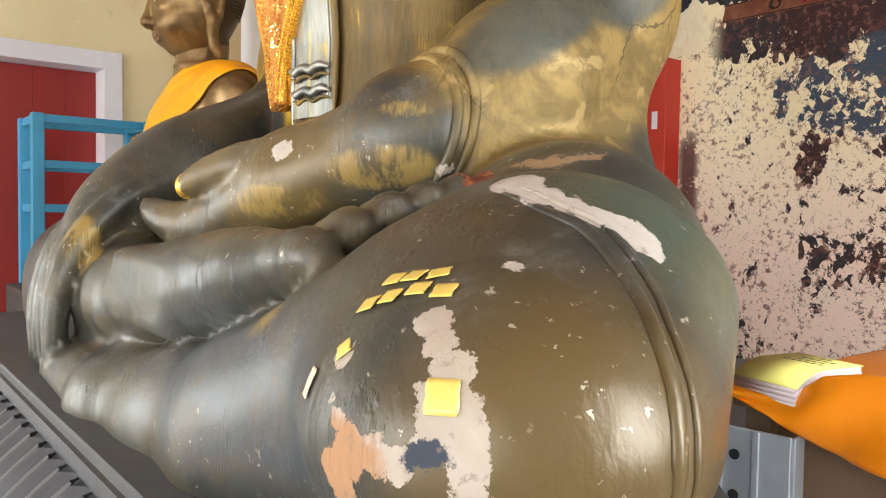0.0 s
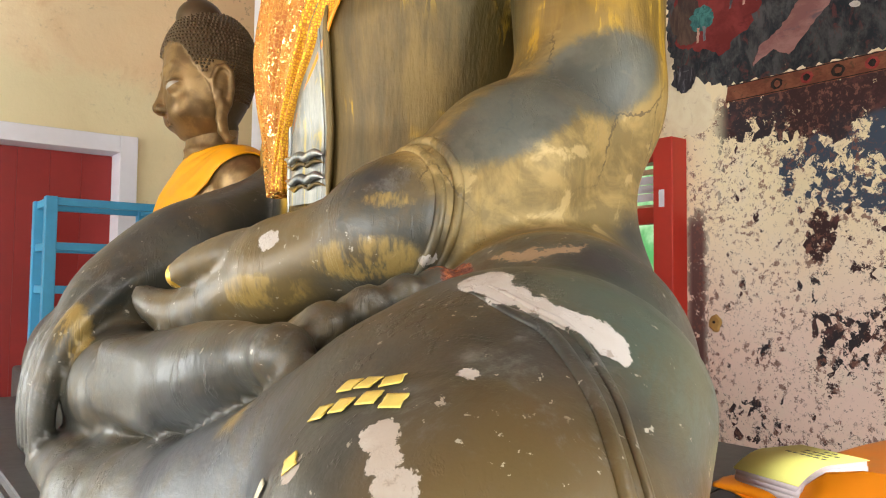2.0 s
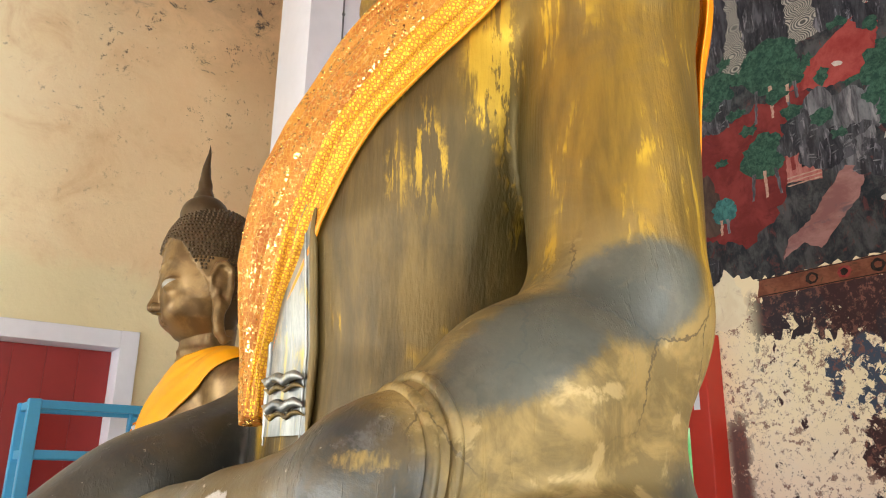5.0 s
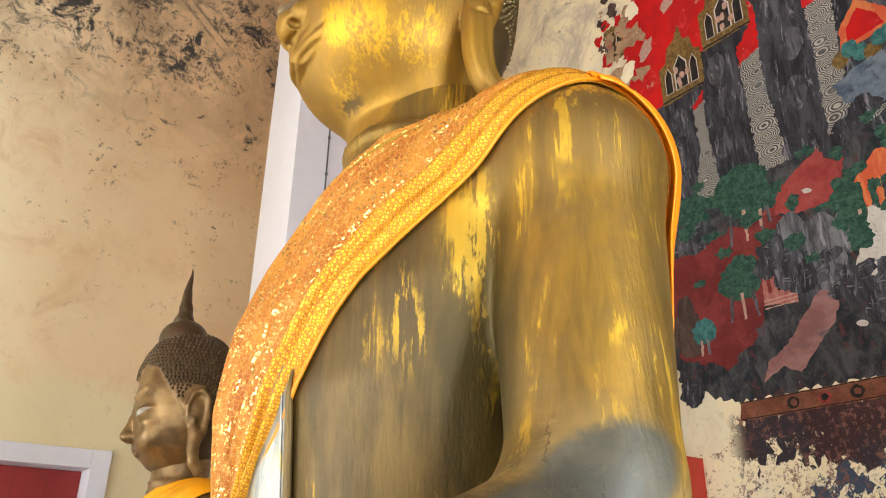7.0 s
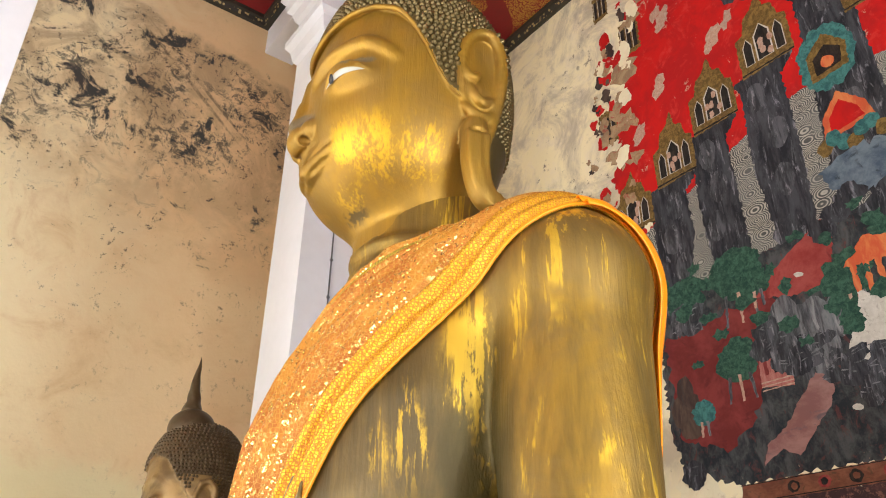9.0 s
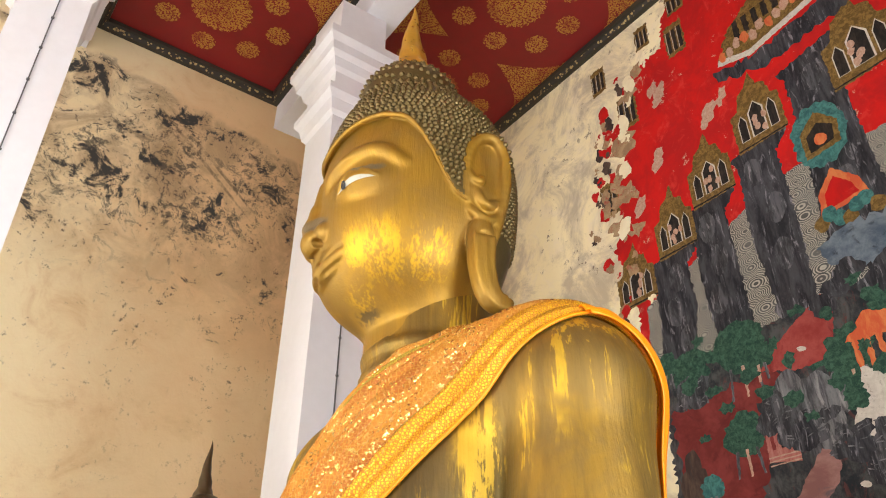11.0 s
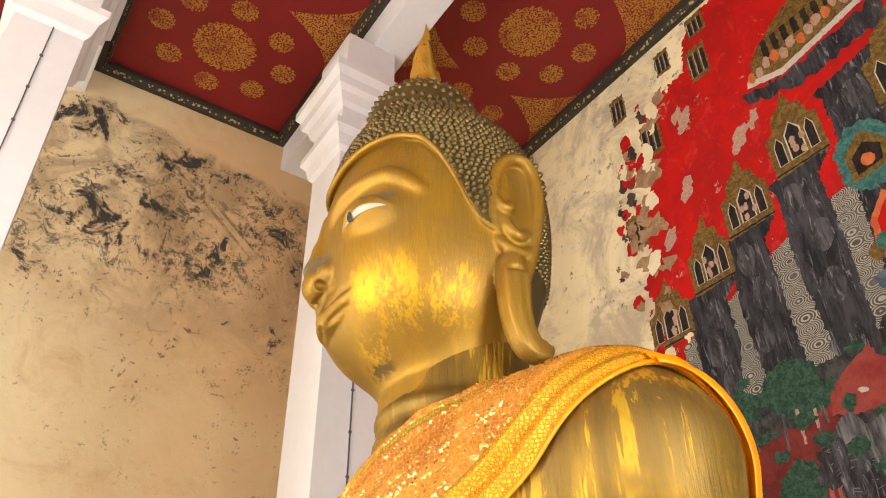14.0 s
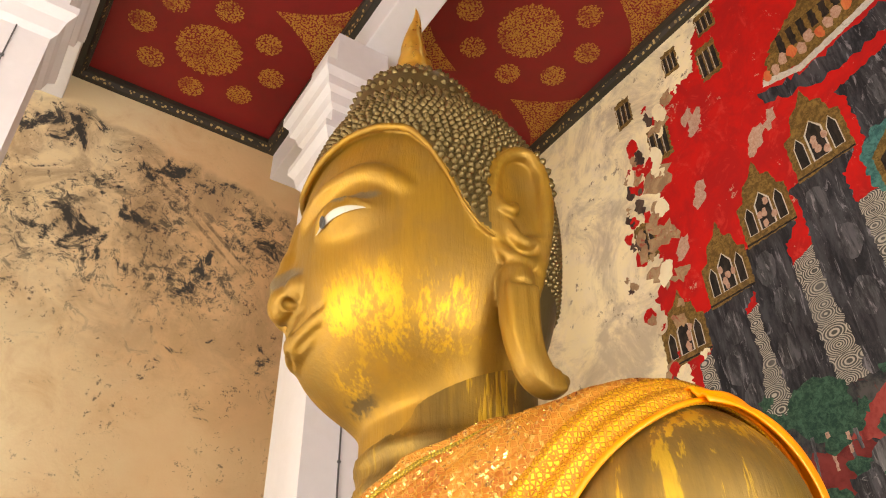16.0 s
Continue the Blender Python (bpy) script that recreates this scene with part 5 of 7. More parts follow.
def statue_skin():
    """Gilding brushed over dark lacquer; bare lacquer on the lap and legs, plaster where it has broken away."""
    n = Nodes("worn_gilt_lacquer")
    p = n.world_pos()
    x, y, z = n.axes(p)
    warp = n.add("ShaderNodeVectorMath")
    warp.operation = "MULTIPLY_ADD"
    n.put(warp.inputs[0], n.noise(7, 5, 0.7, p, 0.0, True))
    warp.inputs[1].default_value, warp.inputs[2].default_value = (0.10, 0.10, 0.10), (0, 0, 0)
    shift = n.add("ShaderNodeVectorMath")
    shift.operation = "ADD"
    n.put(shift.inputs[0], warp.outputs[0])
    n.put(shift.inputs[1], p)
    back = n.add("ShaderNodeVectorMath")
    back.operation = "ADD"
    n.put(back.inputs[0], shift.outputs[0])
    back.inputs[1].default_value = (-0.05, -0.05, -0.05)
    w = back.outputs[0]
    fray = n.add("ShaderNodeVectorMath")
    fray.operation = "MULTIPLY_ADD"
    n.put(fray.inputs[0], n.noise(30, 7, 0.75, p, 0.0, True))
    fray.inputs[1].default_value = (0.05, 0.05, 0.05)
    n.put(fray.inputs[2], p)
    torn = n.scaled(fray.outputs[0], 1.0, (-0.025, -0.025, -0.025))

    streak = n.noise(11, 5, 0.62, n.scaled(p, (1, 1, 0.13)), 0.25)
    hairs = n.noise(95, 3, 0.6, n.scaled(p, (1, 1, 0.07)))
    mid, fine = n.noise(5, 6, 0.62, p, 0.4), n.noise(70, 5, 0.65, p)
    gold = n.mix(n.step(streak, 0.36, 0.62), (0.185, 0.115, 0.026), (0.33, 0.195, 0.030))
    gold = n.mix(n.mul(n.step(mid, 0.42, 0.66), 0.6), gold, (0.22, 0.145, 0.050))
    leaf = n.mul(n.step(n.op("ADD", streak, n.mul(n.op("SUBTRACT", hairs, 0.5), 0.35)), 0.55, 0.62), n.step(n.noise(2.8, 4, 0.6, p), 0.44, 0.56))
    gold = n.mix(n.mul(leaf, 0.8), gold, (0.56, 0.34, 0.030))
    # dull brown over the belly, between the strokes of leaf
    brown_belly = n.mul(n.step(n.blob(w, (1.22, 1.85, 2.05), (0.42, 0.62, 0.72)), 1.05, 0.6), n.op("SUBTRACT", 1.0, leaf))
    col = n.mix(n.mul(brown_belly, 0.85), gold, n.mix(n.step(streak, 0.38, 0.62), (0.060, 0.042, 0.014), (0.125, 0.084, 0.026)))
    # armpit shade put into the colour: flank darkened beside the upper arm
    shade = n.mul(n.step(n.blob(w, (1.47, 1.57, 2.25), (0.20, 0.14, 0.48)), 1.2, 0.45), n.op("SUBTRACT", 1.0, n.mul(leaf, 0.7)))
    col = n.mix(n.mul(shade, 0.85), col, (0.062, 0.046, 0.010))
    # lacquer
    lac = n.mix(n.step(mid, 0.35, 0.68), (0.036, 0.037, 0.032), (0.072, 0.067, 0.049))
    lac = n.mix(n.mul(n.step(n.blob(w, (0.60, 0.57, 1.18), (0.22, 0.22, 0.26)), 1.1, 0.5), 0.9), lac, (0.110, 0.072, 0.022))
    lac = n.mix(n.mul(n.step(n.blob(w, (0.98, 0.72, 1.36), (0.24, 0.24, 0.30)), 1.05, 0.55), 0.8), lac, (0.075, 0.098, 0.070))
    # gold-brown patina of hand and forearm, its sheen mixed into the colour
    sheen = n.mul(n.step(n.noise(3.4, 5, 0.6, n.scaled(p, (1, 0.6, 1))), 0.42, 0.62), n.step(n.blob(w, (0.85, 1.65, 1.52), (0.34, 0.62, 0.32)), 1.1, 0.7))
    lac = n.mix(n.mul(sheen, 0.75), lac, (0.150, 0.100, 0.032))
    # bluish daylight reflection on the shin, painted as a tint
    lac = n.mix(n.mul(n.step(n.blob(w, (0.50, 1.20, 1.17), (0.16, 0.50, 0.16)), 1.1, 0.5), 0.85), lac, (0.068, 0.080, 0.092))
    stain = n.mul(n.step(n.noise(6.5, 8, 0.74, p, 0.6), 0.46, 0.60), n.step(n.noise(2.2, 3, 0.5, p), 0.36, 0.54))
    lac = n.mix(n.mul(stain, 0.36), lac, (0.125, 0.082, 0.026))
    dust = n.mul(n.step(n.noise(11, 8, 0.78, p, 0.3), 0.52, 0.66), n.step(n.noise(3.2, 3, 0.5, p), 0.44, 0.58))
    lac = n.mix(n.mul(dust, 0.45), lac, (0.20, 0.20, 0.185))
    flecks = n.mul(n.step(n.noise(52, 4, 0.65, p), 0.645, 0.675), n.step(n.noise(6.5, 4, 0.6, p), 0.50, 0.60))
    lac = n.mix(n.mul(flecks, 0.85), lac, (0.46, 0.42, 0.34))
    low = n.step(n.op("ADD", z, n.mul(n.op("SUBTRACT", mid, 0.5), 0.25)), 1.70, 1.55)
    arm = n.step(n.blob(w, (0.92, 1.66, 1.53), (0.22, 0.52, 0.26)), 1.05, 0.85)
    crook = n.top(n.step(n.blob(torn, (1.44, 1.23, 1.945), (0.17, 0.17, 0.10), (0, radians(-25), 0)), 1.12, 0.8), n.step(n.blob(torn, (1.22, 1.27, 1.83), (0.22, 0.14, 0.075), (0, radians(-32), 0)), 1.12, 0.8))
    far = n.step(n.blob(w, (0.95, 2.62, 1.55), (0.75, 0.42, 0.42)), 1.05, 0.9)
    ochre = n.step(n.blob(w, (1.24, 1.20, 1.63), (0.28, 0.20, 0.15), (0, radians(-22), 0)), 1.1, 0.7)
    dullarm = n.step(n.blob(w, (1.30, 1.25, 1.75), (0.46, 0.26, 0.34)), 1.15, 0.7)
    blotch = n.noise(6.5, 6, 0.66, p, 0.7)
    ochres = n.mix(n.step(blotch, 0.44, 0.60), (0.150, 0.105, 0.034), (0.27, 0.185, 0.062))
    ochres = n.mix(n.mul(n.step(n.noise(9, 5, 0.65, p, 0.5), 0.56, 0.64), 0.7), ochres, (0.40, 0.29, 0.12))
    crack = n.mul(n.step(n.voronoi(3.6, w, "DISTANCE_TO_EDGE"), 0.012, 0.004), n.step(n.noise(3.0, 3, 0.5, p), 0.46, 0.56))
    ochres = n.mix(n.mul(crack, 0.8), ochres, (0.050, 0.034, 0.014))
    col = n.mix(n.mul(dullarm, 0.92), col, ochres)
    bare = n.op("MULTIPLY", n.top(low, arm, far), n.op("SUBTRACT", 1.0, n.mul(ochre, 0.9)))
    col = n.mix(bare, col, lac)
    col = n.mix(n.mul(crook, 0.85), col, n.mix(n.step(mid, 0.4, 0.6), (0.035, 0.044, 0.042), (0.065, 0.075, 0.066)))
    for centre, radii in (((0.80, 1.62, 1.45), (0.10, 0.17, 0.040)), ((0.95, 1.38, 1.63), (0.05, 0.10, 0.018)), ((0.93, 1.40, 1.52), (0.08, 0.20, 0.045)), ((0.55, 1.22, 1.29), (0.06, 0.10, 0.05)), ((0.55, 1.02, 1.37), (0.05, 0.06, 0.03)), ((0.58, 2.28, 1.33), (0.05, 0.06, 0.09))):
        col = n.mix(n.mul(n.step(n.blob(torn, centre, radii), 1.15, 0.75), n.op("ADD", 0.10, n.mul(n.step(n.op("ADD", streak, n.mul(n.op("SUBTRACT", hairs, 0.5), 0.4)), 0.42, 0.56), 0.75))), col, (0.31, 0.21, 0.06))
    # hollows broken down to the plaster
    chip = n.blob(torn, CHIPS[0][:3], (CHIPS[0][3],) * 3)
    for a, b, c, r in CHIPS[1:]:
        chip = n.op("MINIMUM", chip, n.blob(torn, (a, b, c), (r, r, r)))
    chip = n.step(chip, 1.02, 0.97)
    inner = n.mix(n.step(mid, 0.4, 0.65), (0.44, 0.40, 0.35), (0.36, 0.30, 0.24))
    rusty = n.step(n.blob(torn, (0.450, 0.745, 1.19), (0.06, 0.06, 0.05)), 1.1, 0.7)
    inner = n.mix(n.mul(rusty, 0.8), inner, (0.36, 0.16, 0.045))
    inner = n.mix(n.step(n.blob(torn, (0.479, 0.651, 1.216), (0.026, 0.026, 0.016)), 1.1, 0.9), inner, (0.03, 0.04, 0.06))
    inner = n.mix(n.mul(n.step(n.noise(40, 5, 0.7, p), 0.58, 0.66), 0.6), inner, (0.20, 0.15, 0.11))
    rust = n.step(n.blob(torn, (0.950, 1.150, 1.484), (0.045, 0.070, 0.026)), 1.02, 0.95)
    col = n.mix(chip, col, inner)
    col = n.mix(rust, col, n.mix(n.step(fine, 0.45, 0.6), (0.10, 0.025, 0.012), (0.33, 0.10, 0.03)))
    seam = n.step(n.blob(torn, (1.02, 1.00, 1.522), (0.09, 0.09, 0.006), (0, radians(-10), 0)), 1.05, 0.9)
    col = n.mix(n.mul(seam, 0.7), col, (0.34, 0.22, 0.12))
    # dust, pinholes and scratches
    dull = n.top(chip, rust)
    rough = n.op("ADD", n.op("ADD", n.op("SUBTRACT", n.op("ADD", 0.36, n.mul(dullarm, 0.10)), n.mul(n.top(bare, crook), 0.16)), n.mul(mid, 0.30)), n.op("ADD", n.mul(dull, 0.4), n.mul(n.top(dust, n.mul(stain, 0.6)), 0.16)))
    metal = n.mul(n.op("SUBTRACT", 0.72, n.top(n.mul(n.top(bare, crook), 0.56), n.mul(dullarm, 0.35), n.mul(brown_belly, 0.35))), n.op("SUBTRACT", 1.0, dull))
    relief = n.op("SUBTRACT", n.op("ADD", n.op("ADD", n.mul(n.mul(hairs, 1.1), n.op("SUBTRACT", 1.0, n.mul(n.top(bare, dullarm), 0.85))), n.mul(mid, 2.2)), n.mul(leaf, 0.8)), n.mul(dull, 4.0))
    return n.done(col, rough, metal, n.bump(n.op("ADD", relief, n.mul(fine, n.op("ADD", 0.25, n.mul(rust, 6.0)))), 0.32, 0.006))


def chest_skin():
    """Brushed gilding of the chest and upper arms with strokes of bright leaf."""
    n = Nodes("brushed_gilt_chest")
    p = n.world_pos()
    x, y, z = n.axes(p)
    warp = n.add("ShaderNodeVectorMath")
    warp.operation = "MULTIPLY_ADD"
    n.put(warp.inputs[0], n.noise(7, 5, 0.7, p, 0.0, True))
    warp.inputs[1].default_value, warp.inputs[2].default_value = (0.10, 0.10, 0.10), (0, 0, 0)
    shift = n.add("ShaderNodeVectorMath")
    shift.operation = "ADD"
    n.put(shift.inputs[0], warp.outputs[0])
    n.put(shift.inputs[1], p)
    back = n.add("ShaderNodeVectorMath")
    back.operation = "ADD"
    n.put(back.inputs[0], shift.outputs[0])
    back.inputs[1].default_value = (-0.05, -0.05, -0.05)
    w = back.outputs[0]
    streak = n.noise(11, 5, 0.62, n.scaled(p, (1, 1, 0.13)), 0.25)
    hairs = n.noise(95, 3, 0.6, n.scaled(p, (1, 1, 0.07)))
    mid, fine = n.noise(5, 6, 0.62, p, 0.4), n.noise(70, 5, 0.65, p)
    gold = n.mix(n.step(streak, 0.36, 0.62), (0.185, 0.115, 0.026), (0.33, 0.195, 0.030))
    gold = n.mix(n.mul(n.step(mid, 0.42, 0.66), 0.6), gold, (0.22, 0.145, 0.050))
    leaf = n.mul(n.step(n.op("ADD", streak, n.mul(n.op("SUBTRACT", hairs, 0.5), 0.35)), 0.55, 0.62), n.step(n.noise(2.8, 4, 0.6, p), 0.44, 0.56))
    gold = n.mix(n.mul(leaf, 0.8), gold, (0.56, 0.34, 0.030))
    spots = [((1.29, 1.69, 2.29), (0.07, 0.035, 0.20)), ((1.24, 1.75, 2.27), (0.05, 0.030, 0.09)), ((1.25, 1.79, 1.98), (0.06, 0.05, 0.16)), ((1.39, 1.57, 2.58), (0.12, 0.06, 0.22))]
    near = n.top(*[n.step(n.blob(w, c, r), 1.25, 0.55) for c, r in spots])
    brush = n.op("ADD", n.noise(17, 6, 0.7, n.scaled(p, (1, 1, 0.20)), 0.6), n.mul(n.op("SUBTRACT", hairs, 0.5), 0.5))
    leaf = n.top(leaf, n.mul(n.step(brush, 0.47, 0.55), near, n.step(z, 2.12, 2.35)))
    gold = n.mix(n.mul(leaf, 0.75), gold, (0.62, 0.40, 0.040))
    # dull brown over the belly and lower chest, between the strokes of leaf
    brown_belly = n.mul(n.step(n.blob(w, (1.22, 1.85, 2.05), (0.42, 0.62, 0.72)), 1.05, 0.6), n.op("SUBTRACT", 1.0, leaf))
    col = n.mix(n.mul(brown_belly, 0.85), gold, n.mix(n.step(streak, 0.38, 0.62), (0.060, 0.042, 0.014), (0.125, 0.084, 0.026)))
    # the same painted armpit shade, carried up the side of the chest
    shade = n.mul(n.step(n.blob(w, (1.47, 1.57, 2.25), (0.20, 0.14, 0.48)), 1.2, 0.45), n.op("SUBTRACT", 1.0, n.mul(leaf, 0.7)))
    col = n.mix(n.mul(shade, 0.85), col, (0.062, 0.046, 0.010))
    rough = n.op("ADD", 0.36, n.mul(mid, 0.28))
    metal = n.op("SUBTRACT", 0.72, n.mul(brown_belly, 0.35))
    relief = n.op("ADD", n.op("ADD", n.mul(hairs, 1.1), n.mul(mid, 2.2)), n.mul(leaf, 0.8))
    return n.done(col, rough, metal, n.bump(n.op("ADD", relief, n.mul(fine, 0.25)), 0.32, 0.006))


def head_skin():
    """Brushed gilding of the face, bright leaf and painted light on the cheeks, grey nose and neck, socket shade."""
    n = Nodes("brushed_gilt_face")
    p = n.world_pos()
    fray = n.add("ShaderNodeVectorMath")
    fray.operation = "MULTIPLY_ADD"
    n.put(fray.inputs[0], n.noise(22, 7, 0.75, p, 0.0, True))
    fray.inputs[1].default_value = (0.06, 0.06, 0.06)
    n.put(fray.inputs[2], p)
    torn = n.scaled(fray.outputs[0], 1.0, (-0.03, -0.03, -0.03))
    streak, hairs = n.noise(11, 5, 0.62, n.scaled(p, (1, 1, 0.13)), 0.25), n.noise(95, 3, 0.6, n.scaled(p, (1, 1, 0.07)))
    mid = n.noise(5, 6, 0.62, p, 0.4)
    gold = n.mix(n.step(streak, 0.36, 0.62), (0.30, 0.170, 0.024), (0.37, 0.205, 0.022))
    gold = n.mix(n.mul(n.step(mid, 0.42, 0.66), 0.6), gold, (0.29, 0.170, 0.042))
    brush = n.op("ADD", n.noise(17, 6, 0.7, n.scaled(p, (1, 1, 0.20)), 0.6), n.mul(n.op("SUBTRACT", hairs, 0.5), 0.5))
    # bright leaf strokes on cheek and chin, with the lit look painted in
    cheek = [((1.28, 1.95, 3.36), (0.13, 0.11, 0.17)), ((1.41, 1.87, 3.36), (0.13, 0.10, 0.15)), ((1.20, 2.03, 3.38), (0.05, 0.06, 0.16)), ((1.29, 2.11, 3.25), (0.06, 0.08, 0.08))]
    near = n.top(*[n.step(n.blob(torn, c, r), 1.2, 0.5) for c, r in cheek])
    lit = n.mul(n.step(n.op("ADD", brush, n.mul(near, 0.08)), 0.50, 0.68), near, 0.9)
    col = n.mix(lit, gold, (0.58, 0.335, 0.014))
    # grey paint on nose and neck; under the brow, socket shadow painted as grey
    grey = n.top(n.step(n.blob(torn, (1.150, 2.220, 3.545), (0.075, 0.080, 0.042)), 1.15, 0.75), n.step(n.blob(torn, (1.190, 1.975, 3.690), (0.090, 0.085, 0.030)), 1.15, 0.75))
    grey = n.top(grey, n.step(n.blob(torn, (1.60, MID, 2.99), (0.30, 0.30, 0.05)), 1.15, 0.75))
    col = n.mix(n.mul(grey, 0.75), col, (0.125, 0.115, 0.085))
    flaked = n.mul(n.step(n.blob(torn, (1.33, 2.15, 3.205), (0.05, 0.07, 0.035)), 1.2, 0.6), n.step(n.noise(16, 4, 0.6, p), 0.46, 0.54))
    col = n.mix(n.mul(flaked, 0.8), col, (0.075, 0.052, 0.020))
    return n.done(col, n.op("SUBTRACT", n.op("ADD", 0.40, n.mul(mid, 0.20)), n.mul(lit, 0.06)), n.op("SUBTRACT", 0.62, n.mul(grey, 0.35)), n.bump(n.op("ADD", n.mul(hairs, 1.1), n.mul(mid, 2.2)), 0.26, 0.006))


def bronze_skin():
    n = Nodes("dull_bronze")
    mid, fine = n.noise(9, 6, 0.65, None, 0.4), n.noise(50, 4, 0.6)
    col = n.mix(n.step(mid, 0.35, 0.65), (0.17, 0.105, 0.042), (0.31, 0.20, 0.080))
    return n.done(col, n.op("ADD", 0.28, n.mul(mid, 0.22)), 0.55, n.bump(n.op("ADD", mid, fine), 0.15, 0.004))


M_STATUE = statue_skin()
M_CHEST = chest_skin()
M_FACE = head_skin()
M_STATUE2 = bronze_skin()
M_HAIR = painted("dark_gilt_curls", (0.13, 0.092, 0.032), 0.35, 40, 0.35, 0.3, metal=0.6)
M_FINIAL = painted("bright_gilt_finial", (0.80, 0.52, 0.08), 0.3, 30, 0.25, 0.4, metal=0.8)
M_EYE = painted("white_of_the_eye", (0.44, 0.42, 0.35), 0.3, 30, 0.04, 0.05)
M_BRONZE_HAIR = painted("dark_bronze_curls", (0.10, 0.066, 0.030), 0.45, 40, 0.35, 0.3, metal=0.4)
M_SILVER = brushed("silvered_sash_end", (0.17, 0.18, 0.175), (0.34, 0.34, 0.30), (0.50, 0.38, 0.10), 14.0, (1, 1, 0.2), 0.42)
M_SILVER.node_tree.nodes["Principled BSDF"].inputs["Metallic"].default_value = 0.85
M_SILVER.node_tree.nodes["Principled BSDF"].inputs["Specular IOR Level"].default_value = 0.5
M_IRIS = painted("slate_iris", (0.025, 0.028, 0.035), 0.25, 30, 0.1, 0.05)


def curls(field, cx, cz, pitch, r, zmax, hair, ears):
    """Small pointed curls in rising rows over the cap of hair."""
    verts, faces = [], []
    starts, ways = [], []
    rows = int(1.12 / pitch)
    jig = random.Random(21)
    for i in range(rows):
        el = -0.62 + (math.pi / 2 + 0.60) * i / rows
        n = max(4, int(2 * math.pi * math.cos(el) * 0.5 / pitch))
        for j in range(n):
            a = 2 * math.pi * (j + 0.5 * (i % 2) + jig.uniform(-0.16, 0.16)) / n
            e = el + jig.uniform(-0.007, 0.007)
            ways.append((math.cos(e) * math.cos(a), math.cos(e) * math.sin(a), math.sin(e)))
    ways = np.array(ways)
    start = np.array((cx, MID, cz)) + ways * 0.85
    hit = field.march(start, -ways)
    ok = (np.abs(field.at(hit)) < 0.01) & (hairline(hit[:, 0], hit[:, 1], hit[:, 2], hair) < -0.012) & (hit[:, 2] < zmax)
    out, x0, rx, z0, rz = ears
    ear = (np.abs(hit[:, 1] - MID) > out) & (((hit[:, 0] - x0) / rx) ** 2 + ((hit[:, 2] - z0) / rz) ** 2 < 1)
    hit, nor = hit[ok & ~ear], field.normal(hit[ok & ~ear])
    for p, m in zip(hit, nor):
        m = m / np.linalg.norm(m)
        u = np.cross(m, (0, 0, 1.0) if abs(m[2]) < 0.9 else (1.0, 0, 0))
        u /= np.linalg.norm(u)
        v = np.cross(m, u)
        k = len(verts)
        for ring, (rad, up) in enumerate(((1.0, -0.004), (0.78, 0.45), (0.3, 0.85))):
            for q in range(6):
                a = q * math.pi / 3
                verts.append(p + r * rad * (math.cos(a) * u + math.sin(a) * v) + m * (up * r if up > 0 else up))
        verts.append(p + m * r * 1.0)
        for b in (0, 6):
            faces += [(k + b + q, k + b + (q + 1) % 6, k + b + 6 + (q + 1) % 6, k + b + 6 + q) for q in range(6)]
        faces += [(k + 12 + q, k + 12 + (q + 1) % 6, k + 18) for q in range(6)]
    return verts, faces


def finial(base, height, r0):
    """A flame: a tapering bud with leaning tongues in relief."""
    verts, faces, rows, ring = [], [], 44, 28
    for i in range(rows + 1):
        u = i / rows
        rad = r0 * (1.0 - u) ** 0.9 * (1 + 0.20 * math.sin(min(u, 0.2) / 0.2 * math.pi)) + 0.014 * (1 - u)
        for j in range(ring):
            a = 2 * math.pi * j / ring
            tongue = 0.16 * abs(math.sin(2.5 * a + 9 * u)) * (1 - 0.5 * u) * (0.6 + 0.4 * math.sin(26 * u))
            lean = 0.012 * math.sin(9 * u) * u
            verts.append((base[0] + (rad * (1 + tongue)) * math.cos(a) + lean, base[1] + (rad * (1 + tongue)) * math.sin(a), base[2] + height * u))
    for i in range(rows):
        for j in range(ring):
            a, b = i * ring + j, i * ring + (j + 1) % ring
            faces.append((a, b, b + ring, a + ring))
    faces.append(tuple(rows * ring + j for j in range(ring)))
    return verts, faces


def laid_patch(field, outline, away, lift=0.004, n=10):
    """A thin sheet over the surface: outline(u, v) gives start places, which fall along -away."""
    pts = np.array([outline(i / n, j / n) for i in range(n + 1) for j in range(n + 1)])
    way = np.broadcast_to(-np.array(away, float) / np.linalg.norm(away), pts.shape)
    hit = field.march(pts, way, 90)
    hit = hit + field.normal(hit) * lift
    faces = [(i * (n + 1) + j, (i + 1) * (n + 1) + j, (i + 1) * (n + 1) + j + 1, i * (n + 1) + j + 1) for i in range(n) for j in range(n)]
    return hit, faces


def collect(pieces):
    """Joins (verts, faces, material index) into one set."""
    verts, faces, index, k = [], [], [], 0
    for v, f, m in pieces:
        v = np.asarray(v, float)
        verts.append(v)
        faces += [tuple(int(i) + k for i in face) for face in f]
        index += [m] * len(f)
        k += len(v)
    return np.concatenate(verts), faces, index


BODY, FACE = seated_body(0.016), gilt_head(0.0085)


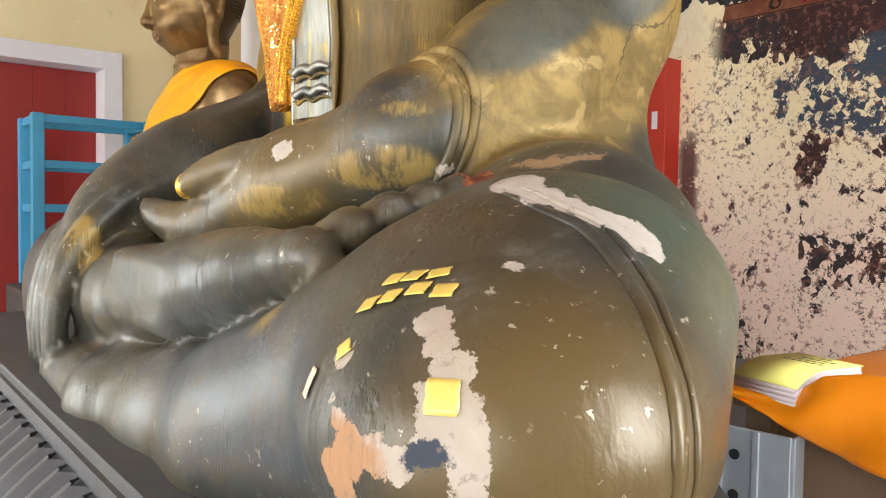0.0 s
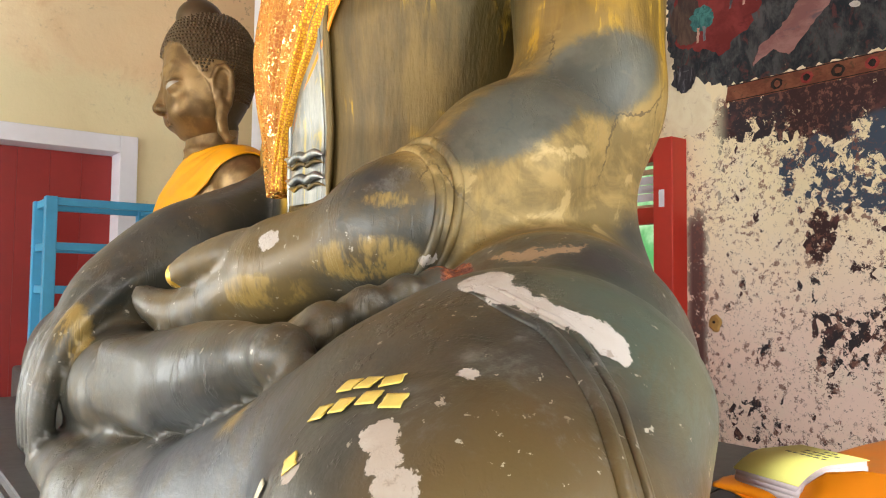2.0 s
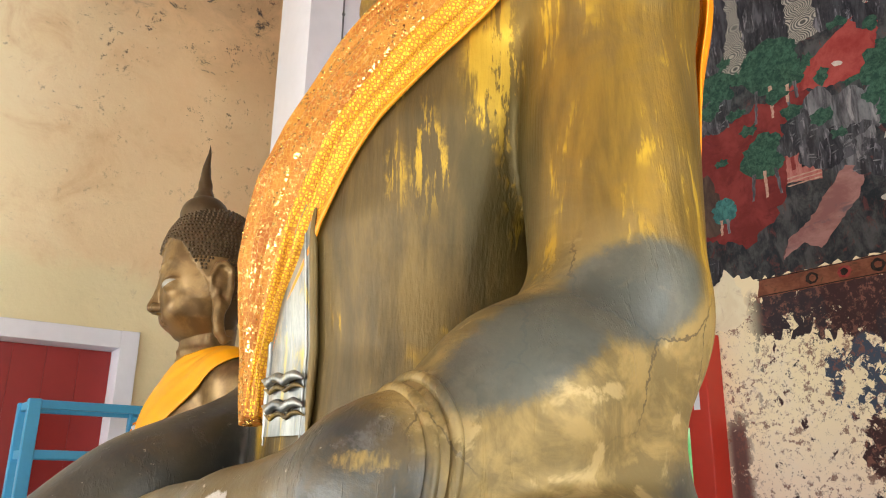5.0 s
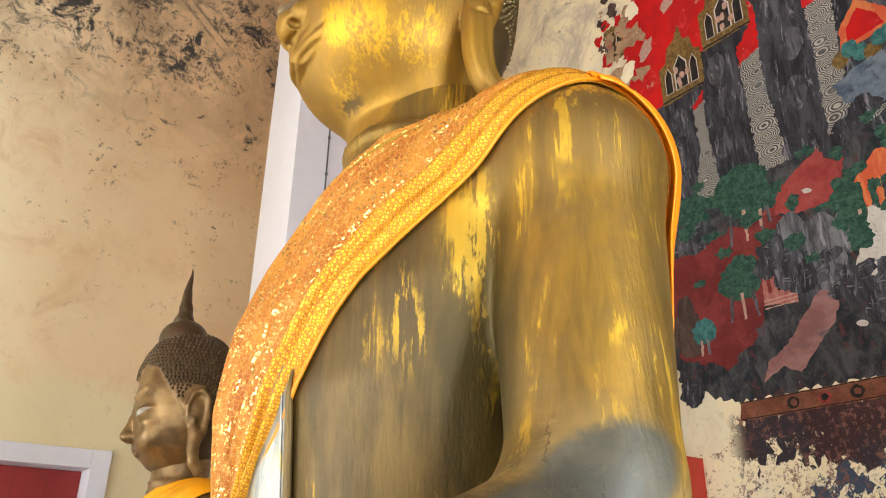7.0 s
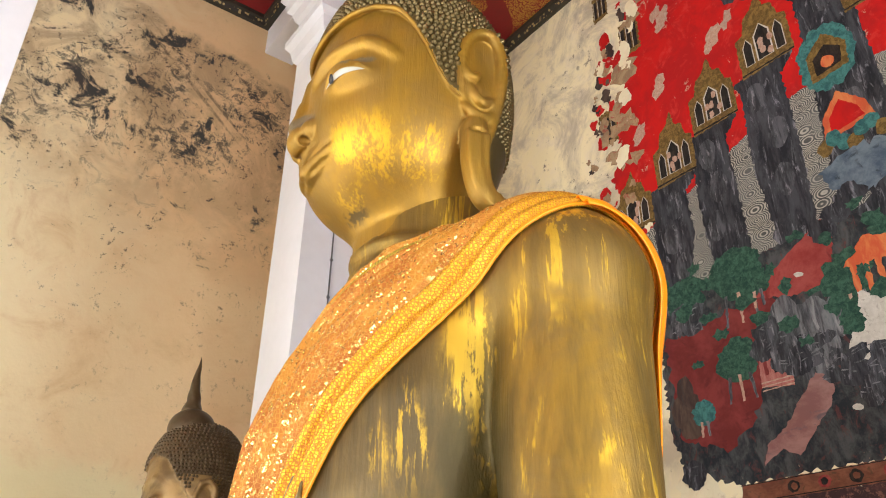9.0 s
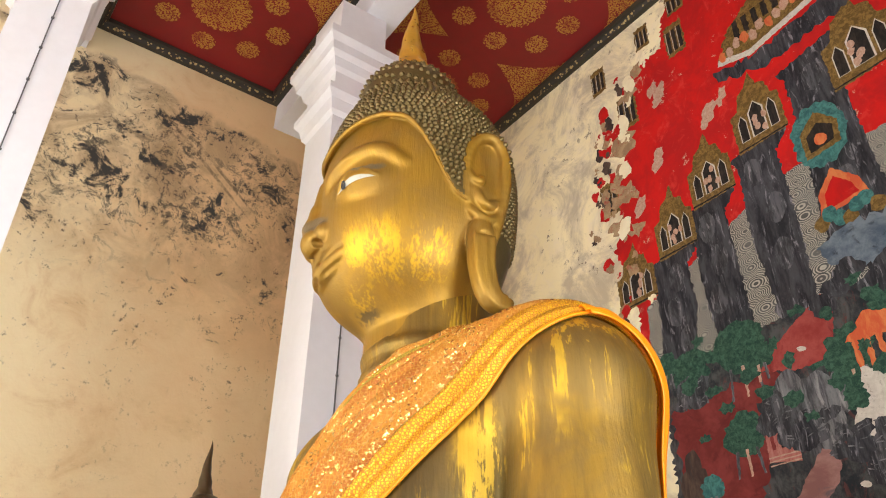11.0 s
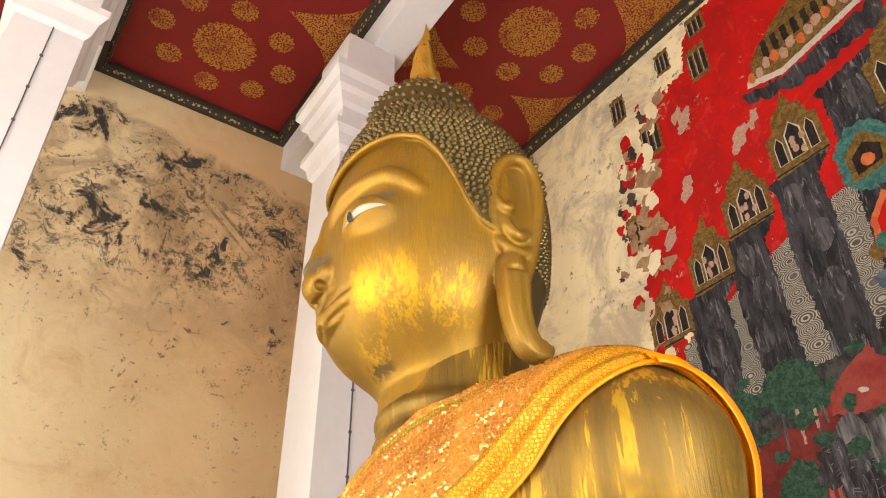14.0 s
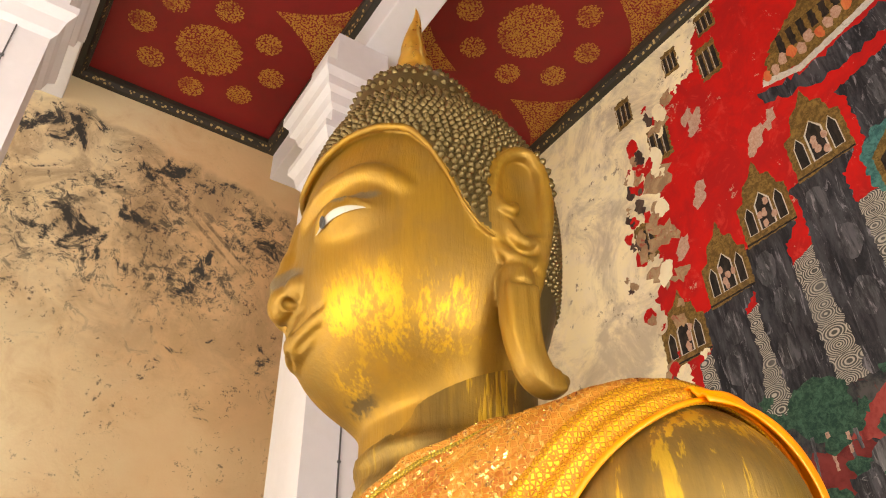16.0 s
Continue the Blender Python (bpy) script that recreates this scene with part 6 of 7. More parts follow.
def ridge(field, pts, r, n=60, flat=0.6, lift=0.0):
    """A raised line laid on the surface."""
    line = on_surface(field, smooth_line(pts, n), lift)
    nor = field.normal(line)
    verts, faces, ring = [], [], 8
    for i in range(n + 1):
        tan = line[min(i + 1, n)] - line[max(i - 1, 0)]
        tan = tan / (np.linalg.norm(tan) + 1e-9)
        side = np.cross(tan, nor[i])
        thin = r * min(1, 4 * min(i, n - i) / n + 0.25)
        for j in range(ring):
            a = 2 * math.pi * j / ring
            verts.append(line[i] + thin * (math.cos(a) * side + flat * math.sin(a) * nor[i]))
    for i in range(n):
        for j in range(ring):
            a, b = i * ring + j, i * ring + (j + 1) % ring
            faces.append((a, b, b + ring, a + ring))
    return verts, faces


def draped(field, low, up, nu, nv, lift, folds, depth, slack=0.0):
    """A cloth between two edges, fallen onto the surface, with folds along it."""
    a, b = smooth_line(low, nu), smooth_line(up, nu)
    pts, high = [], []
    for i in range(nu + 1):
        for j in range(nv + 1):
            v, u = j / nv, i / nu
            pts.append(a[i] * (1 - v) + b[i] * v)
            wave = math.sin(2 * math.pi * (folds * v + 0.35 * math.sin(5 * u) + 0.8 * u)) + 0.5 * math.sin(2 * math.pi * (folds * 2.3 * v - 1.1 * u) + 2)
            high.append(lift + depth * (wave + 1.2) * min(1, 6 * v + 0.15) * (0.35 + 0.65 * u))
    pts = on_surface(field, pts, high, 8)
    faces = [(i * (nv + 1) + j, (i + 1) * (nv + 1) + j, (i + 1) * (nv + 1) + j + 1, i * (nv + 1) + j + 1) for i in range(nu) for j in range(nv)]
    return pts, faces


def great_statue():
    bv, bf = BODY.mesh()
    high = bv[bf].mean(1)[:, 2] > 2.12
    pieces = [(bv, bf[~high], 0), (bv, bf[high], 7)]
    hv, hf = FACE.mesh()
    mid = hv[hf].mean(1)
    hair = hairline(mid[:, 0], mid[:, 1], mid[:, 2], GILT_HAIR) < -0.004
    ear = (np.abs(mid[:, 1] - MID) > 0.40) & ((((mid[:, 0] - 1.698) / 0.122) ** 2 + ((mid[:, 2] - 3.72) / 0.275) ** 2 < 1) | ((mid[:, 2] < 3.52) & (mid[:, 0] > 1.585) & (mid[:, 0] < 1.83) & (np.abs(mid[:, 1] - MID) > 0.425)))
    hair &= ~ear & (mid[:, 2] > 3.16)
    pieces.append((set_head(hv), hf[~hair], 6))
    pieces.append((set_head(hv), hf[hair], 1))
    cv, cf = curls(FACE, 1.55, 3.85, 0.0275, 0.0145, 4.68, GILT_HAIR, (0.40, 1.70, 0.120, 3.66, 0.34))
    pieces.append((set_head(cv), cf, 1))
    fv, ff = finial((1.505, MID, 4.635), 0.60, 0.080)
    pieces.append((set_head(fv), ff, 2))
    edge = []
    for deg in range(-98, 99, 7):
        a = math.radians(deg)
        edge.append((1.54 - 0.46 * math.cos(a), MID - 0.46 * math.sin(a), float(np.interp(abs(deg), GILT_HAIR[1], GILT_HAIR[2])) - 0.002))
    rv, rf = ridge(FACE, edge, 0.013, 140, 0.8, 0.004)
    pieces.append((set_head(rv), rf, 6))
    for s in (-1, 1):
        away = np.array((-0.80, s * 0.60, 0.0))

        def almond(u, v):
            t = 2 * u - 1
            low, high = 0.009 * (1 - t * t), 0.012 * (1 - abs(t - 0.12) ** 1.9) if abs(t) < 0.98 else 0.0
            base = np.array((1.179 + 0.056 * t, MID + s * (0.282 + 0.080 * t), 3.641 + 0.010 * t))
            return tuple(base + away * 0.25 + np.array((0, 0, -low + (low + max(high, 0)) * v)))

        ev, ef = laid_patch(FACE, almond, away, 0.0045, 16)
        pieces.append((set_head(ev), ef, 3))

        def round_iris(u, v):
            a, r = 2 * math.pi * u, 0.0165 * v
            base = np.array((1.150, MID + s * 0.252, 3.641))
            return tuple(base + away * 0.25 + np.array((0.55 * r * math.cos(a), s * 0.80 * r * math.cos(a), 0.95 * r * math.sin(a))))

        ev, ef = laid_patch(FACE, round_iris, away, 0.0075, 14)
        pieces.append((set_head(ev), ef, 4))
    # carved hems and bracelet lines
    hem = [(0.76, 0.86, 1.45), (0.750, 0.781, 1.435), (0.758, 0.725, 1.414), (0.745, 0.668, 1.381), (0.727, 0.619, 1.343), (0.698, 0.573, 1.305), (0.683, 0.544, 1.263), (0.673, 0.530, 1.215), (0.672, 0.531, 1.174), (0.66, 0.53, 1.05)]
    pieces.append((*ridge(BODY, hem, 0.011), 0))
    pieces.append((*ridge(BODY, [(x + 0.030, y - 0.006, z - 0.004) for x, y, z in hem], 0.007), 0))
    for k in (-0.012, 0.022):
        ring = []
        for i in range(11):
            a = math.radians(-60 + 24 * i)
            ring.append((1.043 - k + 0.03 * math.sin(a), 1.43 + 1.1 * k - 0.15 * math.cos(a), 1.592 - 0.6 * k + 0.15 * math.sin(a)))
        pieces.append((*ridge(BODY, ring, 0.012, 60, 0.9), 0))
    nail = bmesh.new()
    bmesh.ops.create_uvsphere(nail, u_segments=16, v_segments=10, radius=1.0, matrix=pose(0.757, 1.990, 1.491, 0, 0, 30) @ Matrix.Diagonal((0.035, 0.030, 0.034, 1)))
    pieces.append(([tuple(v.co) for v in nail.verts], [tuple(v.index for v in f.verts) for f in nail.faces], 2))
    nail.free()
    # silvered end of the carved shoulder cloth on the belly, ribbed, with two scalloped hems
    tv, tf = draped(BODY, [(1.15, 1.965, 2.26), (1.15, 1.965, 1.95), (1.15, 1.965, 1.70)], [(1.15, 2.17, 2.26), (1.15, 2.17, 1.95), (1.15, 2.17, 1.70)], 40, 24, 0.014, 1, 0.0012)
    pieces.append((tv, tf, 5))
    for y, r in ((1.962, 0.011), (1.990, 0.006), (2.168, 0.010)):
        pieces.append((*ridge(BODY, [(1.15, y, 2.27), (1.14, y, 1.95), (1.14, y, 1.68)], r, 40, 0.9, 0.014), 7 if y < 1.98 else 5))
    for z, up in ((1.765, 0.024), (1.828, 0.030)):
        band = [(1.13, 1.968 + 0.020 * i, z + 0.010 * abs(math.sin(1.57 * i / 2.0))) for i in range(11)]
        pieces.append((*ridge(BODY, band, 0.013, 60, 0.8, up), 5))
        pieces.append((*ridge(BODY, [(x, y, q - 0.022) for x, y, q in band], 0.006, 60, 0.8, up - 0.006), 0))
    v, f, m = collect(pieces)
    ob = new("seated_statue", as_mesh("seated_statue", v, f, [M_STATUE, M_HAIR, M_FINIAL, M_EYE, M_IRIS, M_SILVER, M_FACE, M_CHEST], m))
    return tagged(ob, "large seated gilt statue with worn lacquer and flaking plaster patches", "statue")


statue = great_statue()

# ---- pedestals ----
M_PED = painted("grey_weathered_cement", (0.060, 0.063, 0.070), 0.5, 22, 0.25, 0.35, dirt=0.2)


def lotus_pedestal():
    p = thing("lotus_pedestal", "grey cement pedestal with rows of lotus petals under the statue", "pedestal")
    part("base", box((0.56, 1.20, 0.0), (2.3, 3.10, 0.42), 0.02), M_PED, p)
    plan = [(0.415, 0.52), (0.95, 0.54), (1.25, 0.86), (1.50, 1.16), (2.30, 1.28)]
    plan = plan + [(x, 2 * MID - y) for x, y in reversed(plan)]
    inner = [(1.35 + (x - 1.35) * 0.90, MID + (y - MID) * 0.95) for x, y in plan]
    for name, ring, z0, z1 in (("slab", plan, 0.945, 0.999), ("core", inner, 0.40, 0.945)):
        bm = bmesh.new()
        low, top = [bm.verts.new((x, y, z0)) for x, y in ring], [bm.verts.new((x, y, z1)) for x, y in ring]
        bm.faces.new(top)
        bm.faces.new(low[::-1])
        for i in range(len(ring)):
            k = (i + 1) % len(ring)
            bm.faces.new((low[i], low[k], top[k], top[i]))
        if name == "slab":
            bmesh.ops.bevel(bm, geom=[e for e in bm.edges if min(v.co.z for v in e.verts) > 0.99], offset=0.018, segments=3, affect="EDGES")
        part(name, bm, M_PED, p)
    petal = bmesh.new()
    nu, nv = 10, 7
    grid = [[petal.verts.new((-0.11 * math.sin(math.pi * 0.75 * v / nv) - 0.040 * (1 - (2 * u / nu - 1) ** 2) - (0.006 if u % 3 == 1 else 0), 0.044 * (2 * u / nu - 1) * (1 - 0.5 * (v / nv) ** 2.5), -0.20 * v / nv)) for v in range(nv + 1)] for u in range(nu + 1)]
    for u in range(nu):
        for v in range(nv):
            petal.faces.new((grid[u][v], grid[u + 1][v], grid[u + 1][v + 1], grid[u][v + 1]))
    me = bpy.data.meshes.new("petal")
    petal.to_mesh(me)
    petal.free()
    me.materials.append(M_PED)
    me.polygons.foreach_set("use_smooth", np.full(len(me.polygons), True))
    for i in range(36):
        piece("petal", me, p, pose(0.435, 0.57 + 0.0905 * i, 0.947))
        piece("petal", me, p, pose(0.47, 0.615 + 0.0905 * i, 0.77))
    for i in range(5):
        piece("petal", me, p, pose(0.52 + 0.0905 * i, 0.565, 0.947, 0, 0, 90))
    return p


lotus_pedestal()


LOW = [(1.93, 1.36, 2.40), (1.90, 1.33, 2.72), (1.73, 1.32, 2.97), (1.50, 1.38, 2.88), (1.37, 1.58, 2.68), (1.26, 1.735, 2.515), (1.18, 1.86, 2.36), (1.14, 1.975, 2.145), (1.13, 2.08, 2.02), (1.13, 2.17, 1.89), (1.12, 2.20, 1.75)]
UP = [(1.97, 1.62, 2.45), (1.93, 1.62, 2.80), (1.76, 1.70, 3.08), (1.50, 1.88, 3.06), (1.37, 2.08, 2.98), (1.28, 2.32, 2.78), (1.19, 2.42, 2.50), (1.15, 2.46, 2.25), (1.13, 2.42, 2.06), (1.12, 2.33, 1.90), (1.11, 2.23, 1.73)]


def sash_cloth():
    n = Nodes("glittering_orange_brocade")
    p = n.world_pos()
    glint = n.voronoi(150, p, "F1", "Color")
    g = n.axes(glint)[0]
    spark = n.mul(n.step(g, 0.75, 0.80), n.step(n.noise(9, 4, 0.6, p), 0.36, 0.52))
    net = n.step(n.voronoi(75, p, "DISTANCE_TO_EDGE", "Distance", 0.4), 0.10, 0.04)
    broad = n.noise(6, 4, 0.6, p)
    col = n.mix(n.step(broad, 0.35, 0.65), (0.45, 0.125, 0.006), (0.60, 0.24, 0.022))
    col = n.mix(n.mul(net, 0.45), col, (0.70, 0.42, 0.07))
    col = n.mix(spark, col, (0.95, 0.62, 0.20))
    return n.done(col, n.op("SUBTRACT", 0.6, n.mul(spark, 0.42)), n.op("ADD", 0.05, n.mul(spark, 0.85)), n.bump(n.op("ADD", g, net), 0.6, 0.003))


def braid_cloth(name, a, b, scale):
    n = Nodes(name)
    p = n.world_pos()
    cell = n.voronoi(scale, p, "DISTANCE_TO_EDGE", "Distance", 0.5)
    k = n.step(cell, 0.06, 0.20)
    return n.done(n.mix(k, a, b), n.op("SUBTRACT", 0.55, n.mul(k, 0.2)), n.mul(k, 0.6), n.bump(k, 0.6, 0.003))


M_SASH = sash_cloth()
M_BORDER = braid_cloth("orange_net_border", (0.55, 0.20, 0.006), (0.85, 0.50, 0.03), 110)
M_BRAID = braid_cloth("olive_gold_braid", (0.22, 0.15, 0.01), (0.62, 0.44, 0.04), 190)
M_ROBE = painted("yellow_orange_satin", (0.98, 0.42, 0.003), 0.45, 14, 0.10, 0.15)
M_SATIN = painted("orange_satin", (0.90, 0.27, 0.004), 0.42, 14, 0.14, 0.15)


def cloth_object(name, verts, faces, mats, index, thick, parent=None, label=""):
    ob = new(name, as_mesh(name, verts, faces, mats, index))
    mod = ob.modifiers.new("thickness", "SOLIDIFY")
    mod.thickness, mod.offset = thick, 1.0
    ob.parent = parent
    if label:
        ob["label"] = label
    return ob


def sash():
    s = thing("shoulder_sash", "glittering orange brocade sash with gold braid across the statue's chest", "sash")
    nu, nv = 170, 70
    v, f = draped(BODY, LOW, UP, nu, nv, 0.008, 9, 0.018)
    lane = np.array([i % nv for i in range(len(f))]) / nv
    cloth_object("cloth", v, f, [M_SASH, M_BORDER], (lane < 0.20).astype(int), 0.006, s)
    low, up = np.array(smooth_line(LOW, 60)), np.array(smooth_line(UP, 60))
    for t, r, name in ((0.0, 0.007, "hem"), (0.20, 0.011, "braid"), (0.93, 0.012, "braid")):
        line = low * (1 - t) + up * t
        bv, bf = ridge(BODY, line, r, 150, 0.6, 0.020 if t else 0.012)
        ob = new(name, as_mesh(name, bv, bf, [M_BRAID if t else M_SATIN]))
        ob.parent = s
    # loose satin edge that falls behind the arm
    ev, ef = draped(BODY, [(1.60, 1.31, 2.95), (1.74, 1.285, 2.93), (1.83, 1.285, 2.80), (1.87, 1.30, 2.55), (1.87, 1.30, 2.30)], [(1.60, 1.36, 2.98), (1.75, 1.36, 2.98), (1.89, 1.36, 2.82), (1.93, 1.38, 2.55), (1.92, 1.38, 2.28)], 60, 10, 0.014, 1.5, 0.010)
    cloth_object("lining", ev, ef, [M_SATIN], None, 0.005, s, "plain orange satin lining turned outward")
    return s


sash()


def small_statue():
    s = 0.577
    b, h = seated_body(0.026), seated_head(0.018)
    hv, hf = h.mesh()
    mid = hv[hf].mean(1)
    hair = (hairline(mid[:, 0], mid[:, 1], mid[:, 2], BRONZE_HAIR) < -0.004) & ~((np.abs(mid[:, 1] - MID) > 0.465) & (mid[:, 0] < 1.84) & (mid[:, 2] < 3.90)) & (mid[:, 2] > 3.16)
    cv, cf = curls(h, 1.60, 3.85, 0.036, 0.018, 4.5, BRONZE_HAIR, (0.385, 1.62, 0.16, 3.60, 0.32))
    bun = Field((1.1, 1.80, 4.10), (1.85, 2.50, 4.95), 0.018)
    bun.ball((1.47, MID, 4.45), (0.25, 0.25, 0.23), k=0.03)
    fv, ff = finial((1.44, MID, 4.62), 0.66, 0.075)
    pieces = [(*b.mesh(), 0), (set_head(hv), hf[~hair], 0), (set_head(hv), hf[hair], 1), (set_head(cv), cf, 1)]
    bv, bf = bun.mesh()
    pieces += [(set_head(bv), bf, 1), (set_head(fv), ff, 1)]
    for q in (-1, 1):
        away = np.array((-0.75, q * 0.75, 0.0))

        def almond(u, v):
            t = 2 * u - 1
            k = 0.026 * (1 - abs(t) ** 1.7)
            return tuple(np.array((1.178 + 0.072 * t, MID + q * (0.325 + 0.035 * t), 3.628 + 0.040 * t)) + away * 0.25 + np.array((0, 0, (v - 0.4) * 2 * k)))

        ev, ef = laid_patch(h, almond, away, 0.006, 10)
        pieces.append((set_head(ev), ef, 2))
    v, f, m = collect(pieces)
    base = np.array((1.55, MID, 1.0))
    at = pose(1.60, 4.20, 1.0)
    ob = new("seated_statue", as_mesh("small_seated_statue", (v - base) * s, f, [M_STATUE2, M_BRONZE_HAIR, M_EYE], m))
    ob.matrix_world = at
    tagged(ob, "smaller seated bronze statue with curled hair on a plinth", "statue")
    t = thing("statue_plinth", "plain cement plinth under the smaller statue", "plinth")
    part("plinth", box((0.85, 3.35, 0.0), (2.08, 5.2, 0.999), 0.02), M_PED, t)
    c = thing("statue_robe", "bright orange satin robe over one shoulder of the smaller statue", "robe", at)
    cv, cf = draped(b, LOW, [(x, y + 0.35 * min(1, max(0, (2.9 - z) * 2)), z) for x, y, z in UP], 70, 26, 0.022, 2, 0.006)
    cloth_object("cloth", (cv - base) * s, cf, [M_ROBE], None, 0.006, c)
    return ob


small_statue()


def blue_stand():
    b = thing("metal_stand", "sky blue painted metal shelf stand before the red door", "stand")
    y0, y1, x0, x1 = 5.35, 5.75, 1.05, 1.71
    for x in (x0, x1):
        for y in (y0, y1):
            part("post", box((x - 0.035, y - 0.035, 0), (x + 0.035, y + 0.035, 2.02), 0.006), M_BLUE, b)
    for z in (1.99, 1.71, 1.44, 0.9, 0.3):
        for y in (y0, y1):
            part("rail", box((x0 + 0.035, y - 0.02, z - 0.025), (x1 - 0.035, y + 0.02, z + 0.025), 0.004), M_BLUE, b)
        for x in (x0, x1):
            part("side_rail", box((x - 0.02, y0 + 0.035, z - 0.025), (x + 0.02, y1 - 0.035, z + 0.025), 0.004), M_BLUE, b)
    return b


blue_stand()


def flower_vase():
    """A little glass of orange blossoms on the stand's corner."""
    t = thing("flower_offering", "small glass with orange and white blossoms on the blue stand", "flowers", pose(1.65, 5.34, 1.735))
    cup = bmesh.new()
    bmesh.ops.create_cone(cup, cap_ends=True, segments=16, radius1=0.030, radius2=0.040, depth=0.11, matrix=pose(0, 0, 0.055))
    part("glass", cup, painted("milky_glass", (0.75, 0.72, 0.68), 0.2), t, "pale glass", True)
    rng = random.Random(4)
    for i in range(9):
        bm = bmesh.new()
        bmesh.ops.create_icosphere(bm, subdivisions=1, radius=0.026)
        for v in bm.verts:
            v.co *= rng.uniform(0.7, 1.25)
        ob = part("blossom", bm, M_SATIN if i % 3 else M_WHITE, t)
        ob.location = (rng.uniform(-0.05, 0.05), rng.uniform(-0.04, 0.04), 0.12 + rng.uniform(0, 0.09))
    return t


flower_vase()


# ---- table with cloth, books and the steel angle ----
def side_table():
    t = thing("side_table", "low wooden table beside the pedestal under an orange cloth", "table")
    wood = painted("brown_table_wood", (0.16, 0.10, 0.06), 0.5)
    part("tabletop", box((1.66, 0.36, 1.010), (2.60, 1.06, 1.040), 0.006), wood, t)
    for x in (1.71, 2.55):
        for y in (0.41, 1.01):
            part("leg", box((x - 0.03, y - 0.03, 0), (x + 0.03, y + 0.03, 1.010), 0.004), wood, t)
    part("panel", box((1.72, 0.44, 0.35), (1.74, 0.98, 1.005)), wood, t)
    c = thing("table_cloth", "bright orange satin cloth hanging over the table edge", "cloth")
    nu, nv = 90, 70
    verts = []
    across = [0.33, 0.50, 0.70, 0.78, 0.85, 0.90, 0.95, 1.09]
    brow = [1.115, 1.125, 1.132, 1.128, 1.112, 1.070, 1.052, 1.050]  # height of the bunched front fold
    hem = [0.925, 0.935, 0.952, 0.958, 0.972, 0.992, 1.015, 1.046]
    for i in range(nu + 1):
        for j in range(nv + 1):
            u, v = i / nu, j / nv
            y = 1.085 - 0.76 * u
            top, low = float(np.interp(y, across, brow)), float(np.interp(y, across, hem))
            if v < 0.70:
                x = 2.57 - 0.93 * v / 0.70
                z = 1.047 + 0.005 * math.sin(7 * u + 3 * v) * math.sin(11 * v) + (top - 1.047) * math.exp(-(((x - 1.64) / (0.10 + 0.10 * u)) ** 2))
            else:
                k = (v - 0.70) / 0.30
                fold = 0.014 * math.sin(21 * u + 4.0 * k) * k + 0.010 * math.sin(9 * u - 3.5 * k) * k
                x, z = 1.64 - 0.022 * math.sin(1.57 * k) - fold, top + (low - top) * k ** 1.15
            verts.append((x, y + 0.012 * math.sin(5 * v) * u, z))
    faces = [(i * (nv + 1) + j, i * (nv + 1) + j + 1, (i + 1) * (nv + 1) + j + 1, (i + 1) * (nv + 1) + j) for i in range(nu) for j in range(nv)]
    cloth_object("cloth", verts, faces, [M_SATIN], None, 0.004, c)
    return t


side_table()


def booklet():
    """A limp stack of pages under a yellow cover, curling down at the open edge."""
    b = thing("booklet", "yellow covered paper booklet with curled pages on the orange cloth", "book", pose(1.735, 0.952, 1.044, 0, 0, -14))
    page = painted("greyish_pages", (0.58, 0.50, 0.50), 0.8, 60, 0.15, 0.2)
    cover = painted("pale_yellow_cover", (0.78, 0.74, 0.20), 0.55, 20, 0.06, 0.05)
    ink = painted("dark_print", (0.10, 0.10, 0.05), 0.6)
    w, d = 0.165, 0.20

    def sheet(z0, z1, mat, name, grow=0.0):
        bm = bmesh.new()
        n = 16
        top, bot = [], []
        for i in range(n + 1):
            u = i / n
            drop = 0.035 * max(0, 1 - u * 2.2) ** 2
            for lst, z in ((top, z1), (bot, z0)):
                lst.append([bm.verts.new((-d * 0.5 + d * u, y, z - drop)) for y in (-w / 2 - grow, w / 2 + grow)])
        for i in range(n):
            bm.faces.new((top[i][0], top[i + 1][0], top[i + 1][1], top[i][1]))
            bm.faces.new((bot[i][0], bot[i][1], bot[i + 1][1], bot[i + 1][0]))
            for k in (0, 1):
                bm.faces.new((top[i][k], bot[i][k], bot[i + 1][k], top[i + 1][k]))
        for e in (0, n):
            bm.faces.new((top[e][0], top[e][1], bot[e][1], bot[e][0]))
        return part(name, bm, mat, b, "", True)

    for k in range(4):
        sheet(0.030 + 0.0105 * k, 0.040 + 0.0105 * k, page, "page_block", -0.003 * (k % 2))
    sheet(0.0725, 0.0745, cover, "cover", 0.003)
    for k, (x, wide) in enumerate(((0.012, 0.11), (0.034, 0.08), (0.056, 0.10), (0.078, 0.05))):
        for i in range(int(wide / 0.018)):
            part("print_bar", box((x - 0.004, -wide / 2 + 0.018 * i, 0.0746), (x + 0.004, -wide / 2 + 0.018 * i + 0.012, 0.0750)), ink, b)
    return b


booklet()


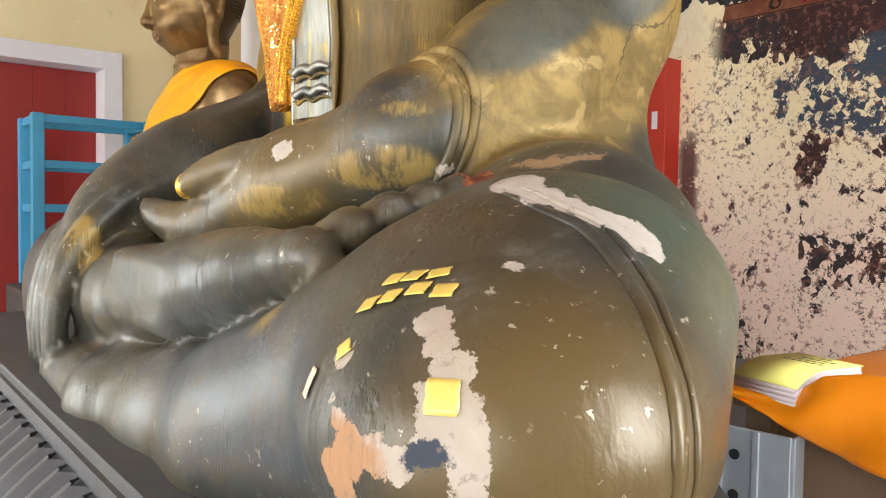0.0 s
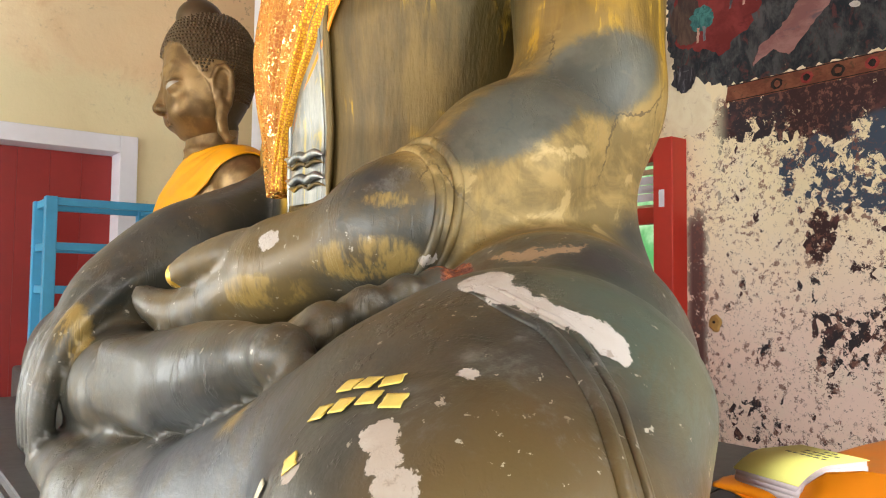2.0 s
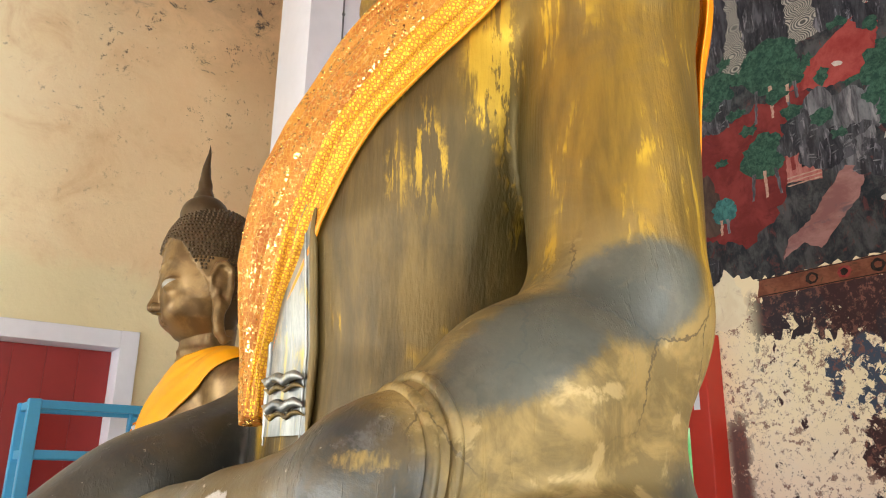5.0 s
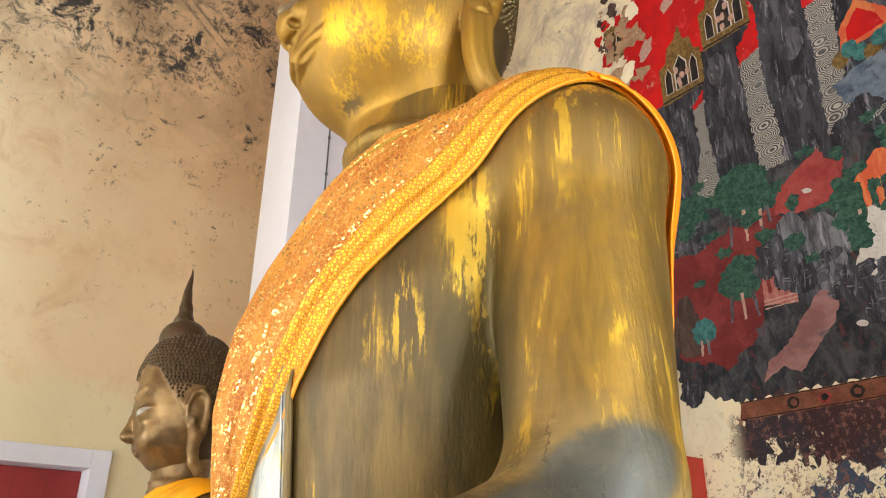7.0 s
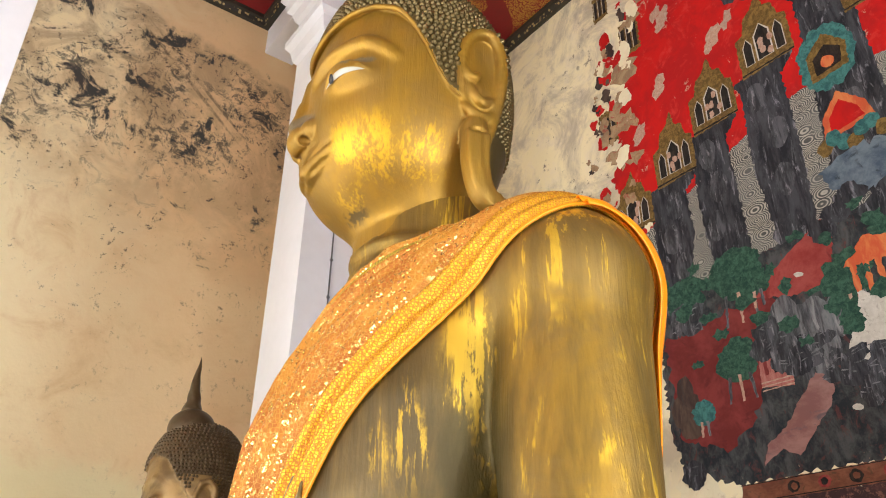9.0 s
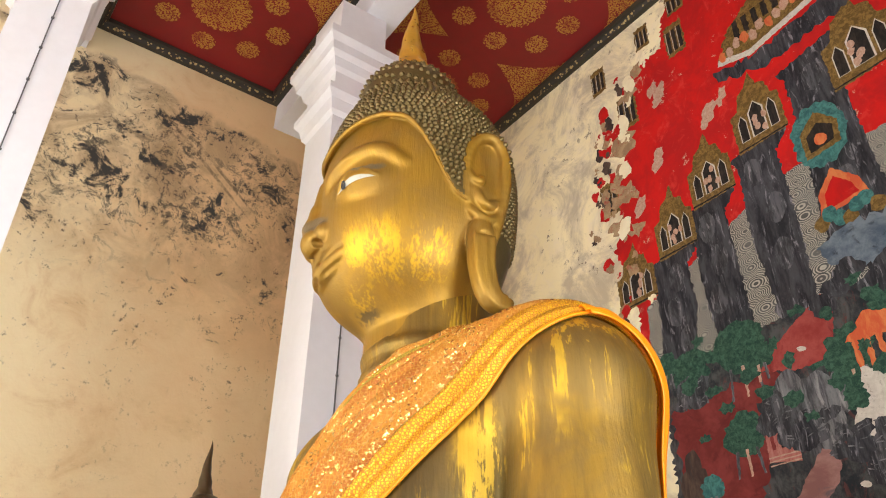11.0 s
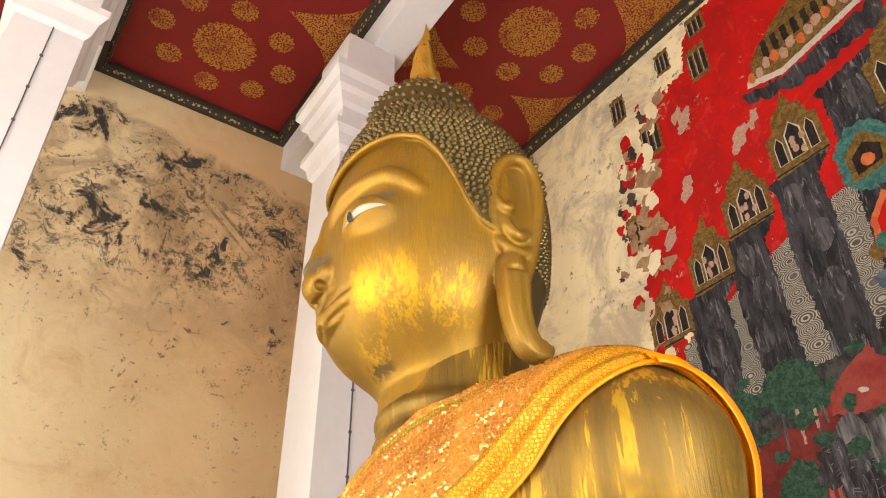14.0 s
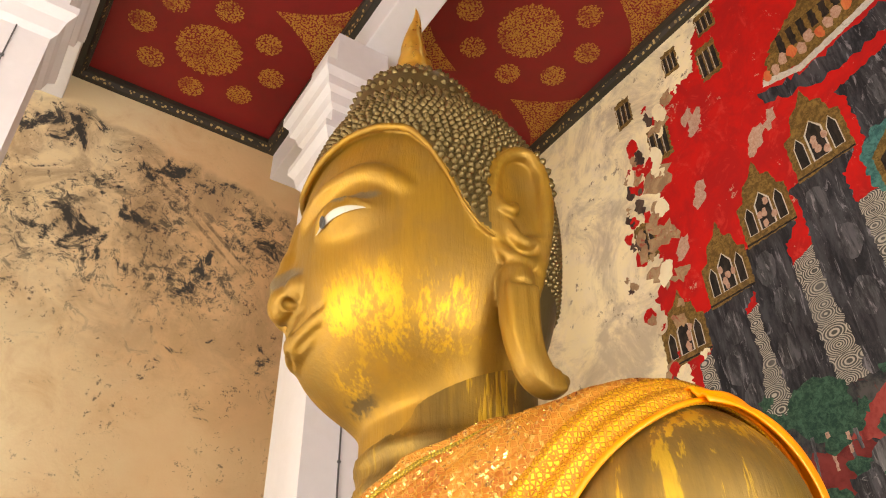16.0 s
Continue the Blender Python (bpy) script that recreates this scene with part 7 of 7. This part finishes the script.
def steel_angle():
    """A slotted steel angle leaning by the table."""
    t = thing("slotted_angle", "galvanised slotted steel angle standing beside the table", "steel angle", pose(1.592, 0.965, 0.0, 0, 0, 6))
    steel = painted("galvanised_steel", (0.42, 0.46, 0.50), 0.38, 30, 0.15, 0.1, metal=0.6)
    dark = painted("hole_shadow_black", (0.01, 0.01, 0.012), 0.9)
    bm = bmesh.new()
    add_box(bm, (-0.004, -0.075, 0), (0.004, 0.075, 0.985), 0.002)
    part("flange", bm, steel, t)
    part("web", box((0.0, -0.083, 0), (0.05, -0.075, 0.985), 0.002), steel, t)
    part("rib", box((-0.010, -0.012, 0), (-0.0045, 0.004, 0.985), 0.0025), steel, t)
    part("rib", box((-0.010, 0.066, 0), (-0.0045, 0.075, 0.985), 0.0025), steel, t)
    for i in range(10):
        bm = bmesh.new()
        bmesh.ops.create_cone(bm, cap_ends=True, segments=18, radius1=0.0115, radius2=0.0115, depth=0.003, matrix=pose(-0.0055, 0.042, 0.926 - 0.088 * i, 0, 90, 0))
        part("hole", bm, dark, t)
    return t


steel_angle()


# ---- leaves of gold and a paper slip stuck to the knee ----
M_LEAF = painted("gold_leaf", (0.85, 0.66, 0.16), 0.38, 60, 0.2, 0.4, metal=0.35)
M_SLIP = painted("gilt_paper_slip", (0.72, 0.66, 0.46), 0.5, 70, 0.35, 0.5)


def stuck_leaf(x, y, z, size, tilt, mat, label, tall=1.0):
    centre = np.array((x, y, z))
    nor = BODY.normal(centre[None])[0]
    right = np.cross((0, 0, 1.0), nor)
    right /= np.linalg.norm(right)
    upv = np.cross(nor, right)
    c, s = math.cos(math.radians(tilt)), math.sin(math.radians(tilt))
    e1, e2 = right * c + upv * s, (-right * s + upv * c) * tall
    n = 6
    rng = random.Random(int(x * 1e4) + int(y * 1e3))
    pts = [centre + size * ((i / n - 0.5) * e1 + (j / n - 0.5) * e2) + 0.0012 * rng.uniform(-1, 1) * e1 for i in range(n + 1) for j in range(n + 1)]
    pts = on_surface(BODY, pts, 0.0028)
    faces = [(i * (n + 1) + j, (i + 1) * (n + 1) + j, (i + 1) * (n + 1) + j + 1, i * (n + 1) + j + 1) for i in range(n) for j in range(n)]
    ob = new("gold_leaf" if mat == M_LEAF else "paper_slip", as_mesh("gold_leaf", pts, faces, [mat]))
    mod = ob.modifiers.new("thickness", "SOLIDIFY")
    mod.thickness, mod.offset = 0.0012, 0.0
    return tagged(ob, label, "gold leaf" if mat == M_LEAF else "paper slip", "gold leaves on the knee" if mat == M_LEAF else "")


GOLD = "small square of gold leaf stuck to the statue's knee"
for x, y, z, tilt in ((0.522, 0.811, 1.330, 26), (0.531, 0.785, 1.340, 20), (0.547, 0.756, 1.349, 16), (0.554, 0.724, 1.349, 10), (0.560, 0.818, 1.354, 22), (0.567, 0.791, 1.359, 16), (0.577, 0.761, 1.364, 34)):
    stuck_leaf(x, y, z, 0.024, tilt, M_LEAF, GOLD, 0.95)
stuck_leaf(0.496, 0.651, 1.265, 0.031, 2, M_LEAF, "large pale square of gold leaf on bare plaster", 1.05)
stuck_leaf(0.479, 0.788, 1.289, 0.019, 50, M_LEAF, GOLD)
stuck_leaf(0.467, 0.836, 1.249, 0.017, -6, M_SLIP, "crumpled gilt paper slip stuck to the shin", 1.9)


def wall_tag():
    """A small rusty clay dab on the plaster, with a dark hole."""
    g = thing("wall_anchor", "small ochre plaster dab with a dark hole on the wall", "anchor", pose(4.652, 3.072, 1.265))
    bm = bmesh.new()
    rng = random.Random(9)
    rim = [bm.verts.new((0.0, 0.050 * rng.uniform(0.8, 1.15) * math.cos(a), 0.060 * rng.uniform(0.8, 1.15) * math.sin(a))) for a in [2 * math.pi * i / 14 for i in range(14)]]
    top = [bm.verts.new((-0.014, v.co.y * 0.75, v.co.z * 0.75)) for v in rim]
    bm.faces.new(top)
    for i in range(14):
        bm.faces.new((rim[i], rim[(i + 1) % 14], top[(i + 1) % 14], top[i]))
    part("dab", bm, painted("ochre_clay", (0.42, 0.24, 0.07), 0.8, 40, 0.3, 0.5), g)
    hole = bmesh.new()
    bmesh.ops.create_cone(hole, cap_ends=True, segments=12, radius1=0.010, radius2=0.010, depth=0.006, matrix=pose(-0.0145, 0, 0.005, 0, 90, 0))
    part("hole", hole, painted("dark_hole", (0.03, 0.02, 0.01), 0.9), g)
    return g


wall_tag()
